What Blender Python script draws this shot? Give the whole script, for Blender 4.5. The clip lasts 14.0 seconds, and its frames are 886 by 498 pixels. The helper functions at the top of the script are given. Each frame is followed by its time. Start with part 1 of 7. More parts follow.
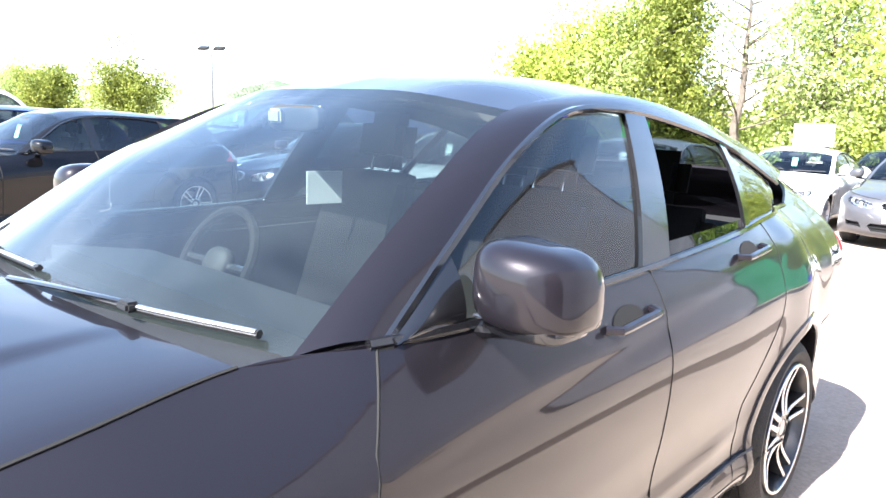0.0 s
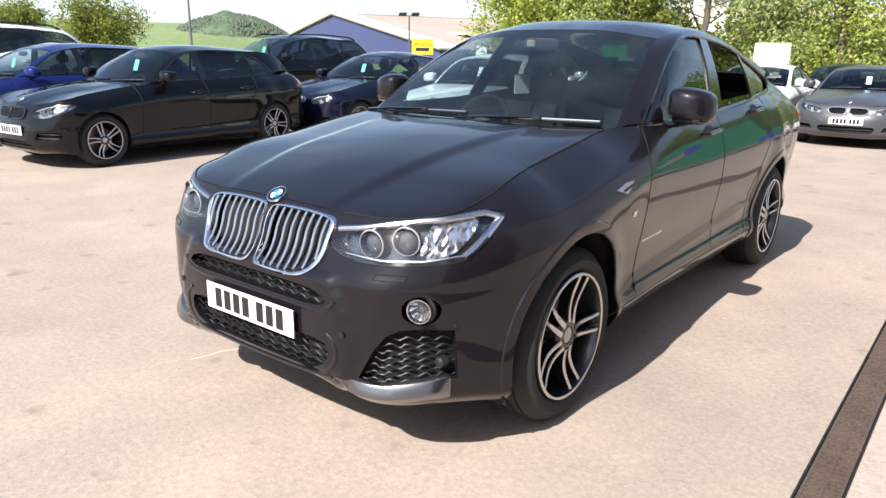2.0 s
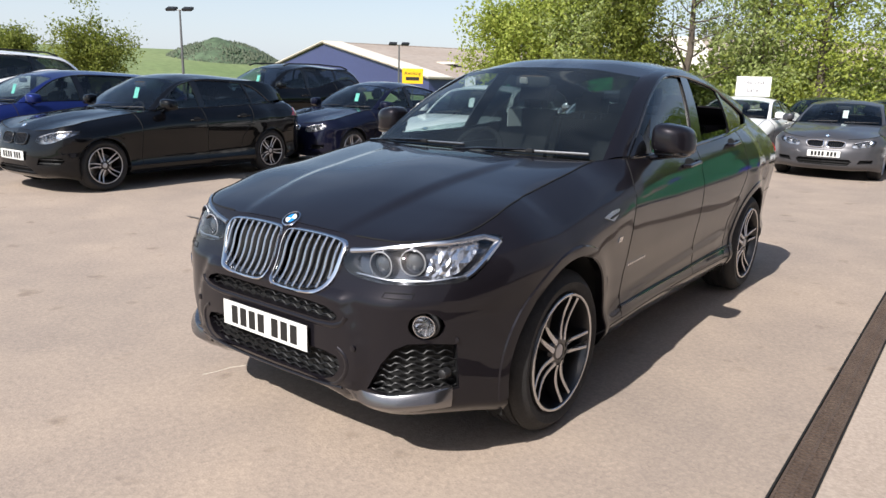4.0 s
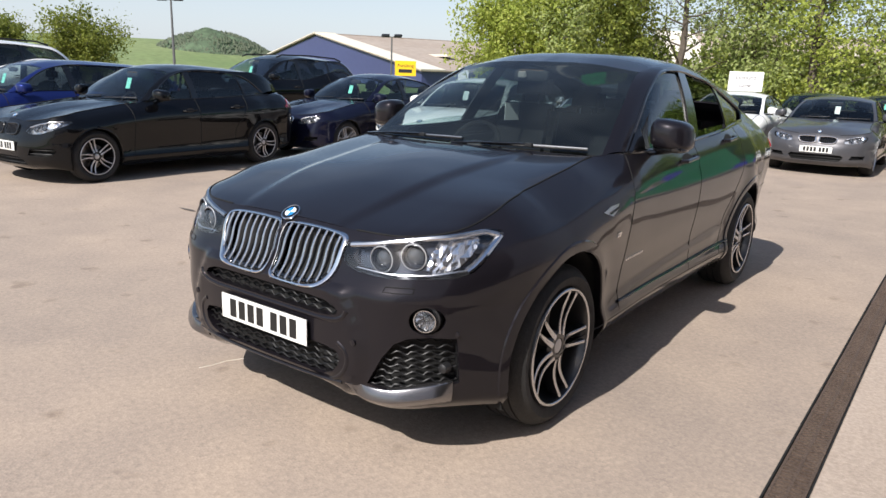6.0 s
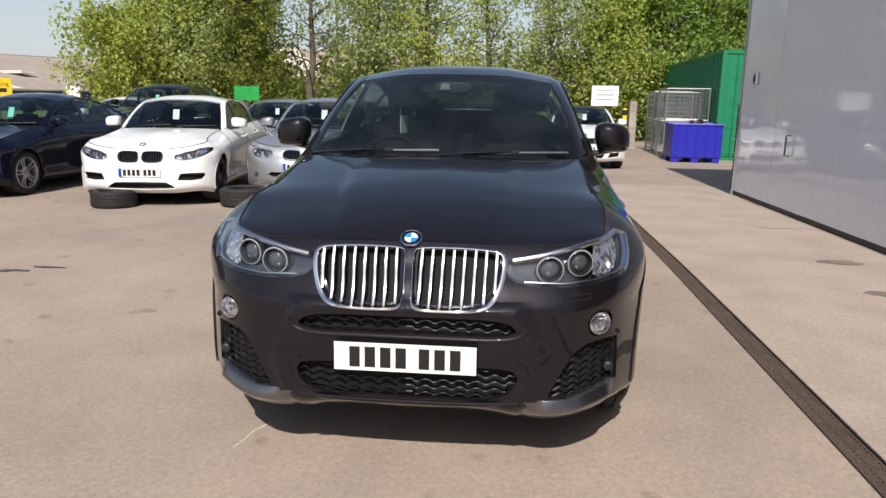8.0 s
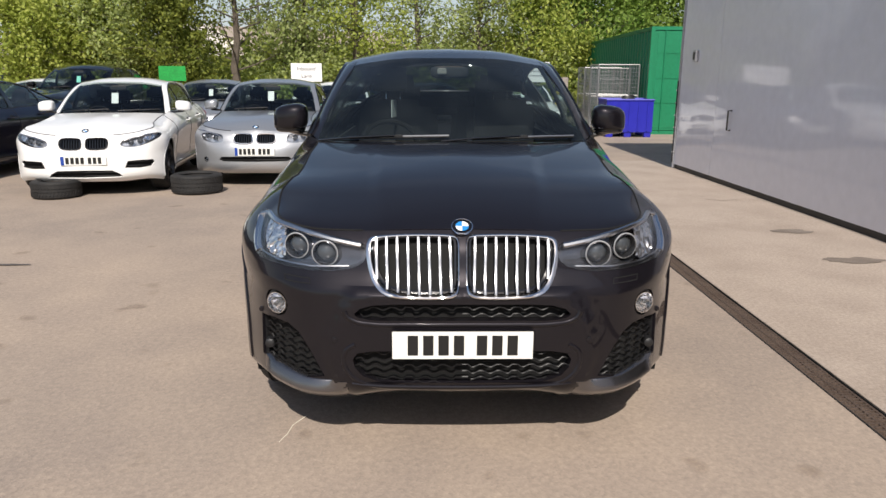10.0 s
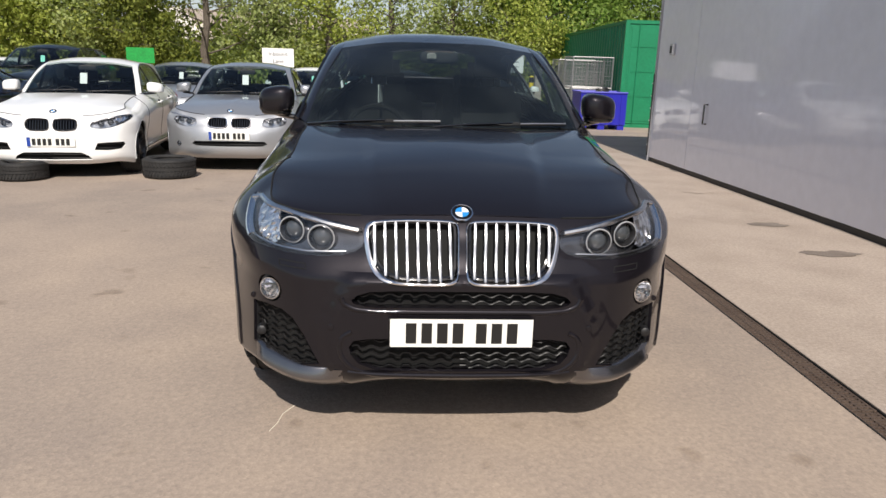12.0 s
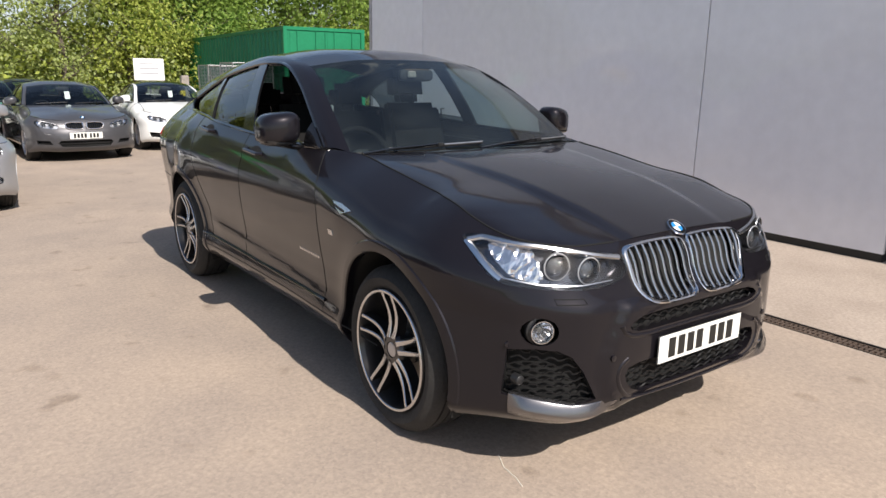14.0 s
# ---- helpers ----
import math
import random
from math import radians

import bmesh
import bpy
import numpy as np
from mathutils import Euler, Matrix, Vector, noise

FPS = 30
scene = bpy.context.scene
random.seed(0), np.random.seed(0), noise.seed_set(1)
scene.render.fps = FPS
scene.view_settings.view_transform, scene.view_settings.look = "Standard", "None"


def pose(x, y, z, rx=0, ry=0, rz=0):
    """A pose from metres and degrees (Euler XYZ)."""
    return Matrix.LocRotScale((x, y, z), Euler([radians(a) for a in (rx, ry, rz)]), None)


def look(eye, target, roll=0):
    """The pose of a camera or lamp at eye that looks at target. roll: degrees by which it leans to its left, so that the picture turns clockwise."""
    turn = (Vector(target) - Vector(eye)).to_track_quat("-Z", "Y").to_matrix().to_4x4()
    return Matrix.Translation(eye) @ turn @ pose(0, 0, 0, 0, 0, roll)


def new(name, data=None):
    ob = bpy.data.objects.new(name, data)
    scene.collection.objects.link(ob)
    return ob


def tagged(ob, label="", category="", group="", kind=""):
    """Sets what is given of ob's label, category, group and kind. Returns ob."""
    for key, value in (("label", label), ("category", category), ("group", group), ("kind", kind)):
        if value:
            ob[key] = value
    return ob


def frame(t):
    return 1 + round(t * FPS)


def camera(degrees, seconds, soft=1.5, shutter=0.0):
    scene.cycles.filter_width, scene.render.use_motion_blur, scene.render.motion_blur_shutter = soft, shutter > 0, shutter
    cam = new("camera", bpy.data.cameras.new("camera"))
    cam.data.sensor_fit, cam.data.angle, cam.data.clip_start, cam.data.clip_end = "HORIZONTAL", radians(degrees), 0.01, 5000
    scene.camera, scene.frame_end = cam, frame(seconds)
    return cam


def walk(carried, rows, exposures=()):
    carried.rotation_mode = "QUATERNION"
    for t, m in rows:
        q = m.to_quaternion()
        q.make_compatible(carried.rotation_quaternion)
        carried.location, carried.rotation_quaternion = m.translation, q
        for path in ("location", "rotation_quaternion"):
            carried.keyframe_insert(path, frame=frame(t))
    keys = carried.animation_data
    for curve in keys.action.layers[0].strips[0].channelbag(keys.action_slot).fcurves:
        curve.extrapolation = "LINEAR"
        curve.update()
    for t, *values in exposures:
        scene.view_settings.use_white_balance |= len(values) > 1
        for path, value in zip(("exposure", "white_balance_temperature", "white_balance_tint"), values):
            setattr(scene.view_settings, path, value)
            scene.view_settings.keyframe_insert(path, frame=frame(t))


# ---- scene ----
cam = camera(63.9, 14.0)
PATH = [
    (0, (1.598, -0.017, 1.474), (0.295, 1.457, 1.114), 2.3),
    (0.5, (1.823, -0.744, 1.486), (0.517, 0.702, 1.034), 2.3),
    (1, (1.922, -1.318, 1.465), (0.662, 0.161, 0.988), 1.8),
    (1.5, (2.042, -1.875, 1.44), (0.807, -0.385, 0.939), 2.7),
    (2, (2.106, -2.355, 1.434), (0.916, -0.843, 0.89), 0.9),
    (2.5, (2.164, -2.537, 1.46), (1.006, -0.981, 0.973), 1.8),
    (3, (2.196, -2.561, 1.471), (1.02, -1.015, 0.995), 1.5),
    (5.5, (2.197, -2.57, 1.474), (1.029, -1.014, 1.011), 1.7),
    (6, (2.165, -2.581, 1.476), (1.013, -1.021, 0.987), 2.0),
    (6.5, (1.857, -2.746, 1.442), (0.808, -1.11, 0.971), 1.3),
    (7, (1.333, -2.941, 1.383), (0.532, -1.165, 0.93), 0.9),
    (7.5, (0.776, -3.117, 1.395), (0.351, -1.214, 0.954), 1.2),
    (8, (0.345, -3.233, 1.414), (0.171, -1.286, 0.992), 0.9),
    (8.5, (0.037, -3.271, 1.447), (-0.009, -1.329, 0.969), 0.6),
    (11, (-0.133, -3.278, 1.457), (-0.089, -1.338, 0.975), 0.3),
    (11.5, (-0.133, -3.271, 1.453), (-0.097, -1.33, 0.973), 0.3),
    (12, (-0.233, -3.228, 1.428), (-0.106, -1.297, 0.921), 1.7),
    (12.5, (-0.667, -3.136, 1.45), (-0.201, -1.243, 1.004), 0.6),
    (13, (-1.298, -2.902, 1.436), (-0.617, -1.079, 0.973), 2.7),
    (13.5, (-1.948, -2.633, 1.437), (-0.98, -0.941, 0.99), 1.5),
    (14, (-2.338, -2.366, 1.464), (-1.201, -0.791, 0.988), 0.9),
]
EXPOSURES = [(0.0, 2.81, 6170, 10), (0.5, 2.38, 6170, 10), (1.0, 2.06, 6220, 10), (1.5, 1.71, 6270, 10), (2.0, 1.16, 6370, 10), (2.5, 0.68, 6420, 10), (3.0, 0.61, 6420, 10), (6.0, 0.56, 6470, 10), (7.5, 0.30, 6670, 10),
             (11.0, 0.22, 6770, 10), (12.5, 0.30, 6770, 10), (14.0, 0.57, 6720, 10)]
walk(cam, [(t, look(eye, target, roll)) for t, eye, target, roll in PATH], EXPOSURES)

# ---- light ----
SUN_UP = 45.0
world = bpy.data.worlds.new("sky")
scene.world = world
world.use_nodes = True
wn = world.node_tree.nodes
wl = world.node_tree.links
sky = wn.new("ShaderNodeTexSky")
sky.sky_type = "NISHITA"
sky.sun_disc = False
sky.sun_elevation = radians(SUN_UP)
sky.sun_rotation = radians(180.0)
sky.air_density, sky.dust_density, sky.ozone_density = 1.0, 1.2, 1.0
# thin high cloud, mixed into the sky by direction
wco = wn.new("ShaderNodeTexCoord")
wmap = wn.new("ShaderNodeMapping")
wmap.inputs["Scale"].default_value = (1.0, 1.0, 3.2)
wl.new(wco.outputs["Generated"], wmap.inputs["Vector"])
wno = wn.new("ShaderNodeTexNoise")
wno.inputs["Scale"].default_value, wno.inputs["Detail"].default_value = 2.3, 7.0
wl.new(wmap.outputs["Vector"], wno.inputs["Vector"])
wra = wn.new("ShaderNodeValToRGB")
wra.color_ramp.elements[0].position, wra.color_ramp.elements[0].color = 0.47, (0, 0, 0, 1)
wra.color_ramp.elements[1].position, wra.color_ramp.elements[1].color = 0.80, (0.6, 0.6, 0.6, 1)
wl.new(wno.outputs["Fac"], wra.inputs["Fac"])
wmix = wn.new("ShaderNodeMix")
wmix.data_type = "RGBA"
# haze low over the horizon
wsep = wn.new("ShaderNodeSeparateXYZ")
wl.new(wco.outputs["Generated"], wsep.inputs["Vector"])
whaze = wn.new("ShaderNodeMapRange")
whaze.interpolation_type = "SMOOTHSTEP"
whaze.inputs["From Min"].default_value, whaze.inputs["From Max"].default_value = 0.0, 0.30
whaze.inputs["To Min"].default_value, whaze.inputs["To Max"].default_value = 0.62, 0.0
wl.new(wsep.outputs["Z"], whaze.inputs["Value"])
wfade = wn.new("ShaderNodeMapRange")
wfade.inputs["From Min"].default_value, wfade.inputs["From Max"].default_value = 0.25, 0.65
wfade.inputs["To Min"].default_value, wfade.inputs["To Max"].default_value = 1.0, 0.12
wl.new(wsep.outputs["Z"], wfade.inputs["Value"])
wcl = wn.new("ShaderNodeMath")
wcl.operation = "MULTIPLY"
wl.new(wra.outputs["Color"], wcl.inputs[0])
wl.new(wfade.outputs["Result"], wcl.inputs[1])
wmax = wn.new("ShaderNodeMath")
wmax.operation = "MAXIMUM"
wl.new(wcl.outputs["Value"], wmax.inputs[0])
wl.new(whaze.outputs["Result"], wmax.inputs[1])
wl.new(wmax.outputs["Value"], wmix.inputs["Factor"])
wl.new(sky.outputs["Color"], wmix.inputs["A"])
wmix.inputs["B"].default_value = (6.3, 6.9, 7.9, 1)
wbg = wn["Background"]
wbg.inputs["Strength"].default_value = 0.09
wl.new(wmix.outputs["Result"], wbg.inputs["Color"])

sun = new("sun", bpy.data.lights.new("sun", "SUN"))
sun.data.energy, sun.data.angle, sun.data.color = 4.6, radians(0.55), (1.0, 0.955, 0.905)
sun.matrix_world = look((0.0, 0.0, 0.0), (0.02, 1.0, -math.tan(radians(SUN_UP))))

# ---- materials ----
def principled(name, color, rough=0.5, metal=0.0, coat=0.0, spec=0.5, coat_rough=0.03):
    m = bpy.data.materials.new(name)
    m.use_nodes = True
    b = m.node_tree.nodes["Principled BSDF"]
    b.inputs["Base Color"].default_value = (*color, 1)
    b.inputs["Roughness"].default_value = rough
    b.inputs["Metallic"].default_value = metal
    b.inputs["Coat Weight"].default_value = coat
    b.inputs["Coat Roughness"].default_value = coat_rough
    b.inputs["Specular IOR Level"].default_value = spec
    return m


def mottle(m, scale, amount, fine=0.0, fine_amount=0.0, bump=0.0, bump_scale=0.0, tint=(0.6, 0.55, 0.5), rough_vary=0.0):
    """Two scales of colour variation and a fine relief on a principled material."""
    t, b = m.node_tree, m.node_tree.nodes["Principled BSDF"]
    base = tuple(b.inputs["Base Color"].default_value)
    co = t.nodes.new("ShaderNodeTexCoord")
    n1 = t.nodes.new("ShaderNodeTexNoise")
    n1.inputs["Scale"].default_value, n1.inputs["Detail"].default_value = scale, 6.0
    t.links.new(co.outputs["Object"], n1.inputs["Vector"])
    mix = t.nodes.new("ShaderNodeMix")
    mix.data_type = "RGBA"
    mix.inputs["A"].default_value = base
    mix.inputs["B"].default_value = (base[0] * tint[0], base[1] * tint[1], base[2] * tint[2], 1)
    ramp = t.nodes.new("ShaderNodeValToRGB")
    ramp.color_ramp.elements[0].position, ramp.color_ramp.elements[1].position = 0.42, 0.68
    ramp.color_ramp.elements[1].color = (amount, amount, amount, 1)
    t.links.new(n1.outputs["Fac"], ramp.inputs["Fac"])
    t.links.new(ramp.outputs["Color"], mix.inputs["Factor"])
    out = mix.outputs["Result"]
    if fine:
        n2 = t.nodes.new("ShaderNodeTexNoise")
        n2.inputs["Scale"].default_value, n2.inputs["Detail"].default_value = fine, 4.0
        t.links.new(co.outputs["Object"], n2.inputs["Vector"])
        mr = t.nodes.new("ShaderNodeMapRange")
        mr.inputs["From Min"].default_value, mr.inputs["From Max"].default_value = 0.3, 0.7
        mr.inputs["To Min"].default_value, mr.inputs["To Max"].default_value = 1 - fine_amount, 1 + fine_amount
        t.links.new(n2.outputs["Fac"], mr.inputs["Value"])
        mul = t.nodes.new("ShaderNodeMix")
        mul.data_type, mul.blend_type = "RGBA", "MULTIPLY"
        mul.inputs["Factor"].default_value = 1.0
        t.links.new(out, mul.inputs["A"])
        t.links.new(mr.outputs["Result"], mul.inputs["B"])
        out = mul.outputs["Result"]
    t.links.new(out, b.inputs["Base Color"])
    if bump:
        n3 = t.nodes.new("ShaderNodeTexNoise")
        n3.inputs["Scale"].default_value, n3.inputs["Detail"].default_value = bump_scale, 3.0
        t.links.new(co.outputs["Object"], n3.inputs["Vector"])
        bp = t.nodes.new("ShaderNodeBump")
        bp.inputs["Strength"].default_value, bp.inputs["Distance"].default_value = bump, 0.01
        t.links.new(n3.outputs["Fac"], bp.inputs["Height"])
        t.links.new(bp.outputs["Normal"], b.inputs["Normal"])
    if rough_vary:
        r0 = b.inputs["Roughness"].default_value
        mr2 = t.nodes.new("ShaderNodeMapRange")
        mr2.inputs["To Min"].default_value, mr2.inputs["To Max"].default_value = max(0, r0 - rough_vary), r0 + rough_vary
        t.links.new(n1.outputs["Fac"], mr2.inputs["Value"])
        t.links.new(mr2.outputs["Result"], b.inputs["Roughness"])
    return m


def car_paint(name, color, metal=0.5):
    """Base coat with fine flake and faint dust under a clear coat."""
    m = principled(name, color, 0.36, metal, 1.0, 0.06)
    mottle(m, 2.0, 0.10, 900.0, 0.10, tint=(1.25, 1.2, 1.12), rough_vary=0.06)
    m.node_tree.nodes["Principled BSDF"].inputs["Coat IOR"].default_value = 1.38
    return m


def glass(name, tint, gloss=1.0, base=0.06, haze=0.0):
    """A thin pane: it lets tinted light through and mirrors by Fresnel."""
    m = bpy.data.materials.new(name)
    m.use_nodes = True
    t = m.node_tree
    t.nodes.remove(t.nodes["Principled BSDF"])
    tr = t.nodes.new("ShaderNodeBsdfTransparent")
    tr.inputs["Color"].default_value = (*tint, 1)
    gl = t.nodes.new("ShaderNodeBsdfGlossy")
    gl.inputs["Roughness"].default_value = 0.01
    gl.inputs["Color"].default_value = (gloss, gloss, gloss, 1)
    lw = t.nodes.new("ShaderNodeLayerWeight")
    lw.inputs["Blend"].default_value = 0.5
    pw = t.nodes.new("ShaderNodeMath")
    pw.operation = "POWER"
    pw.inputs[1].default_value = 4.5
    t.links.new(lw.outputs["Facing"], pw.inputs[0])
    fr = t.nodes.new("ShaderNodeMath")
    fr.operation = "MULTIPLY_ADD"
    fr.inputs[1].default_value, fr.inputs[2].default_value = 0.92, base
    t.links.new(pw.outputs["Value"], fr.inputs[0])
    mx = t.nodes.new("ShaderNodeMixShader")
    t.links.new(fr.outputs["Value"], mx.inputs["Fac"])
    t.links.new(tr.outputs["BSDF"], mx.inputs[1])
    t.links.new(gl.outputs["BSDF"], mx.inputs[2])
    out = mx.outputs["Shader"]
    if haze:
        # a film of dust and wiped smears
        df = t.nodes.new("ShaderNodeBsdfDiffuse")
        df.inputs["Color"].default_value = (0.55, 0.66, 0.68, 1)
        co = t.nodes.new("ShaderNodeTexCoord")
        no = t.nodes.new("ShaderNodeTexNoise")
        no.inputs["Scale"].default_value, no.inputs["Detail"].default_value, no.inputs["Distortion"].default_value = 2.6, 5.0, 1.5
        t.links.new(co.outputs["Object"], no.inputs["Vector"])
        mr = t.nodes.new("ShaderNodeMapRange")
        mr.inputs["From Min"].default_value, mr.inputs["From Max"].default_value = 0.35, 0.70
        mr.inputs["To Min"].default_value, mr.inputs["To Max"].default_value = haze * 0.4, haze * 1.7
        t.links.new(no.outputs["Fac"], mr.inputs["Value"])
        mh = t.nodes.new("ShaderNodeMixShader")
        t.links.new(mr.outputs["Result"], mh.inputs["Fac"])
        t.links.new(out, mh.inputs[1])
        t.links.new(df.outputs["BSDF"], mh.inputs[2])
        out = mh.outputs["Shader"]
    t.links.new(out, t.nodes["Material Output"].inputs["Surface"])
    return m


M_GREY = car_paint("paint_dark_grey", (0.0112, 0.0098, 0.0128), 0.35)
M_BLACK = car_paint("paint_black", (0.002, 0.002, 0.0026), 0.0)
M_NAVY = car_paint("paint_navy", (0.005, 0.006, 0.018), 0.2)
M_BLUE = car_paint("paint_blue", (0.010, 0.020, 0.115), 0.4)
M_WHITE = car_paint("paint_white", (0.78, 0.78, 0.77), 0.0)
M_SILVER = car_paint("paint_silver", (0.42, 0.43, 0.45), 0.7)
M_MIDGREY = car_paint("paint_mid_grey", (0.085, 0.084, 0.090), 0.5)
M_GREEN_CAR = car_paint("paint_dark_green", (0.008, 0.02, 0.016), 0.3)
M_CHROME = principled("chrome", (0.82, 0.82, 0.83), 0.07, 1.0)
M_SATIN = mottle(principled("satin_alloy", (0.62, 0.62, 0.63), 0.25, 1.0), 8, 0.2)
M_ALLOY = mottle(principled("silver_alloy", (0.5, 0.5, 0.52), 0.35, 0.8), 8, 0.25)
M_DARKALLOY = mottle(principled("dark_alloy", (0.02, 0.02, 0.022), 0.35, 0.4, 0.6), 8, 0.2)
M_RUBBER = mottle(principled("rubber", (0.014, 0.0135, 0.0135), 0.75), 14, 0.5, 60, 0.25, 0.25, 120, tint=(1.9, 1.8, 1.65))
M_PLASTIC = mottle(principled("black_plastic", (0.012, 0.012, 0.013), 0.45), 10, 0.3, 200, 0.2, 0.15, 400, tint=(1.6, 1.6, 1.6))
M_GLOSSBLACK = principled("gloss_black", (0.006, 0.006, 0.007), 0.12, 0.0, 0.6)
M_BLADE = mottle(principled("satin_grey_blade", (0.20, 0.196, 0.205), 0.24, 0.95, 0.2), 8, 0.2)
M_MESH = mottle(principled("grille_mesh", (0.006, 0.006, 0.0065), 0.45, spec=0.3), 20, 0.3, tint=(2, 2, 2))
# near-black for liners and trays, and for shade painted into openings and recesses
M_VOID = principled("black_liner_and_cavity_shade", (0.004, 0.004, 0.004), 0.9)
M_CABIN = mottle(principled("cabin_trim", (0.014, 0.014, 0.015), 0.7), 12, 0.4, 120, 0.2, 0.2, 200, tint=(1.5, 1.5, 1.5))
M_LEATHER = mottle(principled("black_leather", (0.006, 0.0055, 0.0055), 0.7, spec=0.15), 14, 0.4, 90, 0.2, 0.2, 160, tint=(1.5, 1.5, 1.5))
M_GREYTRIM = mottle(principled("grey_trim", (0.28, 0.27, 0.26), 0.7), 14, 0.3, 120, 0.15)
M_DISC = mottle(principled("brake_disc", (0.25, 0.24, 0.23), 0.35, 0.9), 30, 0.4, tint=(0.7, 0.55, 0.4))
M_GLASS = glass("window_glass", (0.60, 0.69, 0.68), 1.0)
M_SCREEN = glass("windscreen_glass", (0.40, 0.50, 0.49), 1.0, haze=0.010)
M_PRIVACY = glass("privacy_glass", (0.22, 0.25, 0.25), 1.0)
M_LAMPGLASS = glass("lamp_glass", (0.95, 0.96, 0.97))
M_REFLECTOR = mottle(principled("lamp_reflector", (0.86, 0.86, 0.88), 0.10, 0.95), 40, 0.5, tint=(0.75, 0.75, 0.75))
M_LAMPDARK = mottle(principled("lamp_housing", (0.17, 0.17, 0.18), 0.14, 0.85), 30, 0.6, tint=(0.25, 0.25, 0.25))
M_LAMPGREY = mottle(principled("pale_lamp_housing", (0.58, 0.59, 0.61), 0.20, 0.7), 25, 0.6, tint=(0.3, 0.3, 0.3))
M_HALO = principled("pale_light_ring", (0.55, 0.56, 0.58), 0.2, 0.5, 0.6)
M_LENS = principled("projector_lens", (0.05, 0.055, 0.06), 0.03, 0.0, 1.0)
M_REDLAMP = principled("red_lamp", (0.25, 0.008, 0.008), 0.12, 0.0, 1.0)
M_PLATE = mottle(principled("plate_white", (0.80, 0.80, 0.76), 0.4), 20, 0.12)
M_PLATEBAR = principled("plate_black", (0.01, 0.01, 0.01), 0.45)
M_PLATEBLUE = principled("plate_blue", (0.01, 0.05, 0.30), 0.4)
M_BADGE_BLUE = principled("badge_blue", (0.02, 0.22, 0.55), 0.2, 0.0, 1.0)
M_BADGE_WHITE = principled("badge_white", (0.8, 0.8, 0.8), 0.2, 0.0, 1.0)
M_CARD = principled("white_card", (0.8, 0.82, 0.82), 0.6)
M_CARDGREEN = principled("green_card", (0.25, 0.75, 0.62), 0.6)
# pale metal that stands for the sunlit gleam on the wiper blades
M_WIPERGLEAM = principled("wiper_highlight", (0.55, 0.55, 0.56), 0.3, 0.9)
M_SEAM = principled("panel_gap", (0.003, 0.003, 0.003), 0.9)


def tarmac():
    m = principled("tarmac", (0.29, 0.245, 0.205), 0.88, spec=0.3)
    t, b = m.node_tree, m.node_tree.nodes["Principled BSDF"]
    L = t.links.new
    co = t.nodes.new("ShaderNodeTexCoord")

    def noise_ramp(scale, lo, hi, c0, c1, detail=6.0, rough=0.55):
        n = t.nodes.new("ShaderNodeTexNoise")
        n.inputs["Scale"].default_value, n.inputs["Detail"].default_value, n.inputs["Roughness"].default_value = scale, detail, rough
        L(co.outputs["Object"], n.inputs["Vector"])
        r = t.nodes.new("ShaderNodeValToRGB")
        r.color_ramp.elements[0].position, r.color_ramp.elements[1].position = lo, hi
        r.color_ramp.elements[0].color, r.color_ramp.elements[1].color = (*c0, 1), (*c1, 1)
        L(n.outputs["Fac"], r.inputs["Fac"])
        return n, r.outputs["Color"]

    def times(a, bb):
        x = t.nodes.new("ShaderNodeMix")
        x.data_type, x.blend_type = "RGBA", "MULTIPLY"
        x.inputs["Factor"].default_value = 1.0
        L(a, x.inputs["A"])
        L(bb, x.inputs["B"])
        return x.outputs["Result"]

    _, large = noise_ramp(0.35, 0.35, 0.68, (0.300, 0.247, 0.207), (0.375, 0.302, 0.244))
    _, patch = noise_ramp(1.7, 0.36, 0.66, (0.90, 0.90, 0.91), (1.05, 1.04, 1.02))
    vo = t.nodes.new("ShaderNodeTexVoronoi")
    vo.inputs["Scale"].default_value = 95.0
    L(co.outputs["Object"], vo.inputs["Vector"])
    vr = t.nodes.new("ShaderNodeValToRGB")
    vr.color_ramp.elements[0].position, vr.color_ramp.elements[1].position = 0.0, 1.0
    vr.color_ramp.elements[0].color, vr.color_ramp.elements[1].color = (0.88, 0.88, 0.885, 1), (1.10, 1.095, 1.085, 1)
    L(vo.outputs["Color"], vr.inputs["Fac"])
    _, grit = noise_ramp(38.0, 0.32, 0.68, (0.90, 0.90, 0.905), (1.09, 1.085, 1.07), 3.0)
    _, spots = noise_ramp(4.2, 0.66, 0.76, (1.0, 1.0, 1.0), (0.72, 0.70, 0.68), 3.0, 0.4)
    col = times(times(times(times(large, patch), vr.outputs["Color"]), grit), spots)
    L(col, b.inputs["Base Color"])
    bp = t.nodes.new("ShaderNodeBump")
    bp.inputs["Strength"].default_value, bp.inputs["Distance"].default_value = 0.22, 0.005
    L(vo.outputs["Distance"], bp.inputs["Height"])
    L(bp.outputs["Normal"], b.inputs["Normal"])
    return m


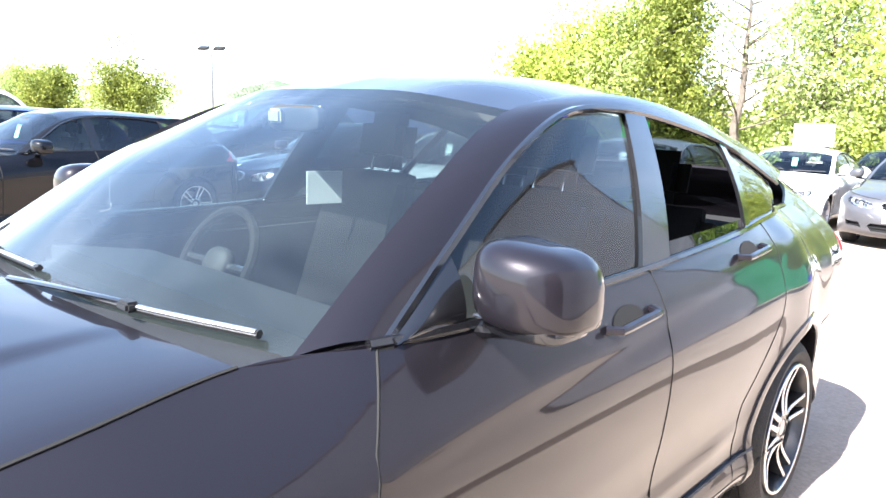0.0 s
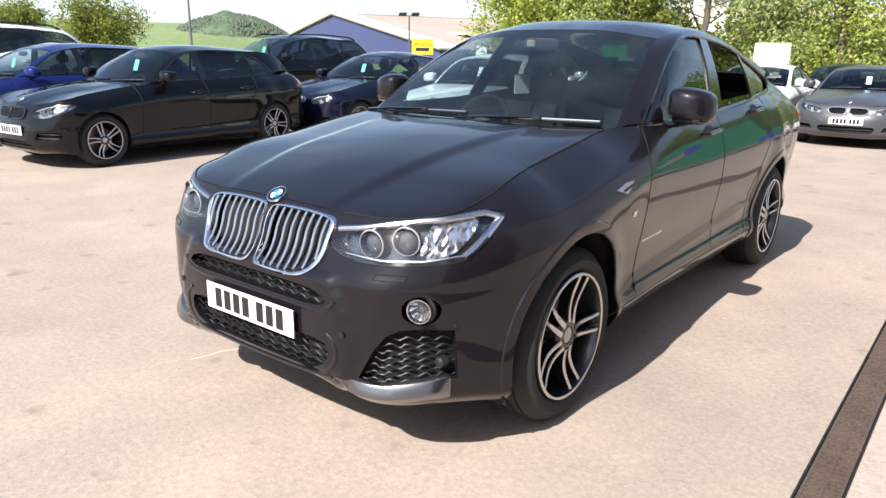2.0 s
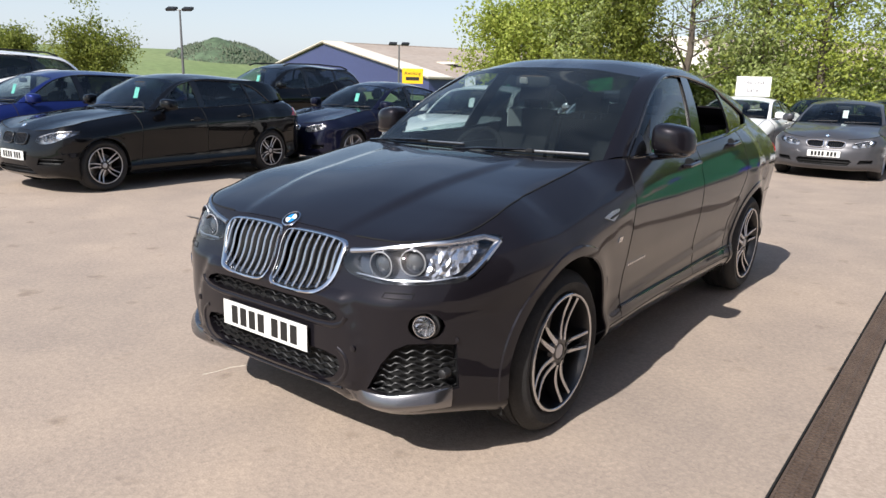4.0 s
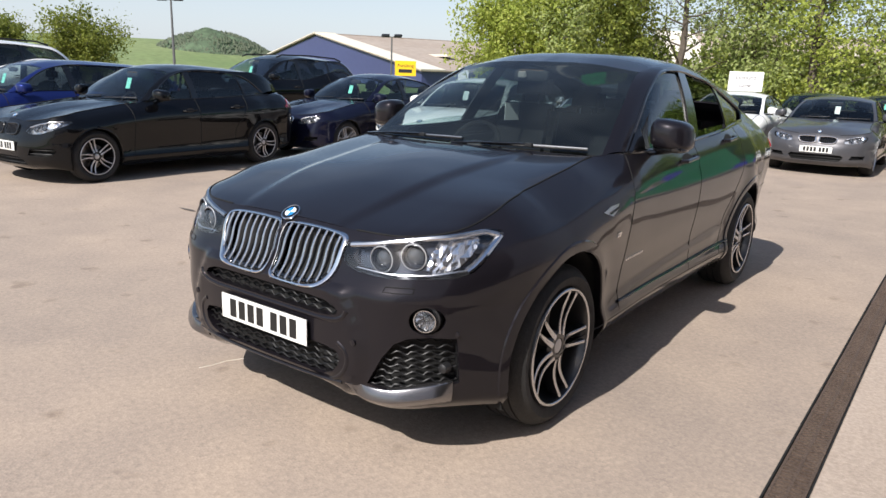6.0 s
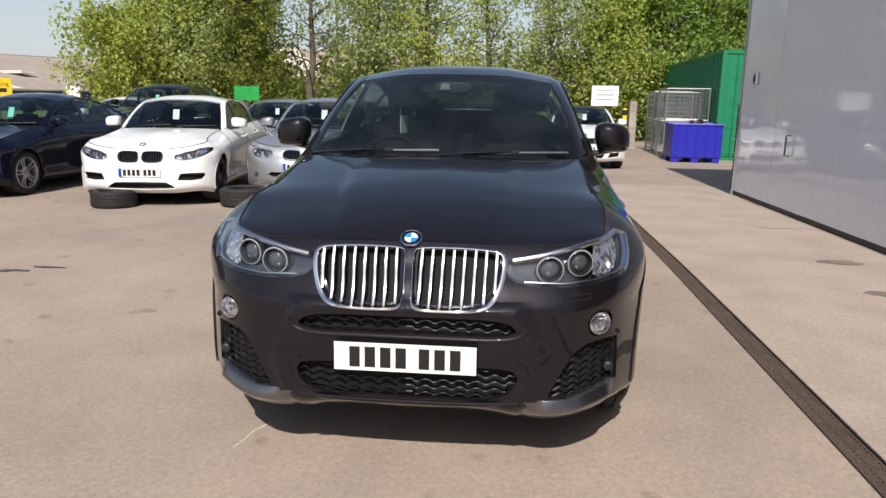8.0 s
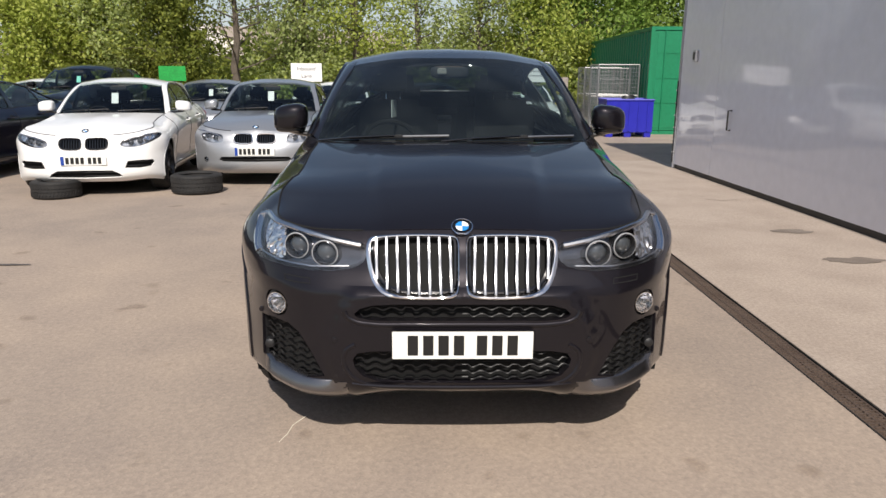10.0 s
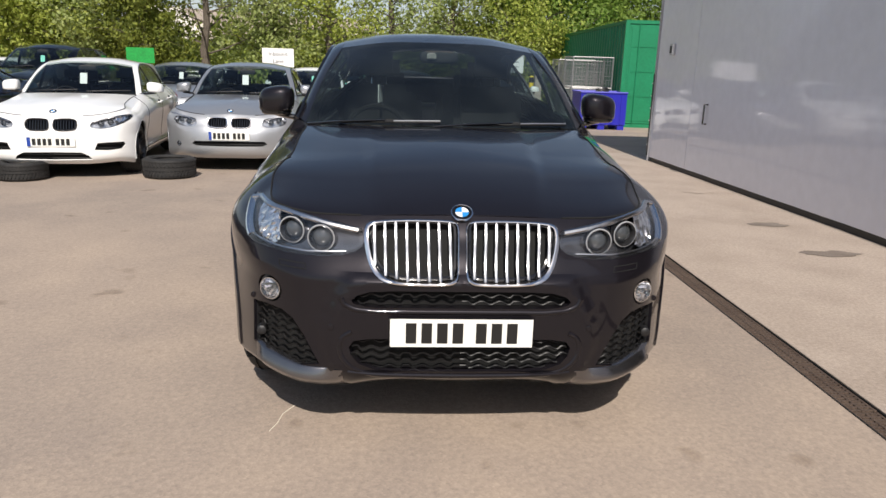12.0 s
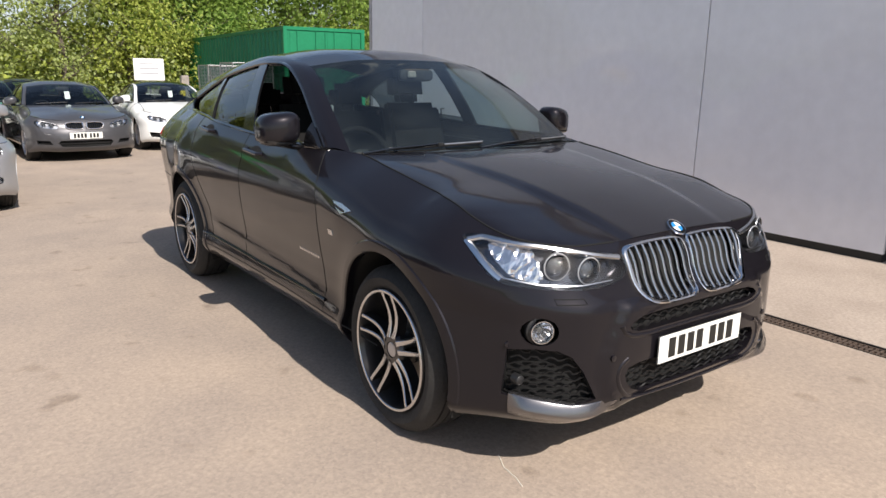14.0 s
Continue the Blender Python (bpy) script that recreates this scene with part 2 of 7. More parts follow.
M_TARMAC = tarmac()
M_CONCRETE = mottle(principled("concrete", (0.385, 0.315, 0.26), 0.85), 1.6, 0.55, 55, 0.16, 0.4, 90, tint=(0.72, 0.70, 0.68))
M_DARKTAR = mottle(principled("dark_tar", (0.115, 0.102, 0.092), 0.85), 3, 0.5, 80, 0.25, 0.4, 100)
M_RUST = mottle(principled("rusty_iron", (0.12, 0.085, 0.065), 0.65, 0.35), 5, 0.6, 90, 0.35, 0.4, 150, tint=(0.55, 0.5, 0.48))
M_WALL = mottle(principled("grey_door_paint", (0.77, 0.77, 0.82), 0.058, 0.0, 0.0, 0.5), 0.6, 0.10, 7, 0.03, 0.02, 1.3, tint=(0.85, 0.86, 0.9), rough_vary=0.03)
M_WALLTRIM = mottle(principled("pale_grey_trim", (0.40, 0.40, 0.42), 0.4), 3, 0.25, 40, 0.05)
M_CLAD = mottle(principled("grey_cladding", (0.30, 0.30, 0.33), 0.45), 0.8, 0.2, 20, 0.05)
M_GREEN = mottle(principled("green_container_paint", (0.006, 0.19, 0.085), 0.45), 1.2, 0.3, 14, 0.10, 0.1, 20, tint=(0.75, 0.7, 0.65))
M_BOXBLUE = mottle(principled("blue_plastic", (0.02, 0.022, 0.36), 0.4), 4, 0.2, 40, 0.08)
M_GALV = mottle(principled("galvanised_wire", (0.45, 0.45, 0.45), 0.4, 0.8), 20, 0.4)
M_SIGNWHITE = mottle(principled("sign_white", (0.82, 0.82, 0.82), 0.4), 3, 0.12)
M_SIGNYELLOW = mottle(principled("sign_yellow", (0.85, 0.52, 0.01), 0.4), 3, 0.12)
M_SIGNGREEN = mottle(principled("banner_green", (0.006, 0.30, 0.05), 0.5), 6, 0.35, 20, 0.2)
M_SIGNRED = principled("sign_red", (0.5, 0.03, 0.02), 0.5)
M_YELLOW = mottle(principled("yellow_paint", (0.75, 0.55, 0.03), 0.5), 8, 0.3)
M_BLACKPAINT = mottle(principled("black_paint", (0.012, 0.012, 0.012), 0.5), 8, 0.3, tint=(2, 2, 2))
M_POLE = mottle(principled("galvanised_pole", (0.15, 0.15, 0.15), 0.5, 0.5), 4, 0.3)
M_BARK = mottle(principled("bark", (0.11, 0.09, 0.07), 0.9), 5, 0.6, 40, 0.35, 0.8, 30)
M_SHEDBLUE = mottle(principled("blue_shed_cladding", (0.055, 0.065, 0.16), 0.5), 0.1, 0.2, 2, 0.05)
M_SHEDROOF = mottle(principled("fibre_cement_roof", (0.36, 0.30, 0.25), 0.85), 0.15, 0.5, 1.5, 0.12, tint=(0.8, 0.75, 0.7))
M_FLASH = mottle(principled("cream_flashing", (0.72, 0.66, 0.56), 0.6), 0.5, 0.2)
M_STONE = mottle(principled("stone_wall", (0.33, 0.29, 0.26), 0.9), 0.8, 0.5, 6, 0.3, 0.5, 8)


def foliage(name, color, second):
    """Leaves vary by clump and let some light through."""
    m = principled(name, color, 0.55, 0.0, 0.0, 0.35)
    t, b = m.node_tree, m.node_tree.nodes["Principled BSDF"]
    ge = t.nodes.new("ShaderNodeNewGeometry")
    mx = t.nodes.new("ShaderNodeMix")
    mx.data_type = "RGBA"
    mx.inputs["A"].default_value, mx.inputs["B"].default_value = (*color, 1), (*second, 1)
    t.links.new(ge.outputs["Random Per Island"], mx.inputs["Factor"])
    t.links.new(mx.outputs["Result"], b.inputs["Base Color"])
    tl = t.nodes.new("ShaderNodeBsdfTranslucent")
    t.links.new(mx.outputs["Result"], tl.inputs["Color"])
    ms = t.nodes.new("ShaderNodeMixShader")
    ms.inputs["Fac"].default_value = 0.45
    t.links.new(b.outputs["BSDF"], ms.inputs[1])
    t.links.new(tl.outputs["BSDF"], ms.inputs[2])
    t.links.new(ms.outputs["Shader"], t.nodes["Material Output"].inputs["Surface"])
    return m


M_LEAF_YELLOW = foliage("leaves_spring_yellow_green", (0.28, 0.35, 0.06), (0.47, 0.51, 0.12))
M_LEAF_PALE = foliage("leaves_pale_green", (0.26, 0.33, 0.09), (0.44, 0.49, 0.20))
M_LEAF_DEEP = foliage("leaves_deep_green", (0.13, 0.21, 0.035), (0.27, 0.37, 0.075))
M_LEAF_IVY = foliage("leaves_olive", (0.13, 0.17, 0.03), (0.29, 0.32, 0.06))
# conifer green lightened, with the haze of distance put into the colour
M_LEAF_CONIFER = foliage("leaves_hazed_conifer", (0.14, 0.175, 0.115), (0.21, 0.24, 0.16))
M_STAIN = mottle(principled("stained_concrete", (0.20, 0.165, 0.138), 0.85), 3, 0.6, 80, 0.2, 0.4, 100)
# field greyed and woodland lightened so their colours carry the distant haze
M_FIELD = mottle(principled("hazed_field_grass", (0.17, 0.215, 0.085), 0.95), 0.02, 0.7, 0.4, 0.2, tint=(0.6, 0.75, 0.6))
M_WOOD = mottle(principled("hazed_far_woodland", (0.085, 0.125, 0.07), 0.95), 0.06, 0.6, 0.5, 0.4, 1.0, 0.6, tint=(0.5, 0.55, 0.5))
M_MOOR = mottle(principled("far_hill", (0.20, 0.21, 0.17), 0.95), 0.01, 0.5, 0.1, 0.1)

# ---- mesh tools ----
def gz(y):
    """The yard falls gently away behind the car."""
    return -0.0125 * min(24.0, max(0.0, y - 2.9))


def finish(bm, name, material, smooth=True, sharp=35):
    me = bpy.data.meshes.new(name)
    bm.to_mesh(me)
    bm.free()
    for m in material if isinstance(material, (list, tuple)) else (material,):
        me.materials.append(m)
    if smooth:
        me.shade_smooth()
        me.set_sharp_from_angle(angle=radians(sharp))
    return me


def part(name, bm, material, parent=None, label="", smooth=True, sharp=35):
    """One mesh object from a bmesh, under a thing or a part."""
    ob = new(name, finish(bm, name, material, smooth, sharp))
    ob.parent = parent
    if label:
        ob["label"] = label
    return ob


def thing(name, label, category, m=None, group="", kind=""):
    ob = new(name)
    ob.empty_display_size = 0.2
    if m is not None:
        ob.matrix_world = m
    return tagged(ob, label, category, group, kind)


def add_box(bm, x0, x1, y0, y1, z0, z1, bevel=0.0, m=None):
    made = bmesh.ops.create_cube(bm, size=1.0)["verts"]
    t = Matrix.Translation(((x0 + x1) / 2, (y0 + y1) / 2, (z0 + z1) / 2)) @ Matrix.Diagonal((x1 - x0, y1 - y0, z1 - z0, 1))
    bmesh.ops.transform(bm, matrix=t, verts=made)
    if bevel:
        edges = list({e for v in made for e in v.link_edges})
        out = bmesh.ops.bevel(bm, geom=edges, offset=bevel, segments=2, affect="EDGES")
        made = list({v for f in out["faces"] for v in f.verts} | {v for v in made if v.is_valid})
    if m is not None:
        bmesh.ops.transform(bm, matrix=m, verts=[v for v in made if v.is_valid])
    return made


def box(x0, x1, y0, y1, z0, z1, bevel=0.0):
    bm = bmesh.new()
    add_box(bm, x0, x1, y0, y1, z0, z1, bevel)
    return bm


def add_tube(bm, pts, radius, closed=False, n=8, flat=1.0, cap=True):
    """A tube along points; radius may be a list. flat squeezes it along the second cross axis."""
    pts = [Vector(p) for p in pts]
    k = len(pts)
    rad = radius if isinstance(radius, (list, tuple)) else [radius] * k
    rings, side = [], None
    for i, p in enumerate(pts):
        a = pts[i - 1] if (i or closed) else p
        b = pts[(i + 1) % k] if (i + 1 < k or closed) else p
        d = (b - a).normalized()
        if side is None:
            side = d.cross(Vector((0, 0, 1)) if abs(d.z) < 0.9 else Vector((0, 1, 0))).normalized()
        side = (side - d * side.dot(d)).normalized()
        up = d.cross(side)
        rings.append([bm.verts.new(p + rad[i] * (math.cos(2 * math.pi * j / n) * side + flat * math.sin(2 * math.pi * j / n) * up)) for j in range(n)])
    for i in range(k if closed else k - 1):
        r, q = rings[i], rings[(i + 1) % k]
        for j in range(n):
            bm.faces.new((r[j], r[(j + 1) % n], q[(j + 1) % n], q[j]))
    if cap and not closed:
        bm.faces.new(rings[0][::-1])
        bm.faces.new(rings[-1])


def tube(pts, radius, closed=False, n=8, flat=1.0):
    bm = bmesh.new()
    add_tube(bm, pts, radius, closed, n, flat)
    bmesh.ops.recalc_face_normals(bm, faces=bm.faces)
    return bm


def add_lathe(bm, profile, n=48, axis="X", closed=False, m=None):
    """Turns (along, radius) pairs about an axis."""
    rings = []
    for a, r in profile:
        ring = []
        for j in range(n):
            c, s = math.cos(2 * math.pi * j / n), math.sin(2 * math.pi * j / n)
            p = {"X": (a, r * c, r * s), "Y": (r * c, a, r * s), "Z": (r * c, r * s, a)}[axis]
            ring.append(bm.verts.new(m @ Vector(p) if m is not None else p))
        rings.append(ring)
    k = len(rings)
    for i in range(k if closed else k - 1):
        a, b = rings[i], rings[(i + 1) % k]
        for j in range(n):
            bm.faces.new((a[j], a[(j + 1) % n], b[(j + 1) % n], b[j]))
    if not closed:
        bm.faces.new(rings[0][::-1])
        bm.faces.new(rings[-1])


def lathe(profile, n=48, axis="X", closed=False):
    bm = bmesh.new()
    add_lathe(bm, profile, n, axis, closed)
    bmesh.ops.recalc_face_normals(bm, faces=bm.faces)
    return bm


def grid_mesh(rows, flip=False):
    """A sheet from rows of points."""
    bm = bmesh.new()
    v = [[bm.verts.new(p) for p in r] for r in rows]
    for i in range(len(v) - 1):
        for j in range(len(v[0]) - 1):
            q = (v[i][j], v[i][j + 1], v[i + 1][j + 1], v[i + 1][j])
            bm.faces.new(q[::-1] if flip else q)
    return bm


def thicken(bm, t):
    bm.normal_update()
    bmesh.ops.solidify(bm, geom=bm.faces[:], thickness=t)
    return bm


def spline(knots):
    """A smooth curve through (x, value) knots, value a number or a tuple; no overshoot beyond Catmull-Rom."""
    xs = np.array([k[0] for k in knots], float)
    vs = np.array([np.atleast_1d(k[1]) for k in knots], float)
    h = np.diff(xs)
    d = np.diff(vs, axis=0) / h[:, None]
    m = np.zeros_like(vs)
    m[0], m[-1] = d[0], d[-1]
    for i in range(1, len(xs) - 1):
        m[i] = (d[i - 1] * h[i] + d[i] * h[i - 1]) / (h[i] + h[i - 1])

    def f(x):
        x = min(max(x, xs[0]), xs[-1])
        i = min(int(np.searchsorted(xs, x, "right")) - 1, len(h) - 1)
        t = (x - xs[i]) / h[i]
        r = (2 * t**3 - 3 * t**2 + 1) * vs[i] + (t**3 - 2 * t**2 + t) * h[i] * m[i] + (-2 * t**3 + 3 * t**2) * vs[i + 1] + (t**3 - t**2) * h[i] * m[i + 1]
        return float(r[0]) if len(r) == 1 else Vector(r)

    return f


def curve(points):
    """A smooth curve from 0 to 1 through points, by chord length."""
    ps = [Vector(p) for p in points]
    s = [0.0]
    for a, b in zip(ps, ps[1:]):
        s.append(s[-1] + (b - a).length)
    return spline([(k / s[-1], tuple(p)) for k, p in zip(s, ps)])


def coons(front, back, left, right, nu, nv, extra=None):
    """Rows of points between four curves: front(v), back(v), left(u), right(u)."""
    rows = []
    for i in range(nu + 1):
        u, row = i / nu, []
        for j in range(nv + 1):
            v = j / nv
            p = (1 - u) * front(v) + u * back(v) + (1 - v) * left(u) + v * right(u)
            p -= (1 - u) * (1 - v) * front(0) + (1 - u) * v * front(1) + u * (1 - v) * back(0) + u * v * back(1)
            row.append(p + extra(u, v) if extra else p)
        rows.append(row)
    return rows


def mirrored(rows):
    """Rows from the middle outward, made whole across the middle."""
    return [[Vector((-p.x, p.y, p.z)) for p in r[:0:-1]] + list(r) for r in rows]


def inside(poly, x, y):
    hit = False
    for (ax, ay), (bx, by) in zip(poly, poly[1:] + poly[:1]):
        if (ay > y) != (by > y) and x < (bx - ax) * (y - ay) / (by - ay) + ax:
            hit = not hit
    return hit


def scribe(bm, poly, closed=True):
    """Cuts a flat sheet along the edges of a polygon, near it only."""
    pairs = list(zip(poly, poly[1:] + poly[:1])) if closed else list(zip(poly, poly[1:]))
    x0, x1 = min(p[0] for p in poly) - 1e-4, max(p[0] for p in poly) + 1e-4
    y0, y1 = min(p[1] for p in poly) - 1e-4, max(p[1] for p in poly) + 1e-4
    for (ax, ay), (bx, by) in pairs:
        faces = [f for f in bm.faces if max(v.co.x for v in f.verts) > x0 and min(v.co.x for v in f.verts) < x1 and max(v.co.y for v in f.verts) > y0 and min(v.co.y for v in f.verts) < y1]
        if not faces:
            continue
        geom = faces + list({e for f in faces for e in f.edges}) + list({v for f in faces for v in f.verts})
        bmesh.ops.bisect_plane(bm, geom=geom, dist=1e-5, plane_co=(ax, ay, 0), plane_no=(by - ay, ax - bx, 0))


def smooth_poly(points, n=4):
    """A closed outline rounded through its points."""
    k, out = len(points), []
    for i in range(k):
        p0, p1, p2, p3 = (Vector(points[(i + j - 1) % k]) for j in range(4))
        for t in (q / n for q in range(n)):
            v = 0.5 * (2 * p1 + (p2 - p0) * t + (2 * p0 - 5 * p1 + 4 * p2 - p3) * t * t + (3 * p1 - p0 - 3 * p2 + p3) * t**3)
            out.append(tuple(v))
    return out


def ring2d(cx, cy, rx, ry, n):
    return [(cx + rx * math.cos(2 * math.pi * i / n), cy + ry * math.sin(2 * math.pi * i / n)) for i in range(n)]


def words(name, text, size, material, parent, m, depth=0.002, label=""):
    cu = bpy.data.curves.new(name, "FONT")
    cu.body, cu.size, cu.align_x, cu.align_y, cu.extrude = text, size, "CENTER", "CENTER", depth
    tmp = bpy.data.objects.new(name, cu)
    scene.collection.objects.link(tmp)
    me = bpy.data.meshes.new_from_object(tmp.evaluated_get(bpy.context.evaluated_depsgraph_get()))
    bpy.data.objects.remove(tmp)
    me.materials.append(material)
    ob = new(name, me)
    ob.parent = parent
    ob.matrix_local = m
    if label:
        ob["label"] = label
    return ob

# ---- cars: the nose points to -y, the front axle stands over y = 0 ----
class Shell:
    """The outer skin of a car from its bumper bottom to the bonnet edge and waistline, wrapped round the plan.
    Places on it are (s, z): metres along the plan from the middle of the nose, and height."""

    def __init__(self, d):
        self.d = d
        w, f, r = d["half"], d["nose"], d["tail"]
        nose = [(0, 0), (0.20, 0.004), (0.40, 0.022), (0.63, 0.095), (0.80, 0.18), (0.905, 0.30), (0.964, 0.42), (0.985, 0.86)]
        nose = d.get("nose_plan", nose)
        tail = [(0.99, -0.95), (0.972, -0.62), (0.915, -0.30), (0.78, -0.125), (0.55, -0.05), (0.28, -0.012), (0, 0)]
        pts = [(a * w, -f + b * f / 0.86) for a, b in nose]
        pts += [(a * w, y) for a, y in d.get("flank_plan", [(0.99, 0.5), (0.992, 0.4 * d["base"]), (0.998, 0.72 * d["base"]), (1.0, d["base"])])]
        pts += [(a * w, r + b * (r - d["base"])) for a, b in tail]
        pts = [p for i, p in enumerate(pts) if i == 0 or p[1] > pts[i - 1][1] + 1e-4]
        c = curve([(x, y, 0) for x, y in pts])
        n = 900
        raw = [c(i / n) for i in range(n + 1)]
        self.X = np.array([p.x for p in raw])
        self.Y = np.maximum.accumulate(np.array([p.y for p in raw]) + np.arange(n + 1) * 1e-9)
        self.S = np.concatenate(([0], np.cumsum(np.hypot(np.diff(self.X), np.diff(self.Y)))))
        dx, dy = np.gradient(self.X, self.S), np.gradient(self.Y, self.S)
        ln = np.hypot(dx, dy)
        self.NX, self.NY = dy / ln, -dx / ln
        self.length = float(self.S[-1])
        sy = self.sy
        zf, cy, cz = d["bonnet_z"], d["cowl"][0], d["cowl"][1]
        b0, b1, ye = d["belt"]
        tip = self.sx(0.83 * w)
        self.tip = tip
        knots = d.get("top_z")
        self.zt = spline([(sy(y), z) for y, z in knots] if knots else [(0, zf), (self.sx(0.4 * w), zf - 0.012), (self.sx(0.65 * w), zf + 0.008), (tip, zf + 0.038), (sy(-0.1), zf + 0.098 + 0.25 * (cz - zf - 0.2)), (sy(cy - 0.1), cz - 0.035),
                          (sy(cy + 0.25), b0), (sy(0.6 * d["base"]), 0.6 * b0 + 0.4 * b1), (sy(ye), b1), (sy(d["tail"] - 0.28), d["deck_z"]), (self.length, d["deck_z"] - 0.01)])
        knots = d.get("top_in")
        self.it = spline([(sy(y), z) for y, z in knots] if knots else [(0, 0.055), (self.sx(0.65 * w), 0.06), (tip, 0.055), (sy(-0.1), 0.145), (sy(cy), 0.155), (sy(cy + 0.3), 0.115), (sy(0.5 * d["base"]), 0.095),
                          (sy(ye), d.get("hip", 0.14)), (sy(d["tail"] - 0.25), 0.12), (self.length, 0.06)])
        g = d["ground"]
        lip = d.get("lip", 0.015)
        self.zb = spline([(0, g + lip), (self.sx(0.36 * w), g + lip * 0.9), (self.sx(0.50 * w), g + 0.015), (self.sx(0.86 * w), g + 0.03), (sy(-0.3), g), (sy(0.5), g - 0.0), (sy(d["base"] - 0.45), g), (sy(d["base"] + 0.4), g + 0.02), (self.length, g + 0.06)])
        self.front = spline(d.get("front_sec", [(0, 0.10), (0.05, 0.045), (0.12, 0.012), (0.3, 0.0), (0.5, 0.003), (0.62, 0.015), (0.72, 0.035), (0.85, 0.05), (1, 0.06)]))
        self.side = spline([(0, 0.15), (0.035, 0.085), (0.08, 0.052), (0.13, 0.032), (0.165, 0.034), (0.20, 0.046), (0.36, 0.045), (0.52, 0.022), (0.66, 0.004), (0.765, 0.0), (0.82, 0.006), (0.91, 0.015), (1, 0.022)])
        self.rear = spline([(0, 0.10), (0.06, 0.04), (0.2, 0.0), (0.45, 0.0), (0.6, 0.03), (0.8, 0.06), (1, 0.10)])

    def sx(self, x):
        k = int(np.argmax(self.X))
        return float(np.interp(x, self.X[: k + 1], self.S[: k + 1]))

    def sy(self, y):
        return float(np.interp(y, self.Y, self.S))

    def at(self, s, z, out=0.0):
        x, y = float(np.interp(s, self.S, self.X)), float(np.interp(s, self.S, self.Y))
        nx, ny = float(np.interp(s, self.S, self.NX)), float(np.interp(s, self.S, self.NY))
        zb, zt = self.zb(s), self.zt(s)
        t = (z - zb) / (zt - zb)
        wf, ws, wr = (ny * ny if ny < 0 else 0), nx * nx, (ny * ny if ny > 0 else 0)
        flank = self.side(t) if y > -0.1 else min(self.side(t), self.d.get("corner_in", 0.018) + 0.5 * max(0.0, 0.05 - t))
        ins = wf * self.front(t) + ws * flank + wr * self.rear(t)
        ins += self.it(s) * max(0.0, (t - 0.74) / 0.26) ** 2.2
        d = self.d
        for hub in (0.0, d["base"]):
            rr = math.hypot(y - hub, z - d["hub_z"])
            ins -= ws * d.get("flare", 0.012) * math.exp(-(((rr - d["arch"]) / 0.075) ** 2)) * (1 if z < d["hub_z"] + 0.6 else 0)
        if d.get("crease"):
            # the shoulder line: the skin steps in below it
            zc = float(np.interp(y, *d["crease"][0]))
            q = min(1.0, max(0.0, (zc - z) / 0.05))
            ins += ws * d["crease"][1] * q * q * (3 - 2 * q) * min(1.0, max(0.0, (z - zc + 0.34) / 0.26)) * float(np.interp(y, [0.40, 0.62, 3.1, 3.4], [0, 1, 1, 0]))
            zl = 0.455 + 0.055 * (y - 0.7)
            q = min(1.0, max(0.0, (zl - z) / 0.03))
            ins -= ws * 0.011 * q * q * (3 - 2 * q) * min(1.0, max(0.0, (z - zl + 0.16) / 0.12)) * float(np.interp(y, [0.50, 0.75, 2.1, 2.35], [0, 1, 1, 0]))
        if d.get("mask") and y < -0.25:
            # the raised centre of the bumper, framed by a soft step
            xe = float(np.interp(z, [0.28, 0.33, 0.43, 0.52, 0.60, 0.665, 0.70], [0.42, 0.47, 0.50, 0.49, 0.455, 0.42, 0.40]))
            q = min(1.0, max(0.0, (xe + 0.012 - x) / 0.026))
            ins -= d["mask"] * q * q * (3 - 2 * q) * min(1.0, max(0.0, (0.70 - z) / 0.03))
        k = out - ins
        return Vector((x + nx * k, y + ny * k, z))

    def top(self, s):
        return self.at(s, self.zt(s))

    def sheet(self, s0, s1, ns, nz):
        bm = bmesh.new()
        rows = []
        for i in range(ns + 1):
            s = s0 + (s1 - s0) * i / ns
            rows.append([bm.verts.new((s, self.zb(s) + (self.zt(s) - self.zb(s)) * j / nz, 0)) for j in range(nz + 1)])
        for i in range(ns):
            for j in range(nz):
                bm.faces.new((rows[i][j], rows[i + 1][j], rows[i + 1][j + 1], rows[i][j + 1]))
        return bm

    def build(self, faces, out=0.0, sides=(1, -1), thick=0.0):
        """A mesh of flat (s, z) faces laid on the skin, on one or both sides."""
        bm = bmesh.new()
        for side in sides:
            seen = {}
            for f in faces:
                vs = []
                for s, z in f:
                    k = (round(s, 5), round(z, 5))
                    if k not in seen:
                        p = self.at(s, z, out)
                        seen[k] = bm.verts.new((side * p.x, p.y, p.z))
                    if seen[k] not in vs:
                        vs.append(seen[k])
                if len(vs) > 2:
                    bm.faces.new(vs if side > 0 else vs[::-1])
        if len(sides) == 2:
            bmesh.ops.remove_doubles(bm, verts=bm.verts, dist=1e-4)
        return thicken(bm, thick) if thick else bm

    def patch(self, poly, step=0.04):
        """The (s, z) faces inside an outline."""
        xs, ys = [p[0] for p in poly], [p[1] for p in poly]
        x0, x1, y0, y1 = min(xs), max(xs), min(ys), max(ys)
        nx, ny = max(2, int((x1 - x0) / step) + 1), max(2, int((y1 - y0) / step) + 1)
        bm = bmesh.new()
        g = [[bm.verts.new((x0 + (x1 - x0) * i / nx, y0 + (y1 - y0) * j / ny, 0)) for j in range(ny + 1)] for i in range(nx + 1)]
        for i in range(nx):
            for j in range(ny):
                bm.faces.new((g[i][j], g[i + 1][j], g[i + 1][j + 1], g[i][j + 1]))
        scribe(bm, poly)
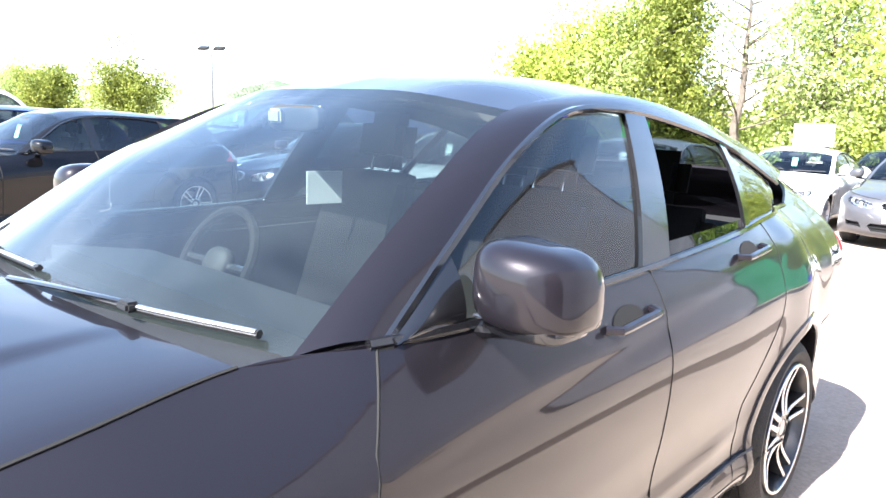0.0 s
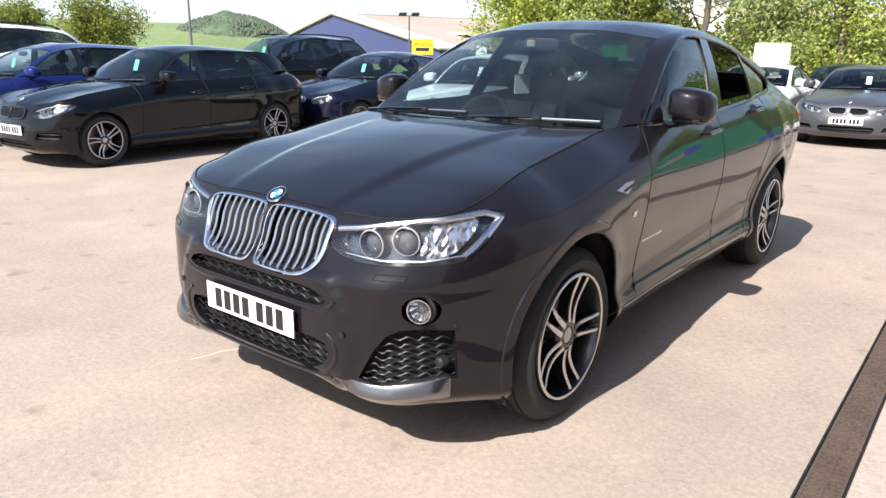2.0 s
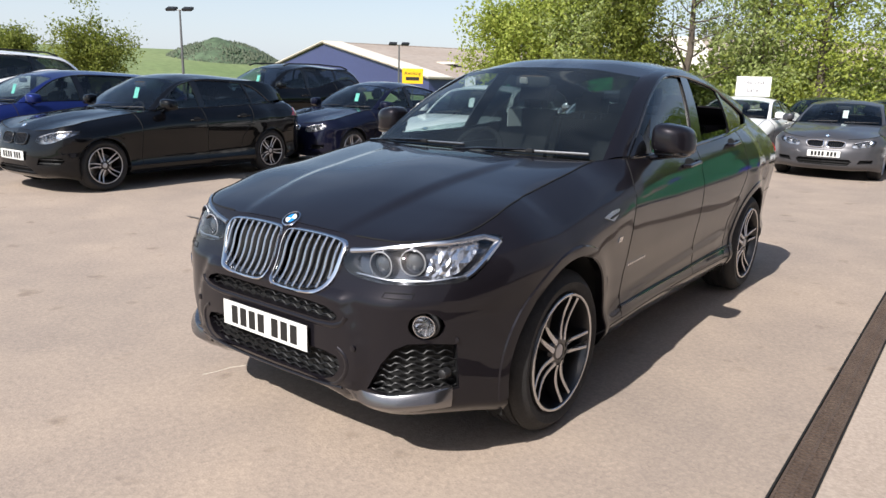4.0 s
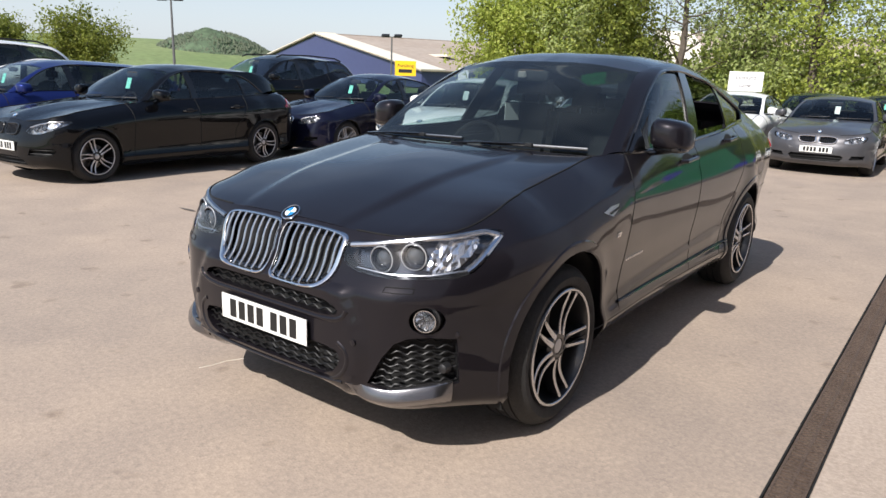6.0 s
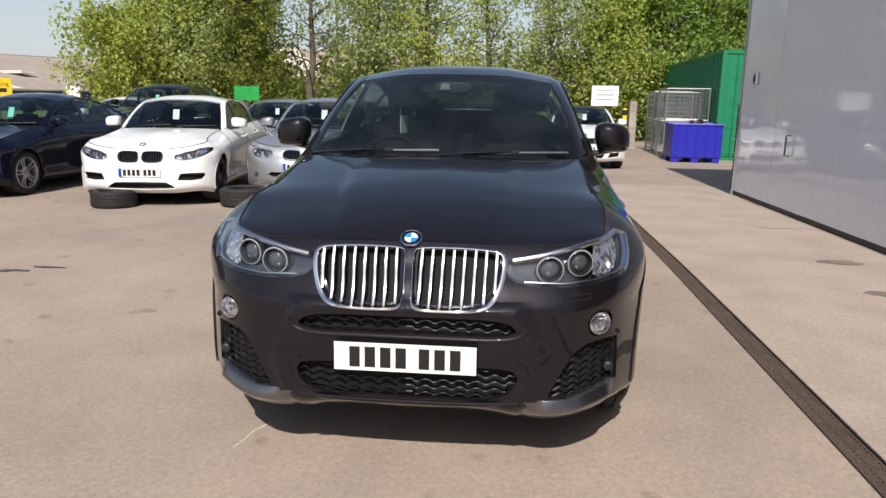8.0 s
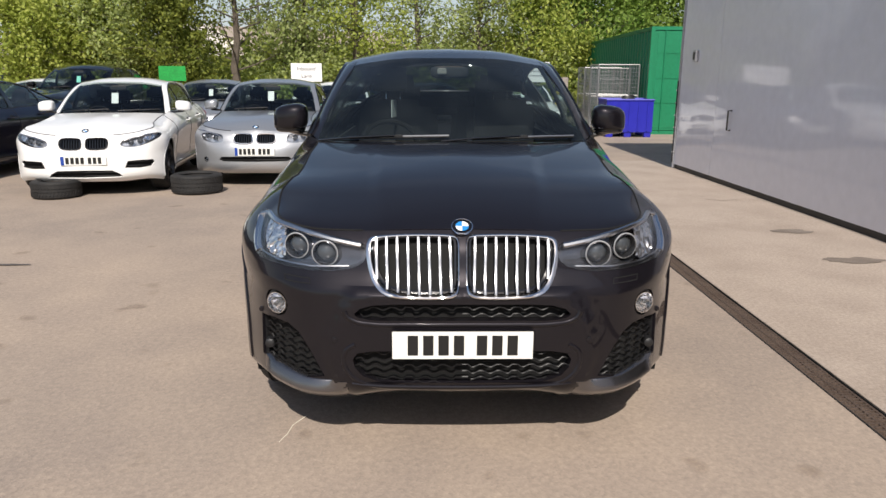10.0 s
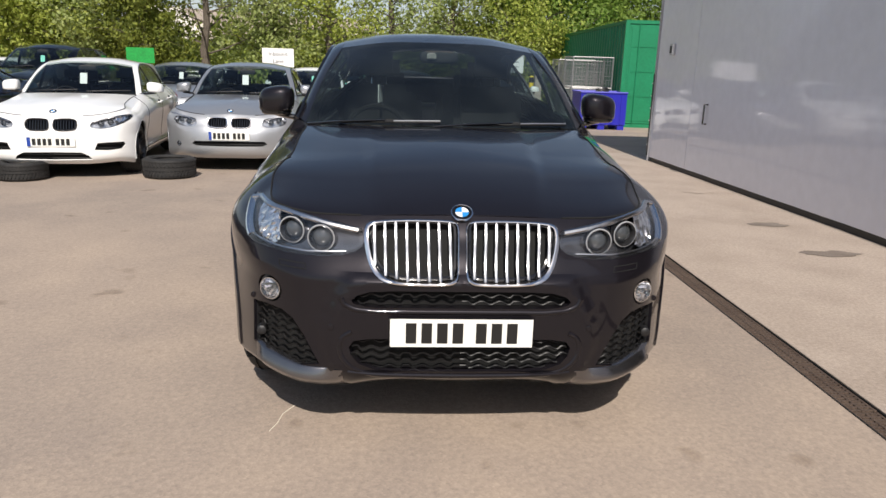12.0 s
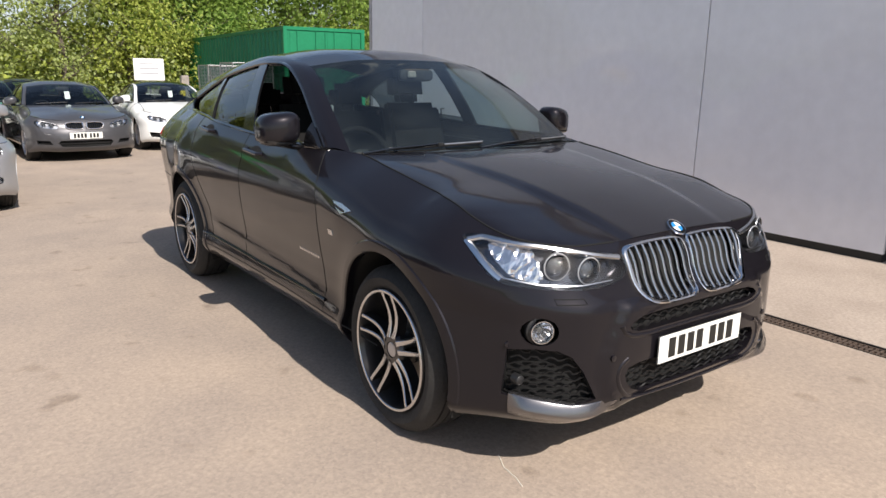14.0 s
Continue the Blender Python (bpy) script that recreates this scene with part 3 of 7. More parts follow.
        out = [[(v.co.x, v.co.y) for v in f.verts] for f in bm.faces if inside(poly, *f.calc_center_median()[:2])]
        bm.free()
        return out

    def line(self, poly, out=0.0, side=1, closed=True, step=0.03):
        pts = []
        pairs = list(zip(poly, poly[1:] + poly[:1])) if closed else list(zip(poly, poly[1:]))
        for a, b in pairs:
            n = max(1, int(math.hypot(b[0] - a[0], b[1] - a[1]) / step))
            pts += [(a[0] + (b[0] - a[0]) * i / n, a[1] + (b[1] - a[1]) * i / n) for i in range(n)]
        if not closed:
            pts.append(poly[-1])
        res = []
        for s, z in pts:
            p = self.at(s, z, out)
            res.append(Vector((side * p.x, p.y, p.z)))
        return res


def wheel(parent, m, radius, width, rim, spokes, double, face, deep, detail=48):
    """A tyre on an alloy wheel, its outer face to +x."""
    h = width / 2
    bar = lathe([(h - 0.004, rim), (h + 0.004, rim - 0.004), (h + 0.003, rim - 0.014), (h - 0.02, rim - 0.022), (h - 0.07, rim - 0.03), (-h + 0.02, rim - 0.03), (-h, rim), (-h + 0.02, rim + 0.004), (h - 0.02, rim + 0.004)], detail, "X", True)
    w = part("wheel", bar, deep, parent)
    w.matrix_local = m
    prof = [(-h + 0.02, rim - 0.005), (-h, rim + 0.015), (-h - 0.006, (rim + radius) / 2), (-h + 0.012, radius - 0.022), (-h + 0.035, radius - 0.004)]
    grooves = []
    for k in range(4):
        x = -h + 0.055 + k * (width - 0.11) / 3
        grooves += [(x - 0.006, radius), (x - 0.005, radius - 0.008), (x + 0.005, radius - 0.008), (x + 0.006, radius)]
    prof += grooves + [(-a, r) for a, r in prof[::-1]]
    bm = lathe(prof, detail, "X", True)
    part("tyre", bm, M_RUBBER, w)
    lip = lathe([(h + 0.0035, rim - 0.001), (h + 0.007, rim - 0.004), (h + 0.0065, rim - 0.012), (h + 0.0035, rim - 0.014)], detail, "X", True)
    part("rim_lip", lip, face, w)
    part("brake_disc", lathe([(h - 0.13, 0.02), (h - 0.13, rim * 0.66), (h - 0.115, rim * 0.66), (h - 0.115, rim * 0.3), (h - 0.10, rim * 0.28), (h - 0.10, 0.02)], 32), M_DISC, w)
    hubx = h - 0.012
    part("hub", lathe([(hubx - 0.09, 0.06), (hubx - 0.02, 0.072), (hubx - 0.004, 0.064), (hubx - 0.002, 0.036), (hubx - 0.01, 0.034), (hubx - 0.01, 0.002)], 24), deep if face is not deep else face, w)
    part("centre_cap", lathe([(hubx - 0.012, 0.031), (hubx - 0.004, 0.031), (hubx - 0.002, 0.026), (hubx - 0.0015, 0.001)], 20), M_ALLOY, w)
    r0, r1 = 0.052, rim - 0.008
    legs = (-1, 1) if double else (0,)
    for k in range(spokes):
        ang = 2 * math.pi * k / spokes + math.pi / 2
        for leg in legs:
            bmf, bmb = bmesh.new(), bmesh.new()
            n, up = 7, []
            for i in range(n + 1):
                t = i / n
                r = r0 + (r1 - r0) * t
                wide = (0.0062 + 0.005 * (1 - t) ** 2 + 0.030 * max(0, t - 0.88)) if double else (0.030 + 0.012 * t)
                off = (leg * (0.0175 + 0.017 * t) + 0.008 * math.sin(math.pi * t)) * (rim / 0.25) if double else 0.0
                x = hubx - 0.022 * math.sin(math.pi * min(1, t * 1.05)) * (1 - 0.4 * t) + 0.012 * t
                up.append((r, off - wide, off + wide, x))
            for bmx, dx, grow in ((bmf, 0.0, 0.0), (bmb, -0.0035, 0.0035)):
                rows = []
                for r, a, b, x in up:
                    rows.append([(x + dx - 0.045 * (bmx is bmb), a - grow, r), (x + dx, a - grow * 0.6, r), (x + dx, b + grow * 0.6, r), (x + dx - 0.045 * (bmx is bmb), b + grow, r)] if bmx is bmb
                                else [(x - 0.003, a - 0.001, r), (x, a + 0.0015, r), (x + 0.0005, (a + b) / 2, r), (x, b - 0.0015, r), (x - 0.003, b + 0.001, r)])
                g = grid_mesh(rows)
                tmp = bpy.data.meshes.new("tmp")
                g.to_mesh(tmp)
                g.free()
                bmx.from_mesh(tmp)
                bpy.data.meshes.remove(tmp)
                bmesh.ops.transform(bmx, matrix=Matrix.Rotation(ang - math.pi / 2, 4, "X"), verts=bmx.verts)
                bmesh.ops.recalc_face_normals(bmx, faces=bmx.faces)
            part("spoke", bmb, deep, w)
            part("spoke_face", bmf, face, w)
    return w


def plate(parent, m, material=M_PLATE, blue=False, width=0.52, bars=7):
    p = new("number_plate", finish(box(-width / 2, width / 2, -0.006, 0.0, -0.0555, 0.0555, 0.003), "number_plate", material, False))
    p.parent = parent
    p.matrix_local = m
    p["label"] = "white number plate with black bars"
    x, step = -width / 2 + 0.05, (width - 0.10) / (bars + 0.5)
    bar = finish(box(0.009, step - 0.009, -0.0085, -0.0055, -0.038, 0.038), "plate_bar", M_PLATEBAR, False)
    for k in range(bars):
        ob = new("plate_bar", bar)
        ob.parent = p
        ob.matrix_local = pose(x + step * (k + (0.5 if k > 3 else 0.0)), 0, 0)
    if blue:
        part("plate_band", box(-width / 2 + 0.004, -width / 2 + 0.042, -0.0083, -0.0055, -0.051, 0.051), M_PLATEBLUE, p, smooth=False)
    return p


def badge(parent, place, normal, r):
    """A round emblem: chrome rim, dark ring, quartered disc."""
    q = Vector(normal).to_track_quat("Z", "Y").to_matrix().to_4x4()
    m = Matrix.Translation(place) @ q
    b = new("badge", finish(lathe([(-0.002, r * 0.1), (-0.002, r), (0.004, r), (0.005, r * 0.93), (0.003, r * 0.9), (0.003, 0.001)], 28, "Z"), "badge", M_CHROME))
    b.parent = parent
    b.matrix_local = m
    ring = lathe([(0.0032, r * 0.62), (0.0042, r * 0.62), (0.0042, r * 0.88), (0.0032, r * 0.88)], 28, "Z", True)
    part("badge_ring", ring, M_GLOSSBLACK, b)
    for k in range(4):
        bm = bmesh.new()
        c = bm.verts.new((0, 0, 0.0045))
        arc = [bm.verts.new((r * 0.6 * math.cos(a), r * 0.6 * math.sin(a), 0.0045)) for a in np.linspace(k * math.pi / 2, (k + 1) * math.pi / 2, 7)]
        for a, e in zip(arc, arc[1:]):
            bm.faces.new((c, a, e))
        part("badge_quarter", bm, M_BADGE_BLUE if k % 2 else M_BADGE_WHITE, b, smooth=False)
    return b


def seat(parent, x, y, z, back=0.60, mat=M_LEATHER, name="seat", wide=0.50):
    s = part(name, box(-wide / 2, wide / 2, -0.25, 0.27, -0.08, 0.08, 0.05), mat, parent)
    s.matrix_local = pose(x, y, z)
    bm = bmesh.new()
    add_box(bm, -wide / 2, wide / 2, -0.07, 0.07, 0.0, back, 0.05)
    for v in bm.verts:
        k = max(0.0, v.co.z - 0.25) / back
        v.co.x *= 1 - 0.16 * k
    bmesh.ops.transform(bm, matrix=pose(0, 0.22, 0.02, -18), verts=bm.verts)
    part("backrest", bm, mat, s)
    bm = bmesh.new()
    add_box(bm, -0.14, 0.14, -0.055, 0.055, -0.02, 0.19, 0.05)
    bmesh.ops.transform(bm, matrix=pose(0, 0.25 + back * 0.31, back + 0.02, -10), verts=bm.verts)
    hr = part("headrest", bm, mat, s)
    for dx in (-0.05, 0.05):
        part("headrest_post", tube([(dx, 0.22 + back * 0.30, back - 0.06), (dx, 0.25 + back * 0.31, back + 0.05)], 0.006), M_CHROME, s)
    return s


def add_super(bm, c, r, e=0.55, n=20, m2=12, m=None):
    """A rounded block: a superellipsoid with half sizes r."""
    f = lambda v: math.copysign(abs(v) ** e, v)
    rows = []
    for i in range(m2 + 1):
        a = -math.pi / 2 + math.pi * i / m2
        row = []
        for j in range(n):
            b = 2 * math.pi * j / n
            p = Vector((c[0] + r[0] * f(math.cos(a)) * f(math.cos(b)), c[1] + r[1] * f(math.cos(a)) * f(math.sin(b)), c[2] + r[2] * f(math.sin(a))))
            row.append(bm.verts.new(m @ p if m is not None else p))
        rows.append(row)
    for i in range(m2):
        for j in range(n):
            bm.faces.new((rows[i][j], rows[i][(j + 1) % n], rows[i + 1][(j + 1) % n], rows[i + 1][j]))
    bmesh.ops.remove_doubles(bm, verts=[v for r_ in (rows[0], rows[-1]) for v in r_], dist=1e-5)


def build_car(name, label, category, d, paint, m, group="", hero=False):
    root = thing(name, label, category, m, group)
    sh = Shell(d)
    w, base, hz = d["half"], d["base"], d["hub_z"]
    fine = hero

    def on_x(x, z):
        """s at which the nose of the skin is x wide at height z."""
        lo, hi = 0.0, sh.sy(-0.05)
        for _ in range(28):
            mid = (lo + hi) / 2
            lo, hi = (mid, hi) if sh.at(mid, z).x < x else (lo, mid)
        return lo

    F = lambda pts: [(on_x(x, z) if x > 1e-6 else 0.0, z) for x, z in pts]
    Y = lambda pts: [(sh.sy(y), z) for y, z in pts]

    # outlines on the skin
    lamp = smooth_poly(F(d["lamp"]), 2)
    kid = smooth_poly(F(d["kidney"]), 3 if fine else 2)
    holes = [lamp, kid] + [smooth_poly(F(q), 2) if c else F(q) for q, c in d["intakes"]]
    fog = smooth_poly(F(ring2d(d["fog"][0], d["fog"][1], d["fog"][2], d["fog"][2] * 1.02, 8)), 2) if d.get("fog") else None
    if fog:
        holes.append(fog)
    arches = [[p for p in ring2d(sh.sy(yy), hz, d["arch"], d["arch"], 40 if fine else 24)] for yy in (0.0, base)]
    y0, y1, y2 = d["doors"]
    sill = d["ground"] + d.get("sill", 0.125)
    split = d["split"]
    seams = [Y([(y0 + 0.14, 1.16), (y0 + 0.11, 1.11), (y0 + 0.03, 0.98), (y0, 0.84), (y0, sill)] if fine else [(y0, 2.0), (y0, sill)]), Y([(y1 - 0.02, 2.0), (y1 + 0.03, sill)]), Y([(y2, 2.0), (y2 - 0.03, hz + 0.52), (y2 - 0.22, hz + 0.24), (y2 - 0.25, sill)]), Y([(0.1, sill), (base - 0.1, sill)]), Y([(base + 0.2, split), (d["tail"], split)])]
    seams.append([(on_x(d["lamp"][0][0] * 0.2, split - 0.02), split), (sh.sy(-0.05), split)])
    bm = sh.sheet(0, sh.length, 220 if fine else 84, 46 if fine else 16)
    for q in holes + arches:
        scribe(bm, q)
    for q in seams:
        scribe(bm, q, False)
    sd = lambda z, k: float(np.interp(z, [p[1] for p in seams[k]][::-1], [p[0] for p in seams[k]][::-1]))
    groups = {}
    for f in bm.faces:
        s, z, _ = f.calc_center_median()
        if any(inside(q, s, z) for q in holes):
            continue
        yy = float(np.interp(s, sh.S, sh.Y))
        if any(inside(q, s, z) for q in arches) or (z < hz and min(abs(yy), abs(yy - base)) < d["arch"] * 0.985):
            continue
        if yy < 0.02 and z < split:
            k = "front_bumper"
        elif z < sill and yy < base:
            k = "sill"
        elif s < sd(z, 0):
            k = "front_wing"
        elif s < sd(z, 1):
            k = "front_door"
        elif s < sd(z, 2):
            k = "rear_door" if d.get("four", True) else "rear_quarter"
        elif z < split and yy > base:
            k = "rear_bumper"
        else:
            k = "rear_quarter"
        groups.setdefault(k, []).append([(v.co.x, v.co.y) for v in f.verts])
    bm.free()
    for k, faces in groups.items():
        if k in ("front_bumper", "rear_bumper"):
            part(k, sh.build(faces, 0.0, (1, -1), 0.012), paint, root)
        else:
            for side in (1, -1):
                part(k, sh.build(faces, 0.0, (side,), 0.012), paint, root)
    # dark gaps between the panels
    for k, q in enumerate(seams[:5]):
        for side in (1, -1):
            lim = [(s, min(z, sh.zt(s) - 0.004)) for s, z in q]
            part("panel_gap", tube(sh.line(lim, -0.0015, side, False), 0.0035 if fine else 0.005, n=5), M_SEAM, root)
    # wheel arch liners, lips and the floor pan
    g0 = d["ground"]
    for yy in (0.0, base):
        for side in (1, -1):
            rows = []
            for i in range(15):
                a = math.pi * (-0.12 + 1.24 * i / 14)
                ly, lz = yy + (d["arch"] + 0.012) * math.cos(a), hz + (d["arch"] + 0.012) * math.sin(a)
                edge = sh.at(sh.sy(ly), max(lz, g0 + 0.04)).x - 0.022
                rows.append([(side * x, ly, lz) for x in (0.42 * w, 0.72 * w, edge)])
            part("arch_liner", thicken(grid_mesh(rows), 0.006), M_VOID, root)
            arc = [(sh.sy(yy) + d["arch"] * math.cos(a), hz + d["arch"] * math.sin(a)) for a in np.linspace(-0.3, math.pi + 0.3, 30)]
            if fine:
                rows = []
                for a in np.linspace(-0.17, math.pi + 0.17, 44):
                    row = []
                    for dr, o in ((0.0, -0.035), (-0.001, 0.001), (0.004, 0.006), (0.025, 0.007), (0.044, 0.006), (0.049, 0.0005)):
                        q = sh.at(sh.sy(yy) + (d["arch"] + dr) * math.cos(a), max(hz + (d["arch"] + dr) * math.sin(a), g0 + 0.03), o)
                        row.append(Vector((side * q.x, q.y, q.z)))
                    rows.append(row)
                part("arch_trim", grid_mesh(rows, side > 0), paint, root)
            else:
                part("arch_lip", tube(sh.line(arc, -0.004, side, False, 1.0), 0.009, n=6), paint, root)
    g = d["ground"]
    part("floor_pan", box(-w * 0.86, w * 0.86, 0.42, base - 0.42, g + 0.02, g + 0.09, 0.01), M_VOID, root)
    part("under_tray", box(-w * 0.5, w * 0.5, -d["nose"] + 0.16, d["tail"] - 0.2, g + 0.03, g + 0.12, 0.01), M_VOID, root)

    # bonnet
    cy, cz = d["cowl"]
    s1 = sh.sy(cy + 0.06)
    cowl = curve([(0, cy, cz), (0.45 * w, cy + 0.03, cz - 0.004), tuple(sh.top(s1))])
    mid = curve([tuple(sh.top(0)), (0, -d["nose"] + 0.24, d["bonnet_z"] + d["rise"]), (0, 0.0, cz - d["sag"]), (0, cy, cz)])
    dome = d.get("dome", 0.010)

    def swell(u, v):
        edge = 0.34 + 0.26 * u if fine else 0.30 + 0.34 * u
        k = min(1, max(0, (edge + 0.045 - v) / 0.09))
        return Vector((0, 0, dome * (k * k * (3 - 2 * k)) * math.sin(math.pi * min(1.0, 0.06 + u * 0.94)) ** 0.6))

    nu_, nv_ = (44, 40) if fine else (16, 12)
    rows = coons(lambda v: sh.top(sh.tip * v), cowl, mid, lambda u: sh.top(sh.tip + (s1 - sh.tip) * u), nu_, nv_)
    if fine:
        # relax the panel so that it runs fair between its edges
        zz = np.array([[p.z for p in r] for r in rows])
        for _ in range(140):
            left = np.concatenate((zz[1:-1, 1:2], zz[1:-1, :-2]), axis=1)
            avg = (zz[:-2, :-1] + zz[2:, :-1] + left + zz[1:-1, 1:]) / 4
            zz[1:-1, :-1] = 0.5 * zz[1:-1, :-1] + 0.5 * avg + 0.00006
        for i in range(nu_ + 1):
            for k in range(nv_ + 1):
                rows[i][k].z = float(zz[i, k])
    rows = [[p + swell(i / nu_, k / nv_) for k, p in enumerate(r)] for i, r in enumerate(rows)]
    part("bonnet", thicken(grid_mesh(mirrored(rows)), 0.012), paint, root)
    for side in (1, -1):
        gap = [Vector((side * p.x, p.y, p.z + 0.001)) for p in (sh.top(sh.tip * 0.45 + (s1 - sh.tip * 0.45) * i / 40) for i in range(41))]
        part("panel_gap", tube(gap, 0.0035 if fine else 0.005, n=5), M_SEAM, root)

    # glasshouse
    hy, hzz = d["header"]
    ty, tz = d["roof"]
    ry, rz = d["roof_end"]
    gy, gz = d["glass_end"]
    b0, b1, ye = d["belt"]
    A0, A1 = Vector((0.775 * w, cy + 0.14, cz - 0.005)), Vector((d.get("head_w", 0.628) * w, hy + 0.06, hzz - 0.045))
    R1, R2, G = Vector((d.get("roof_w", 0.622) * w, ty + 0.05, tz - 0.055)), Vector((0.60 * w, ry, rz - 0.075)), Vector((0.60 * w, gy - 0.04, gz - 0.02))
    am = (A0 + A1) / 2 + Vector((0.008, -0.02, 0.022))
    gm = (R2 + G) / 2 + Vector((0, 0.02, 0.015))
    ws_edge = curve([A0, am, A1])
    ws_mid = curve([(0, cy + 0.03, cz + 0.0), (0, (cy + hy) / 2 + 0.0, (cz + hzz) / 2 + 0.03), (0, hy, hzz)])
    low = curve([(0, cy + 0.03, cz), (0.4 * w, cy + 0.055, cz - 0.001), A0])
    head = curve([(0, hy, hzz), (0.35 * w, hy + 0.012, hzz - 0.008), A1])
    n1, n2 = (18, 16) if fine else (8, 8)
    pane = part("windscreen", grid_mesh(mirrored(coons(low, head, ws_mid, ws_edge, n1, n2))), M_SCREEN if hero else M_GLASS, root, "tinted glass windscreen")
    pane.visible_shadow = False
    roof_side = curve([A1, (A1 + R1) / 2 + Vector((0, 0, 0.014)), R1, (R1 + R2) / 2 + Vector((0.006, 0, 0.02)), R2])
    roof_mid = curve([(0, hy, hzz), (0, (hy + ty) / 2, hzz + 0.75 * (tz - hzz)), (0, ty, tz), (0, (ty + ry) / 2, (tz + rz) / 2 + d.get("arc", 0.02)), (0, ry, rz)])
    back_edge = curve([(0, ry, rz), (0.35 * w, ry, rz - 0.022), R2])
    part("roof", thicken(grid_mesh(mirrored(coons(head, back_edge, roof_mid, roof_side, n1 + 4, n2))), 0.02), d.get("roof_paint", paint), root)
    glass_low = curve([(0, gy, gz), (0.35 * w, gy - 0.01, gz - 0.005), G])
    rear_mid = curve([(0, ry, rz), (0, (ry + gy) / 2 + 0.02, (rz + gz) / 2 + 0.02), (0, gy, gz)])
    pane = part("rear_window", grid_mesh(mirrored(coons(back_edge, glass_low, rear_mid, curve([R2, gm, G]), n1, n2))), M_PRIVACY if hero else M_GLASS, root)
    pane.visible_shadow = False
    sq = sh.sy(d["tail"] - 0.28)
    deck_mid = curve([(0, gy, gz), (0, (gy + d["tail"] - 0.1) / 2, (gz + d["deck_z"]) / 2 + 0.02), tuple(sh.top(sh.length))])
    rows = coons(glass_low, lambda v: sh.top(sh.length + (sq - sh.length) * v), deck_mid, curve([G, (G + sh.top(sq)) / 2 + Vector((0, 0, 0.01)), tuple(sh.top(sq))]), 10, 10)
    part("tailgate", thicken(grid_mesh(mirrored(rows)), 0.012), paint, root)
    outer = curve(d["window_top"])
    inner = curve([A0, am, A1, (A1 + R1) / 2 + Vector((0, 0, 0.014)), R1, (R1 + R2) / 2 + Vector((0.006, 0, 0.02)), R2, gm, G])
    We, Q = outer(1.0), sh.top(sq)
    oy, iy = [outer(i / 200).y for i in range(201)], [inner(i / 200).y for i in range(201)]
    us = [i / 200 for i in range(201)]
    yr = min(R2.y, We.y - 0.15 * (We.y - A1.y))
    knots = ([0, float(np.interp(A1.y, iy, us)), float(np.interp(R2.y, iy, us)), 1], [0, float(np.interp(A1.y + 0.04, oy, us)), float(np.interp(yr, oy, us)), 1])
    pair = lambda t: float(np.interp(t, *knots))
    rows = coons(lambda v: cowl(v) + Vector((0, 0.0, -0.010)), lambda v: low(v) + Vector((0, 0.01, -0.006)), curve([cowl(0) + Vector((0, 0, -0.01)), low(0) + Vector((0, 0.01, -0.006))]), curve([cowl(1) + Vector((0, 0, -0.01)), low(1) + Vector((0, 0.01, -0.006))]), 3, 14)
    part("scuttle", thicken(grid_mesh(mirrored(rows)), 0.01), M_PLASTIC, root)
    for side in (1, -1):
        flipx = lambda rr: [[Vector((side * p.x, p.y, p.z)) for p in r] for r in rr]
        rows = []
        for i in range(41):
            a, b = inner(i / 40), outer(pair(i / 40))
            rows.append([a + (b - a) * t + Vector((0.30, 0, 0.55)) * (b - a).length * 0.5 * t * (1 - t) for t in (0, 0.25, 0.5, 0.75, 1.0)])
        c0, c1 = sh.top(s1), sh.top(sh.sy(d["window_top"][0][1]))
        o0 = outer(0.0)
        corner = coons(curve([A0, (A0 + c0) / 2, c0]), curve([A0.lerp(o0, 0.97), A0.lerp(o0, 0.98), o0]), curve([A0, A0.lerp(o0, 0.5), A0.lerp(o0, 0.97)]), curve([c0, sh.top((s1 + sh.sy(d["window_top"][0][1])) / 2), o0.lerp(c1, 0.5)]), 6, 4)
        part("wing_corner", thicken(grid_mesh(flipx(corner), side < 0), 0.01), paint, root)
        part("roof_pillar", thicken(grid_mesh(flipx(rows), side < 0), 0.015), paint, root)
        rows = coons(curve([G, (G + We) / 2 + Vector((0.02, 0, 0.01)), We]), lambda v: Q.copy(), curve([G, (G + Q) / 2, Q]), lambda u: sh.top(sh.sy(ye) + (sq - sh.sy(ye)) * u), 8, 6)
        part("rear_shoulder", thicken(grid_mesh(flipx(rows), side < 0), 0.012), paint, root)

        ow_y = [outer(i / 200).y for i in range(201)]

        def top_at(y):
            return outer(float(np.interp(y, ow_y, [i / 200 for i in range(201)])))

        def side_rows(b_a, b_b, t_a, t_b, z_in=0.0, n=14, k=8):
            rr = []
            for i in range(n + 1):
                lo_, hi_ = sh.top(sh.sy(b_a + (b_b - b_a) * i / n)), top_at(t_a + (t_b - t_a) * i / n)
                rr.append([lo_ + (hi_ - lo_) * (j / k) + Vector((0.05 * 4 * (j / k) * (1 - j / k) * 0.35 - z_in, 0, 0)) for j in range(k + 1)])
            return [[Vector((side * p.x, p.y, p.z)) for p in r] for r in rr]

        part("window_trim", tube([Vector((side * p.x, p.y, p.z)) for p in (sh.top(sh.sy(cy + 0.25 + (ye - cy - 0.25) * i / 30)) + Vector((-0.004, 0, 0.004)) for i in range(31))], 0.011, n=6), M_GLOSSBLACK, root)
        part("window_trim", tube([Vector((side * p.x, p.y, p.z)) for p in (outer(i / 50) for i in range(51))], 0.010, n=6), M_GLOSSBLACK, root)
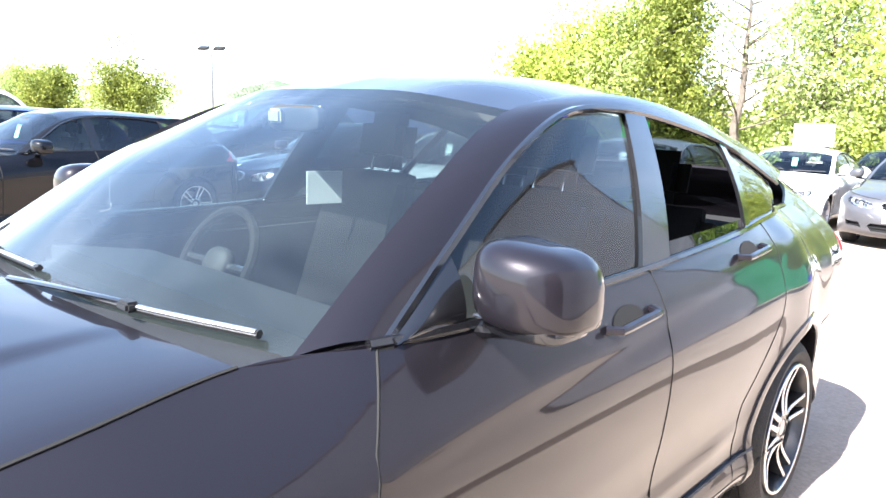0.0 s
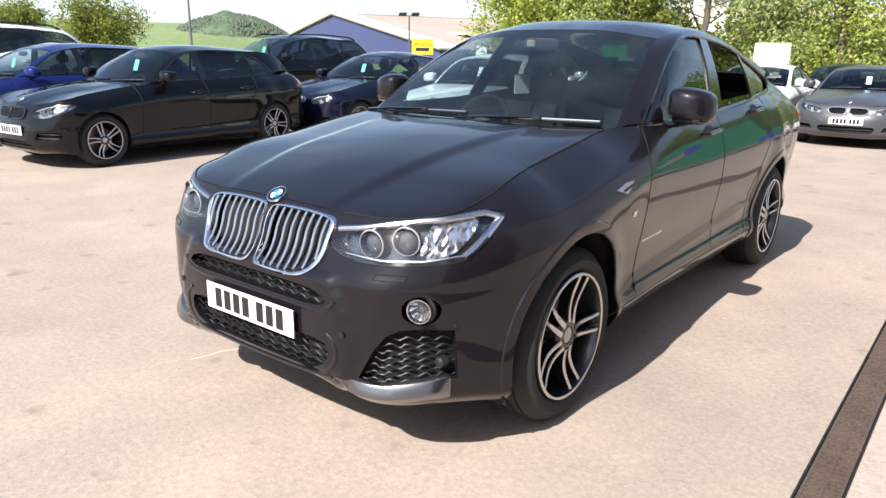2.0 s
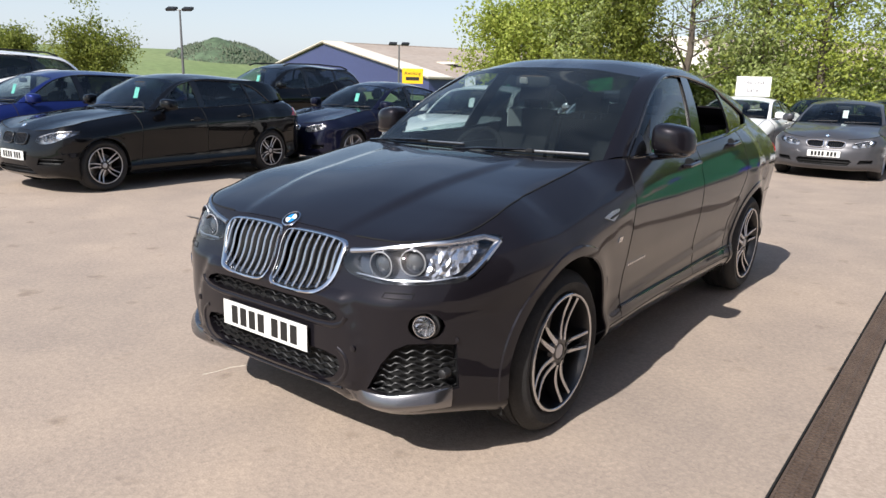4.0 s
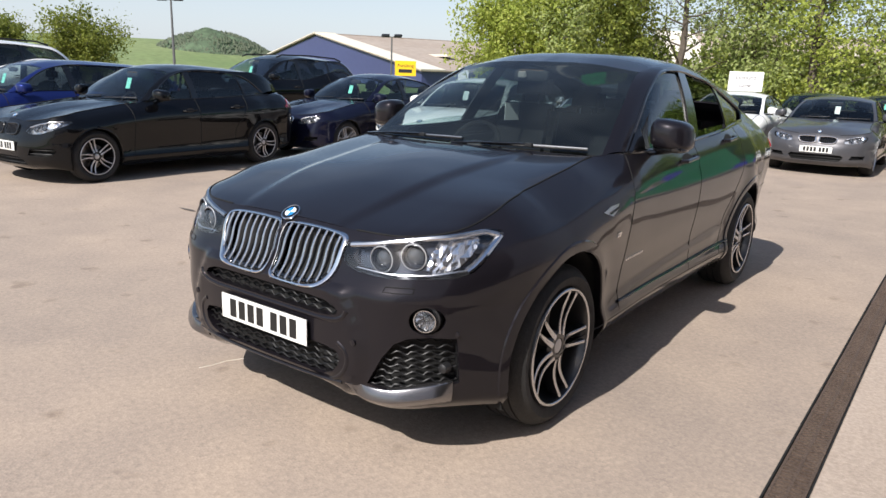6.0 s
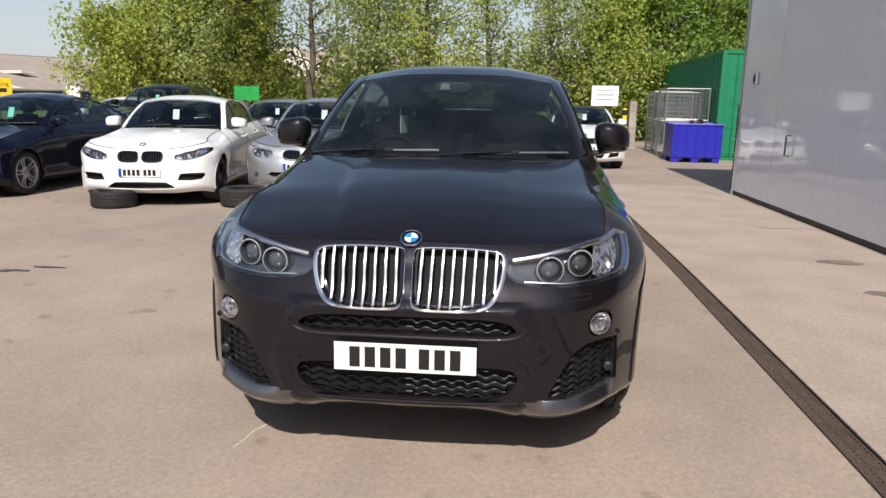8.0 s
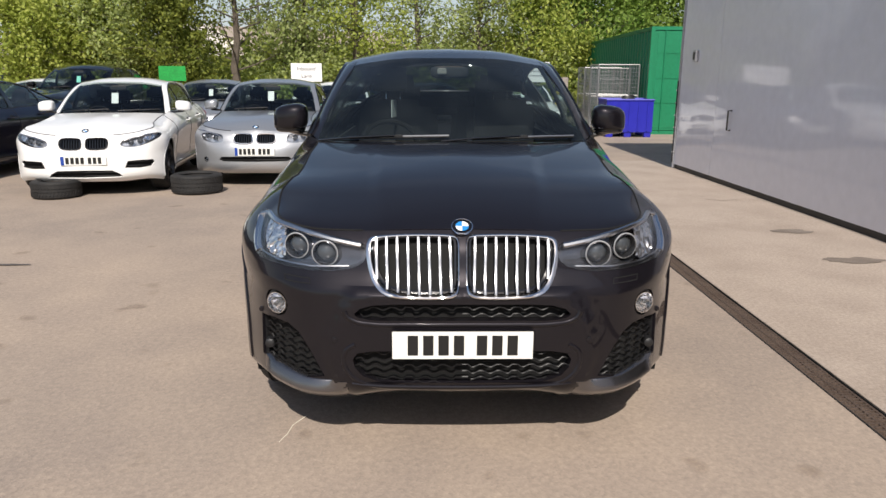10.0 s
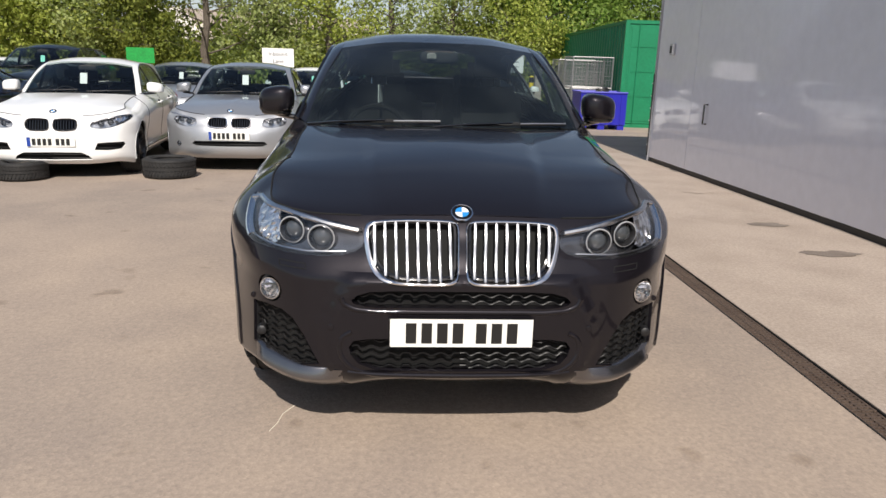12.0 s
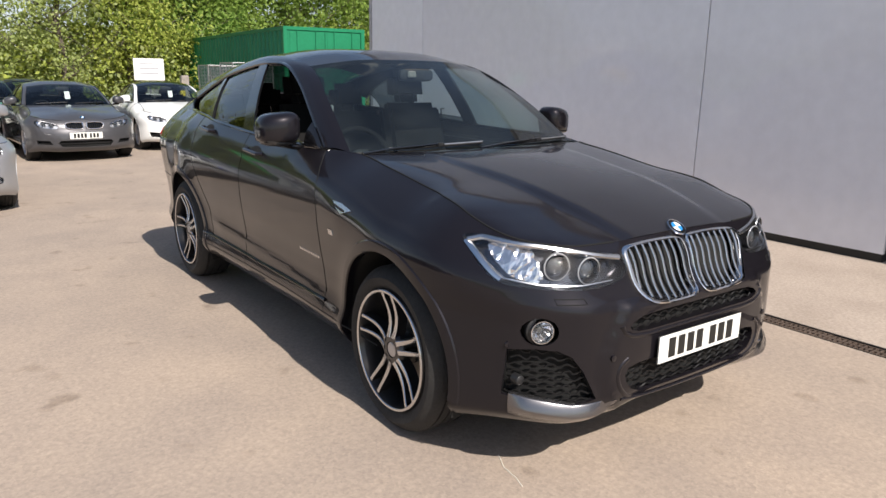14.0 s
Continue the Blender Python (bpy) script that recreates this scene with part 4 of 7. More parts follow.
        for nm, ba, bb, ta, tb, mat in d["side_windows"]:
            rr = side_rows(ba, bb, ta, tb, 0.012 if mat is M_GLASS or mat is M_PRIVACY else 0.0)
            if nm in d.get("wound_down", {}) and side == d["wound_down"][nm]:
                rr = [r[:2] for r in rr]
            pane = grid_mesh(rr, side > 0)
            ob = part(nm, pane if mat in (M_GLASS, M_PRIVACY) else thicken(pane, 0.012), mat, root)
            ob.visible_shadow = mat not in (M_GLASS, M_PRIVACY)
        # door mirror
        mx, my, mz = d["mirror"]
        bm = bmesh.new()
        rx, rz_ = d.get("mirror_r", (0.104, 0.076))
        kz = rz_ / 0.088
        add_super(bm, (0, 0, 0), (rx, 0.092 if fine else 0.098, rz_), 0.62, 32, 18)
        for v in bm.verts:
            v.co.z += -0.016 * v.co.x / 0.12
            v.co.y += 0.32 * max(0, v.co.x)
            if v.co.z < -0.055 * kz:
                v.co.z = -0.055 * kz + (v.co.z + 0.055 * kz) * 0.5
            if v.co.y > 0.05:
                v.co.y = 0.05 + (v.co.y - 0.05) * 0.35
        bmesh.ops.transform(bm, matrix=Matrix.Translation((side * mx, my, mz)) @ Matrix.Diagonal((side, 1, 1, 1)), verts=bm.verts)
        bmesh.ops.recalc_face_normals(bm, faces=bm.faces)
        mir = part("door_mirror", bm, paint, root)
        base_pt = sh.top(sh.sy(my - 0.02))
        part("mirror_arm", tube([(side * (base_pt.x - 0.03), my + 0.0, mz - 0.105 * kz), (side * (base_pt.x + 0.05), my + 0.0, mz - 0.092 * kz), (side * mx, my, mz - 0.07 * kz)], [0.034, 0.028, 0.04], n=10, flat=0.55), M_GLOSSBLACK, mir)
        bm = box(mx - 0.7 * rx, mx + 0.7 * rx, my + 0.052, my + 0.06, mz - 0.062 * kz, mz + 0.062 * kz, 0.003)
        bmesh.ops.transform(bm, matrix=Matrix.Diagonal((side, 1, 1, 1)), verts=bm.verts)
        part("mirror_glass", bm, M_CHROME, mir)
        if fine:
            lo = bmesh.new()
            add_super(lo, (side * mx, my + 0.004, mz - 0.060 * kz), (0.85 * rx, 0.075, 0.026), 0.6, 20, 10)
            part("mirror_base", lo, M_GLOSSBLACK, mir)
            part("mirror_repeater", tube([(side * (mx - 0.74 * rx), my - 0.076, mz - 0.048 * kz), (side * (mx + 0.25 * rx), my - 0.073, mz - 0.05 * kz), (side * (mx + 0.86 * rx), my - 0.02, mz - 0.05 * kz)], 0.004, n=6), M_LAMPGLASS, mir)
        # door handles
        for hy_, hz_ in d["handles"]:
            q = sh.line([(sh.sy(hy_ - 0.11), hz_ - 0.006), (sh.sy(hy_ + 0.11), hz_ + 0.006)], 0.0, side, False, 0.02)
            off = [0.002] + [0.032] * (len(q) - 2) + [0.002]
            pts = [p + Vector((side * o, 0, 0)) for p, o in zip(q, off)]
            part("door_handle", tube(pts, 0.013, n=8, flat=0.8), paint, root)
            cup = smooth_poly([(sh.sy(hy_) + a, hz_ + b) for a, b in ((-0.075, 0.0), (-0.03, 0.026), (0.03, 0.028), (0.07, 0.004), (0.03, -0.022), (-0.03, -0.024))], 2)
            # a near-black patch on the skin paints the shade of the cup
            part("handle_recess_shade", sh.build(sh.patch(cup), 0.0022, (side,)), M_VOID, root)

    # wheels
    for yy in (0.0, base):
        for side in (1, -1):
            mm = pose(side * (w - 0.038 - d["tyre_w"] / 2), yy, d["tyre_r"], 0, 0, 0 if side > 0 else 180)
            spin = Matrix.Rotation(radians(d.get("spins", {}).get((yy > 0, side), 17 * side + 31 * (yy > 0))), 4, "X")
            wheel(root, mm @ spin, d["tyre_r"], d["tyre_w"], d["rim_r"], d["spokes"], d.get("double", False), d.get("face", M_ALLOY), d.get("deep", M_ALLOY), 64 if fine else 32)

    # grille, lamps, intakes
    for side in (1, -1):
        # a near-black sheet stands for the shade behind the bars
        part("grille_cavity_shade", sh.build(sh.patch(kid), -0.05, (side,)), M_VOID, root)
        kr = d.get("kidney_rim", 0.014)
        if fine:
            # a chrome band, broad at its outer end and foot
            rows, nk = [], len(kid)
            area = sum(a[0] * b[1] - b[0] * a[1] for a, b in zip(kid, kid[1:] + kid[:1]))
            for i in range(nk + 1):
                (ax, az), (px_, pz_), (bx, bz) = kid[(i - 1) % nk], kid[i % nk], kid[(i + 1) % nk]
                nx_, nz_ = (bz - az), -(bx - ax)
                ln_ = math.hypot(nx_, nz_) * (1 if area > 0 else -1)
                nx_, nz_ = nx_ / ln_, nz_ / ln_
                wd = 0.006 + 0.014 * max(0.0, nx_) ** 1.5 + 0.006 * max(0.0, -nz_)
                row = []
                for k_, o in ((-0.05, -0.030), (0.0, 0.006), (0.12, 0.012), (0.5, 0.013), (0.88, 0.010), (1.0, 0.001)):
                    q = sh.at(max(0.0, px_ + nx_ * wd * k_), pz_ + nz_ * wd * k_, o)
                    row.append(Vector((side * q.x, q.y, q.z)))
                rows.append(row)
            gr = part("grille_surround", grid_mesh(rows, side < 0), M_CHROME, root, "broad chrome grille surround")
        else:
            gr = part("grille_surround", tube(sh.line(kid, d.get("kidney_out", 0.012), side, True, 0.02), kr, True, 8, 1.0), d.get("kidney_metal", M_CHROME), root)
        if fine:
            part("grille_inner_ring", tube(sh.line([((s - np.mean([p[0] for p in kid])) * 0.94 + np.mean([p[0] for p in kid]), (z - np.mean([p[1] for p in kid])) * 0.92 + np.mean([p[1] for p in kid])) for s, z in kid], -0.012, side, True, 0.02), 0.008, True, 6), M_GLOSSBLACK, gr)
        s_lo, s_hi = min(p[0] for p in kid), max(p[0] for p in kid)
        nb = d.get("bars", 8)
        for k in range(nb):
            s = s_lo + (s_hi - s_lo) * (k + 0.62) / (nb + 0.3)
            zs = [z for z in np.linspace(min(p[1] for p in kid) + 0.004, max(p[1] for p in kid) - 0.004, 24) if inside(kid, s, z)]
            if len(zs) < 3:
                continue
            line = sh.line([(s, zs[0]), (s + (0.006 if fine else 0), zs[-1])], 0.010 if fine else -0.004, side, False, 0.02)
            part("grille_bar", tube(line, 0.0064 if fine else 0.009, n=8, flat=0.55 if fine else 1.0), d.get("bar_metal", M_SATIN), gr)
        # headlamp
        hl = part("headlamp", sh.build(sh.patch(lamp), -0.055, (side,)), M_LAMPDARK if hero else M_LAMPGREY, root, "clear headlamp with twin projectors")
        rim_in = sh.line(lamp, -0.004, side, True, 0.03)
        rim_back = sh.line(lamp, -0.056, side, True, 0.03)
        part("lamp_side", grid_mesh([rim_in + rim_in[:1], rim_back + rim_back[:1]], side > 0), M_LAMPDARK, hl)
        lens = part("lamp_lens", sh.build(sh.patch(lamp), 0.0015, (side,)), M_LAMPGLASS, hl)
        lens.visible_shadow = False
        for lx, lz, lr in d["projectors"]:
            s = on_x(lx, lz)
            c = sh.at(s, lz, -0.028)
            n = (sh.at(s, lz, 0.0) - c).normalized()
            n = (n + Vector((0, -1, 0))).normalized()
            c = Vector((side * c.x, c.y, c.z))
            n = Vector((side * n.x, n.y, n.z))
            q = Matrix.Translation(c) @ n.to_track_quat("Z", "Y").to_matrix().to_4x4()
            bm = bmesh.new()
            add_lathe(bm, [(-0.02, lr * 0.98), (0.012, lr * 1.0), (0.016, lr * 0.97), (0.012, lr * 0.91), (-0.02, lr * 0.86)], 24, "Z", False, q)
            part("projector_ring", bm, M_LAMPDARK if fine else M_CHROME, hl)
            if fine:
                bm = bmesh.new()
                add_lathe(bm, [(0.010 + 0.0026 * math.sin(a), lr * 1.04 + 0.0026 * math.cos(a)) for a in np.linspace(0, 2 * math.pi, 7)[:-1]], 28, "Z", True, q)
                part("halo_ring", bm, M_HALO, hl)
            bm = bmesh.new()
            add_lathe(bm, [(-0.018, lr * 0.86), (-0.004, lr * 0.74), (0.007, lr * 0.45), (0.011, 0.002)], 24, "Z", False, q)
            part("projector_lens", bm, M_LENS, hl)
        ref = smooth_poly(F(d["reflector"]), 2)
        # a bowl of many small facets
        bm = sh.build(sh.patch(ref, 0.014 if fine else 0.03), -0.026, (side,))
        frng = random.Random(9)
        for v in bm.verts:
            v.co += Vector((side * frng.uniform(-0.003, 0.003), frng.uniform(-0.005, 0.005), frng.uniform(-0.002, 0.002)))
        part("lamp_reflector", bm, M_REFLECTOR, hl, smooth=False)
        brow = F(d["brow"])
        part("lamp_brow", tube(sh.line(brow, -0.006, side, False, 0.02), d.get("brow_r", 0.010), n=8, flat=0.8), M_SATIN, hl)
        if d.get("lamp_corner"):
            part("lamp_corner", tube(sh.line(F(d["lamp_corner"]), -0.008, side, False, 0.02), 0.017, n=8, flat=0.5), M_CHROME, hl)
        if d.get("lamp_under"):
            part("lamp_strip", tube(sh.line(F(d["lamp_under"]), -0.012, side, False, 0.02), 0.004, n=6), M_SATIN, hl)
        for (q, c), nm in zip(d["intakes"], d["intake_names"]):
            pol = smooth_poly(F(q), 2) if c else F(q)
            # the back sheet is near-black, the shade of the opening put into its colour
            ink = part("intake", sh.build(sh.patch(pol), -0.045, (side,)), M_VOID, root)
            ring = pol[0][0] > 0.001  # an intake across the middle is open towards its other half
            a, b = sh.line(pol, 0.0, side, ring, 0.03), sh.line(pol, -0.05, side, ring, 0.03)
            part("intake_lip", grid_mesh([a + a[:1], b + b[:1]] if ring else [a, b], side > 0), paint if nm == "paint" else M_PLASTIC, ink)
            pitch = 0.026 if fine else 0.045
            z = min(p[1] for p in pol) + pitch * 0.6
            while z < max(p[1] for p in pol):
                ss = [s for s in np.arange(min(p[0] for p in pol), max(p[0] for p in pol), 0.006) if inside(pol, s, z)]
                if len(ss) > 5:
                    wav = []
                    for i, s in enumerate(np.arange(ss[0], ss[-1], 0.011)):
                        ph = (s / 0.062) % 1.0
                        wav.append((s, z + (0.0055 if fine else 0.0) * (1 if ph < 0.38 else (-1 if 0.5 < ph < 0.88 else 0))))
                    if len(wav) > 2:
                        bm = bmesh.new()
                        add_tube(bm, [(side * p.x, p.y, p.z) for p in (sh.at(s, zz, -0.018) for s, zz in wav)], 0.0036 if fine else 0.006, False, 5)
                        bmesh.ops.recalc_face_normals(bm, faces=bm.faces[:])
                        part("mesh_bar", bm, M_MESH, ink)
                z += pitch
        if d.get("blade"):
            rows = []
            bx0, bx1 = d["blade"]
            for i in range(25):
                t = i / 24
                e = math.sin(math.pi * min(1, t * 3 + 0.04) / 2) * (1 if t < 0.9 else (1 - t) / 0.1 * 0.8 + 0.2)
                zt_ = 0.330 + 0.034 * max(0, t - 0.5) / 0.5
                row = []
                for z, o in ((zt_ + 0.006, -0.03), (zt_ + 0.002, 0.001), (zt_ - 0.003, 0.005 * e), (zt_ - 0.036, 0.030 * e), (zt_ - 0.041, 0.031 * e), (zt_ - 0.046, 0.028 * e), (zt_ - 0.078, 0.012 * e), (zt_ - 0.092, -0.012)):
                    q = sh.at(on_x(bx0 + (bx1 - bx0) * t, zt_), z, o)
                    row.append(Vector((side * q.x, q.y, q.z)))
                rows.append(row)
            part("bumper_blade", grid_mesh(rows, side < 0), M_BLADE, root, "satin grey lower blade", sharp=60)
        if fog:
            c2 = (float(np.mean([p[0] for p in fog])), float(np.mean([p[1] for p in fog])))
            c = sh.at(*c2, -0.02)
            n = (sh.at(*c2, 0.0) - c).normalized()
            n = (n + Vector((0, -0.8, 0))).normalized()
            q = Matrix.Translation((side * c.x, c.y, c.z)) @ Vector((side * n.x, n.y, n.z)).to_track_quat("Z", "Y").to_matrix().to_4x4()
            fr = d["fog"][2] * 0.86
            bm = bmesh.new()
            add_lathe(bm, [(-0.03, fr * 1.30), (0.004, fr * 1.22), (0.006, fr * 1.03), (-0.03, fr * 1.02)], 28, "Z", True, q)
            part("fog_recess", bm, M_PLASTIC, root)
            bm = bmesh.new()
            add_lathe(bm, [(-0.01, fr * 1.02), (0.020, fr * 1.0), (0.026, fr * 0.97), (0.026, fr * 0.92), (0.008, fr * 0.88)], 28, "Z", False, q)
            bmesh.ops.delete(bm, geom=[f for f in bm.faces if len(f.verts) > 4], context="FACES_ONLY")
            fg = part("fog_lamp", bm, M_CHROME, root)
            bm = bmesh.new()
            add_lathe(bm, [(0.008, fr * 0.88), (-0.012, fr * 0.70), (-0.026, fr * 0.45), (-0.034, fr * 0.2), (-0.036, 0.004)], 11, "Z", False, q)
            bmesh.ops.delete(bm, geom=[f for f in bm.faces if len(f.verts) > 4 and f.calc_area() > fr * fr], context="FACES_ONLY")
            part("fog_bowl", bm, M_REFLECTOR, fg, smooth=False)
            bm = bmesh.new()
            add_lathe(bm, [(-0.034, fr * 0.30), (-0.012, fr * 0.30), (-0.004, fr * 0.22), (-0.002, 0.002)], 16, "Z", False, q)
            part("fog_bulb", bm, M_LENS, fg)
            rows = [[q @ Vector((fr * 0.88 * r * math.cos(a), fr * 0.88 * r * math.sin(a), 0.012 + 0.008 * (1 - r * r))) for r in (0.02, 0.35, 0.7, 1.0)] for a in np.linspace(0, 2 * math.pi, 25)]
            ob = part("fog_lens", grid_mesh(rows), M_LAMPGLASS, fg)
            ob.visible_shadow = False
        # tail lamp
        tl = [(sh.sy(d["tail"] - 0.42), d["deck_z"] - 0.16), (sh.sy(d["tail"] - 0.10), d["deck_z"] - 0.22), (sh.sy(d["tail"] - 0.02), d["deck_z"] - 0.20), (sh.sy(d["tail"] - 0.02), d["deck_z"] - 0.06), (sh.sy(d["tail"] - 0.25), d["deck_z"] - 0.05)]
        part("tail_lamp", sh.build(sh.patch(tl), 0.006, (side,), 0.006), M_REDLAMP, root)
    # emblem and plate
    bs = mid(d.get("badge_u", 0.06))
    nn = Vector((0, -0.55, 0.83))
    badge(root, bs + nn * 0.004 + Vector((0, 0, dome * 0.3)), nn, 0.041)
    px = sh.at(0.0, d["plate_z"]).y
    plate(root, pose(0, px - d.get("plate_out", 0.006), d["plate_z"], d.get("plate_tilt", 0)), blue=d.get("blue_band", False))
    # wipers
    for a, b in (((-0.55, 0.10), (-0.02, 0.16)), ((0.10, 0.10), (0.66, 0.175))):
        pts = []
        for i in range(9):
            t = i / 8
            x = (a[0] + (b[0] - a[0]) * t) * w / 0.94
            v = min(1.0, abs(x) / A0.x)
            u = (0.004 + 0.022 * t) if hero else 0.02 + 0.05 * t
            p = (1 - u) * low(v) + u * head(v)
            pts.append((x, p.y - 0.012, p.z + (0.012 if hero else 0.016)))
        wp = part("wiper", tube(pts, 0.009 if hero else 0.008, n=6, flat=0.9), M_PLASTIC, root)
        if hero:
            # sprung arm, hinge and a pale strip that paints the highlight along the blade
            mid_, st = Vector(pts[4]), Vector(pts[0])
            arm = [st + Vector((-0.16, -0.03, -0.012)), st + Vector((0.02, -0.020, 0.004)), mid_ + Vector((-0.02, -0.010, 0.010)), mid_ + Vector((0.02, -0.004, 0.008))]
            part("wiper_arm", tube(arm, [0.011, 0.009, 0.006, 0.005], n=8, flat=0.6), M_GLOSSBLACK, wp)
            part("wiper_hinge", box(mid_.x - 0.022, mid_.x + 0.022, mid_.y - 0.022, mid_.y + 0.004, mid_.z - 0.004, mid_.z + 0.015, 0.005), M_PLASTIC, wp)
            part("wiper_gleam", tube([Vector(p) + Vector((0, -0.006, 0.006)) for p in pts[4:]], 0.0055, n=6, flat=0.7), M_WIPERGLEAM, wp)

    # cabin
    dash = bmesh.new()
    add_box(dash, -0.70 * w, 0.70 * w, cy + 0.22, cy + 0.62, 0.62, cz - 0.035, 0.05)
    for v in dash.verts:
        if v.co.z > cz - 0.2 and v.co.y > cy + 0.5:
            v.co.z -= 0.05
    part("dashboard", dash, M_CABIN, root)
    part("cabin_floor", box(-0.74 * w, 0.74 * w, cy + 0.3, d["tail"] - 0.5, g + 0.09, g + 0.14), M_CABIN, root, smooth=False)
    part("parcel_shelf", box(-0.66 * w, 0.66 * w, base - 0.02, min(gy - 0.1, d["tail"] - 0.35), b1 - 0.14, b1 - 0.11, 0.01), M_CABIN, root)
    for side in (1, -1):
        part("door_card", box(min(side * 0.76 * w, side * 0.80 * w), max(side * 0.76 * w, side * 0.80 * w), cy + 0.3, base - 0.25, g + 0.12, b0 - 0.05, 0.02), M_CABIN, root)
        seat(root, side * 0.40 * w, 0.505 * base, d["seat_z"], 0.58 if tz < 1.5 else 0.62)
        seat(root, side * 0.36 * w, 0.80 * base, d["seat_z"] + 0.02, 0.50, name="rear_seat", wide=0.6)
    sw = bmesh.new()
    add_lathe(sw, [(0.016 * math.cos(a), 0.178 + 0.016 * math.sin(a)) for a in np.linspace(0, 2 * math.pi, 9)[:-1]], 32, "Z", True)
    st = part("steering_wheel", sw, M_LEATHER, root)
    st.matrix_local = pose(-0.395 * w, cy + 0.66, cz - 0.10, 62)
    hb = bmesh.new()
    add_super(hb, (0, 0, -0.01), (0.065, 0.055, 0.03), 0.8)
    part("steering_hub", hb, M_CABIN, st)
    for a in (0, 180, 270):
        part("steering_spoke", tube([(0.05 * math.cos(radians(a)), 0.05 * math.sin(radians(a)), -0.008), (0.175 * math.cos(radians(a)), 0.175 * math.sin(radians(a)), 0)], 0.013, n=6, flat=0.5), M_SATIN if hero else M_CABIN, st)
    bm = bmesh.new()
    add_super(bm, (0, hy - 0.10, hzz - 0.085), (0.115, 0.022, 0.036), 0.5)
    cm = part("cabin_mirror", bm, M_CABIN, root)
    if hero:
        part("mirror_sensor", box(-0.075, -0.02, hy - 0.140, hy - 0.122, hzz - 0.10, hzz - 0.062, 0.006), M_GREYTRIM, cm)
    if d.get("card"):
        cx, cu, mat = d["card"]
        p = (1 - cu) * low(abs(cx) / A0.x) + cu * head(abs(cx) / A0.x)
        bm = box(-0.045, 0.045, -0.002, 0.002, -0.075, 0.075)
        ob = part("price_card", bm, mat, root, smooth=False)
        ob.matrix_local = pose(cx, p.y + 0.06, p.z - 0.02, -20)
    return root, sh

# ---- ground and yard ----
DRAIN_X, DRAIN_W, WALL_X, WALL_END = 1.823, 0.138, 3.95, 8.55


def build_ground():
    """One sheet out to the horizon, with a slot for the drain."""
    xs = [-2500, -300, -60, -20, -9, -3, 0, DRAIN_X - DRAIN_W / 2, DRAIN_X + DRAIN_W / 2, 2.75, WALL_X, 12, 60, 300, 2500]
    ys = [-2500, -300, -60, -14, -6, 0, 2.9, 6, 12.6, 20, 26.9, 40, 60, 300, 2500]
    bm = bmesh.new()
    v = [[bm.verts.new((x, y, gz(y))) for y in ys] for x in xs]
    for i in range(len(xs) - 1):
        for j in range(len(ys) - 1):
            if i == 7 and 3 <= j <= 7:
                continue
            f = bm.faces.new((v[i][j], v[i + 1][j], v[i + 1][j + 1], v[i][j + 1]))
            far = ys[j] >= 26 or ys[j + 1] <= -60 or xs[i + 1] <= -60 or xs[i] >= 60
            f.material_index = 1 if far else 0
    ob = part("ground", bm, [M_TARMAC, M_FIELD], None, smooth=False)
    tagged(ob, "sun-bleached tan tarmac of a car yard", "ground", kind="structure")
    # the concrete apron before the doors, a few millimetres proud
    bm = bmesh.new()
    n = 40
    ya, yb = -14.0, 9.6
    left = [DRAIN_X + DRAIN_W / 2 + 0.008 for i in range(n + 1)]
    rows = [[(left[i], ya + (yb - ya) * i / n, 0.004 + gz(ya + (yb - ya) * i / n)), (WALL_X + 0.11, ya + (yb - ya) * i / n, 0.004 + gz(ya + (yb - ya) * i / n))] for i in range(n + 1)]
    ap = part("pavement", thicken(grid_mesh(rows), 0.003), M_CONCRETE, None, smooth=False)
    tagged(ap, "pale worn concrete apron between the drain and the doors", "pavement", kind="structure")
    # tar repairs and stains with a shape of their own
    rng = random.Random(4)
    for x, y, a, b, mat in (*((-4.15 + 0.16 * k, 1.58 + 0.085 * k + 0.05 * (k % 2), 0.15, 0.028, M_DARKTAR) for k in range(6)), (3.35, 3.3, 0.22, 0.12, M_STAIN), (3.3, 2.2, 0.28, 0.11, M_STAIN), (3.45, 5.2, 0.2, 0.1, M_CONCRETE)):
        k = [(x + a * math.cos(t) * rng.uniform(0.6, 1.1), y + b * math.sin(t) * rng.uniform(0.5, 1.1)) for t in np.linspace(0, 2 * math.pi, 17)[:-1]]
        bm = bmesh.new()
        bm.faces.new([bm.verts.new((p[0], p[1], 0.0085 + gz(p[1]))) for p in smooth_poly(k, 2)])
        part("stain", bm, mat, ob if x < 2.6 else ap, smooth=False)
    # a pale scratch before the car
    bm = bmesh.new()
    add_tube(bm, [(-0.66, -0.44, 0.001), (-0.70, -0.52, 0.0015), (-0.71, -0.60, 0.001), (-0.73, -0.66, 0.001)], 0.0022, False, 5)
    part("scratch", bm, M_FLASH, ob)
    return ob


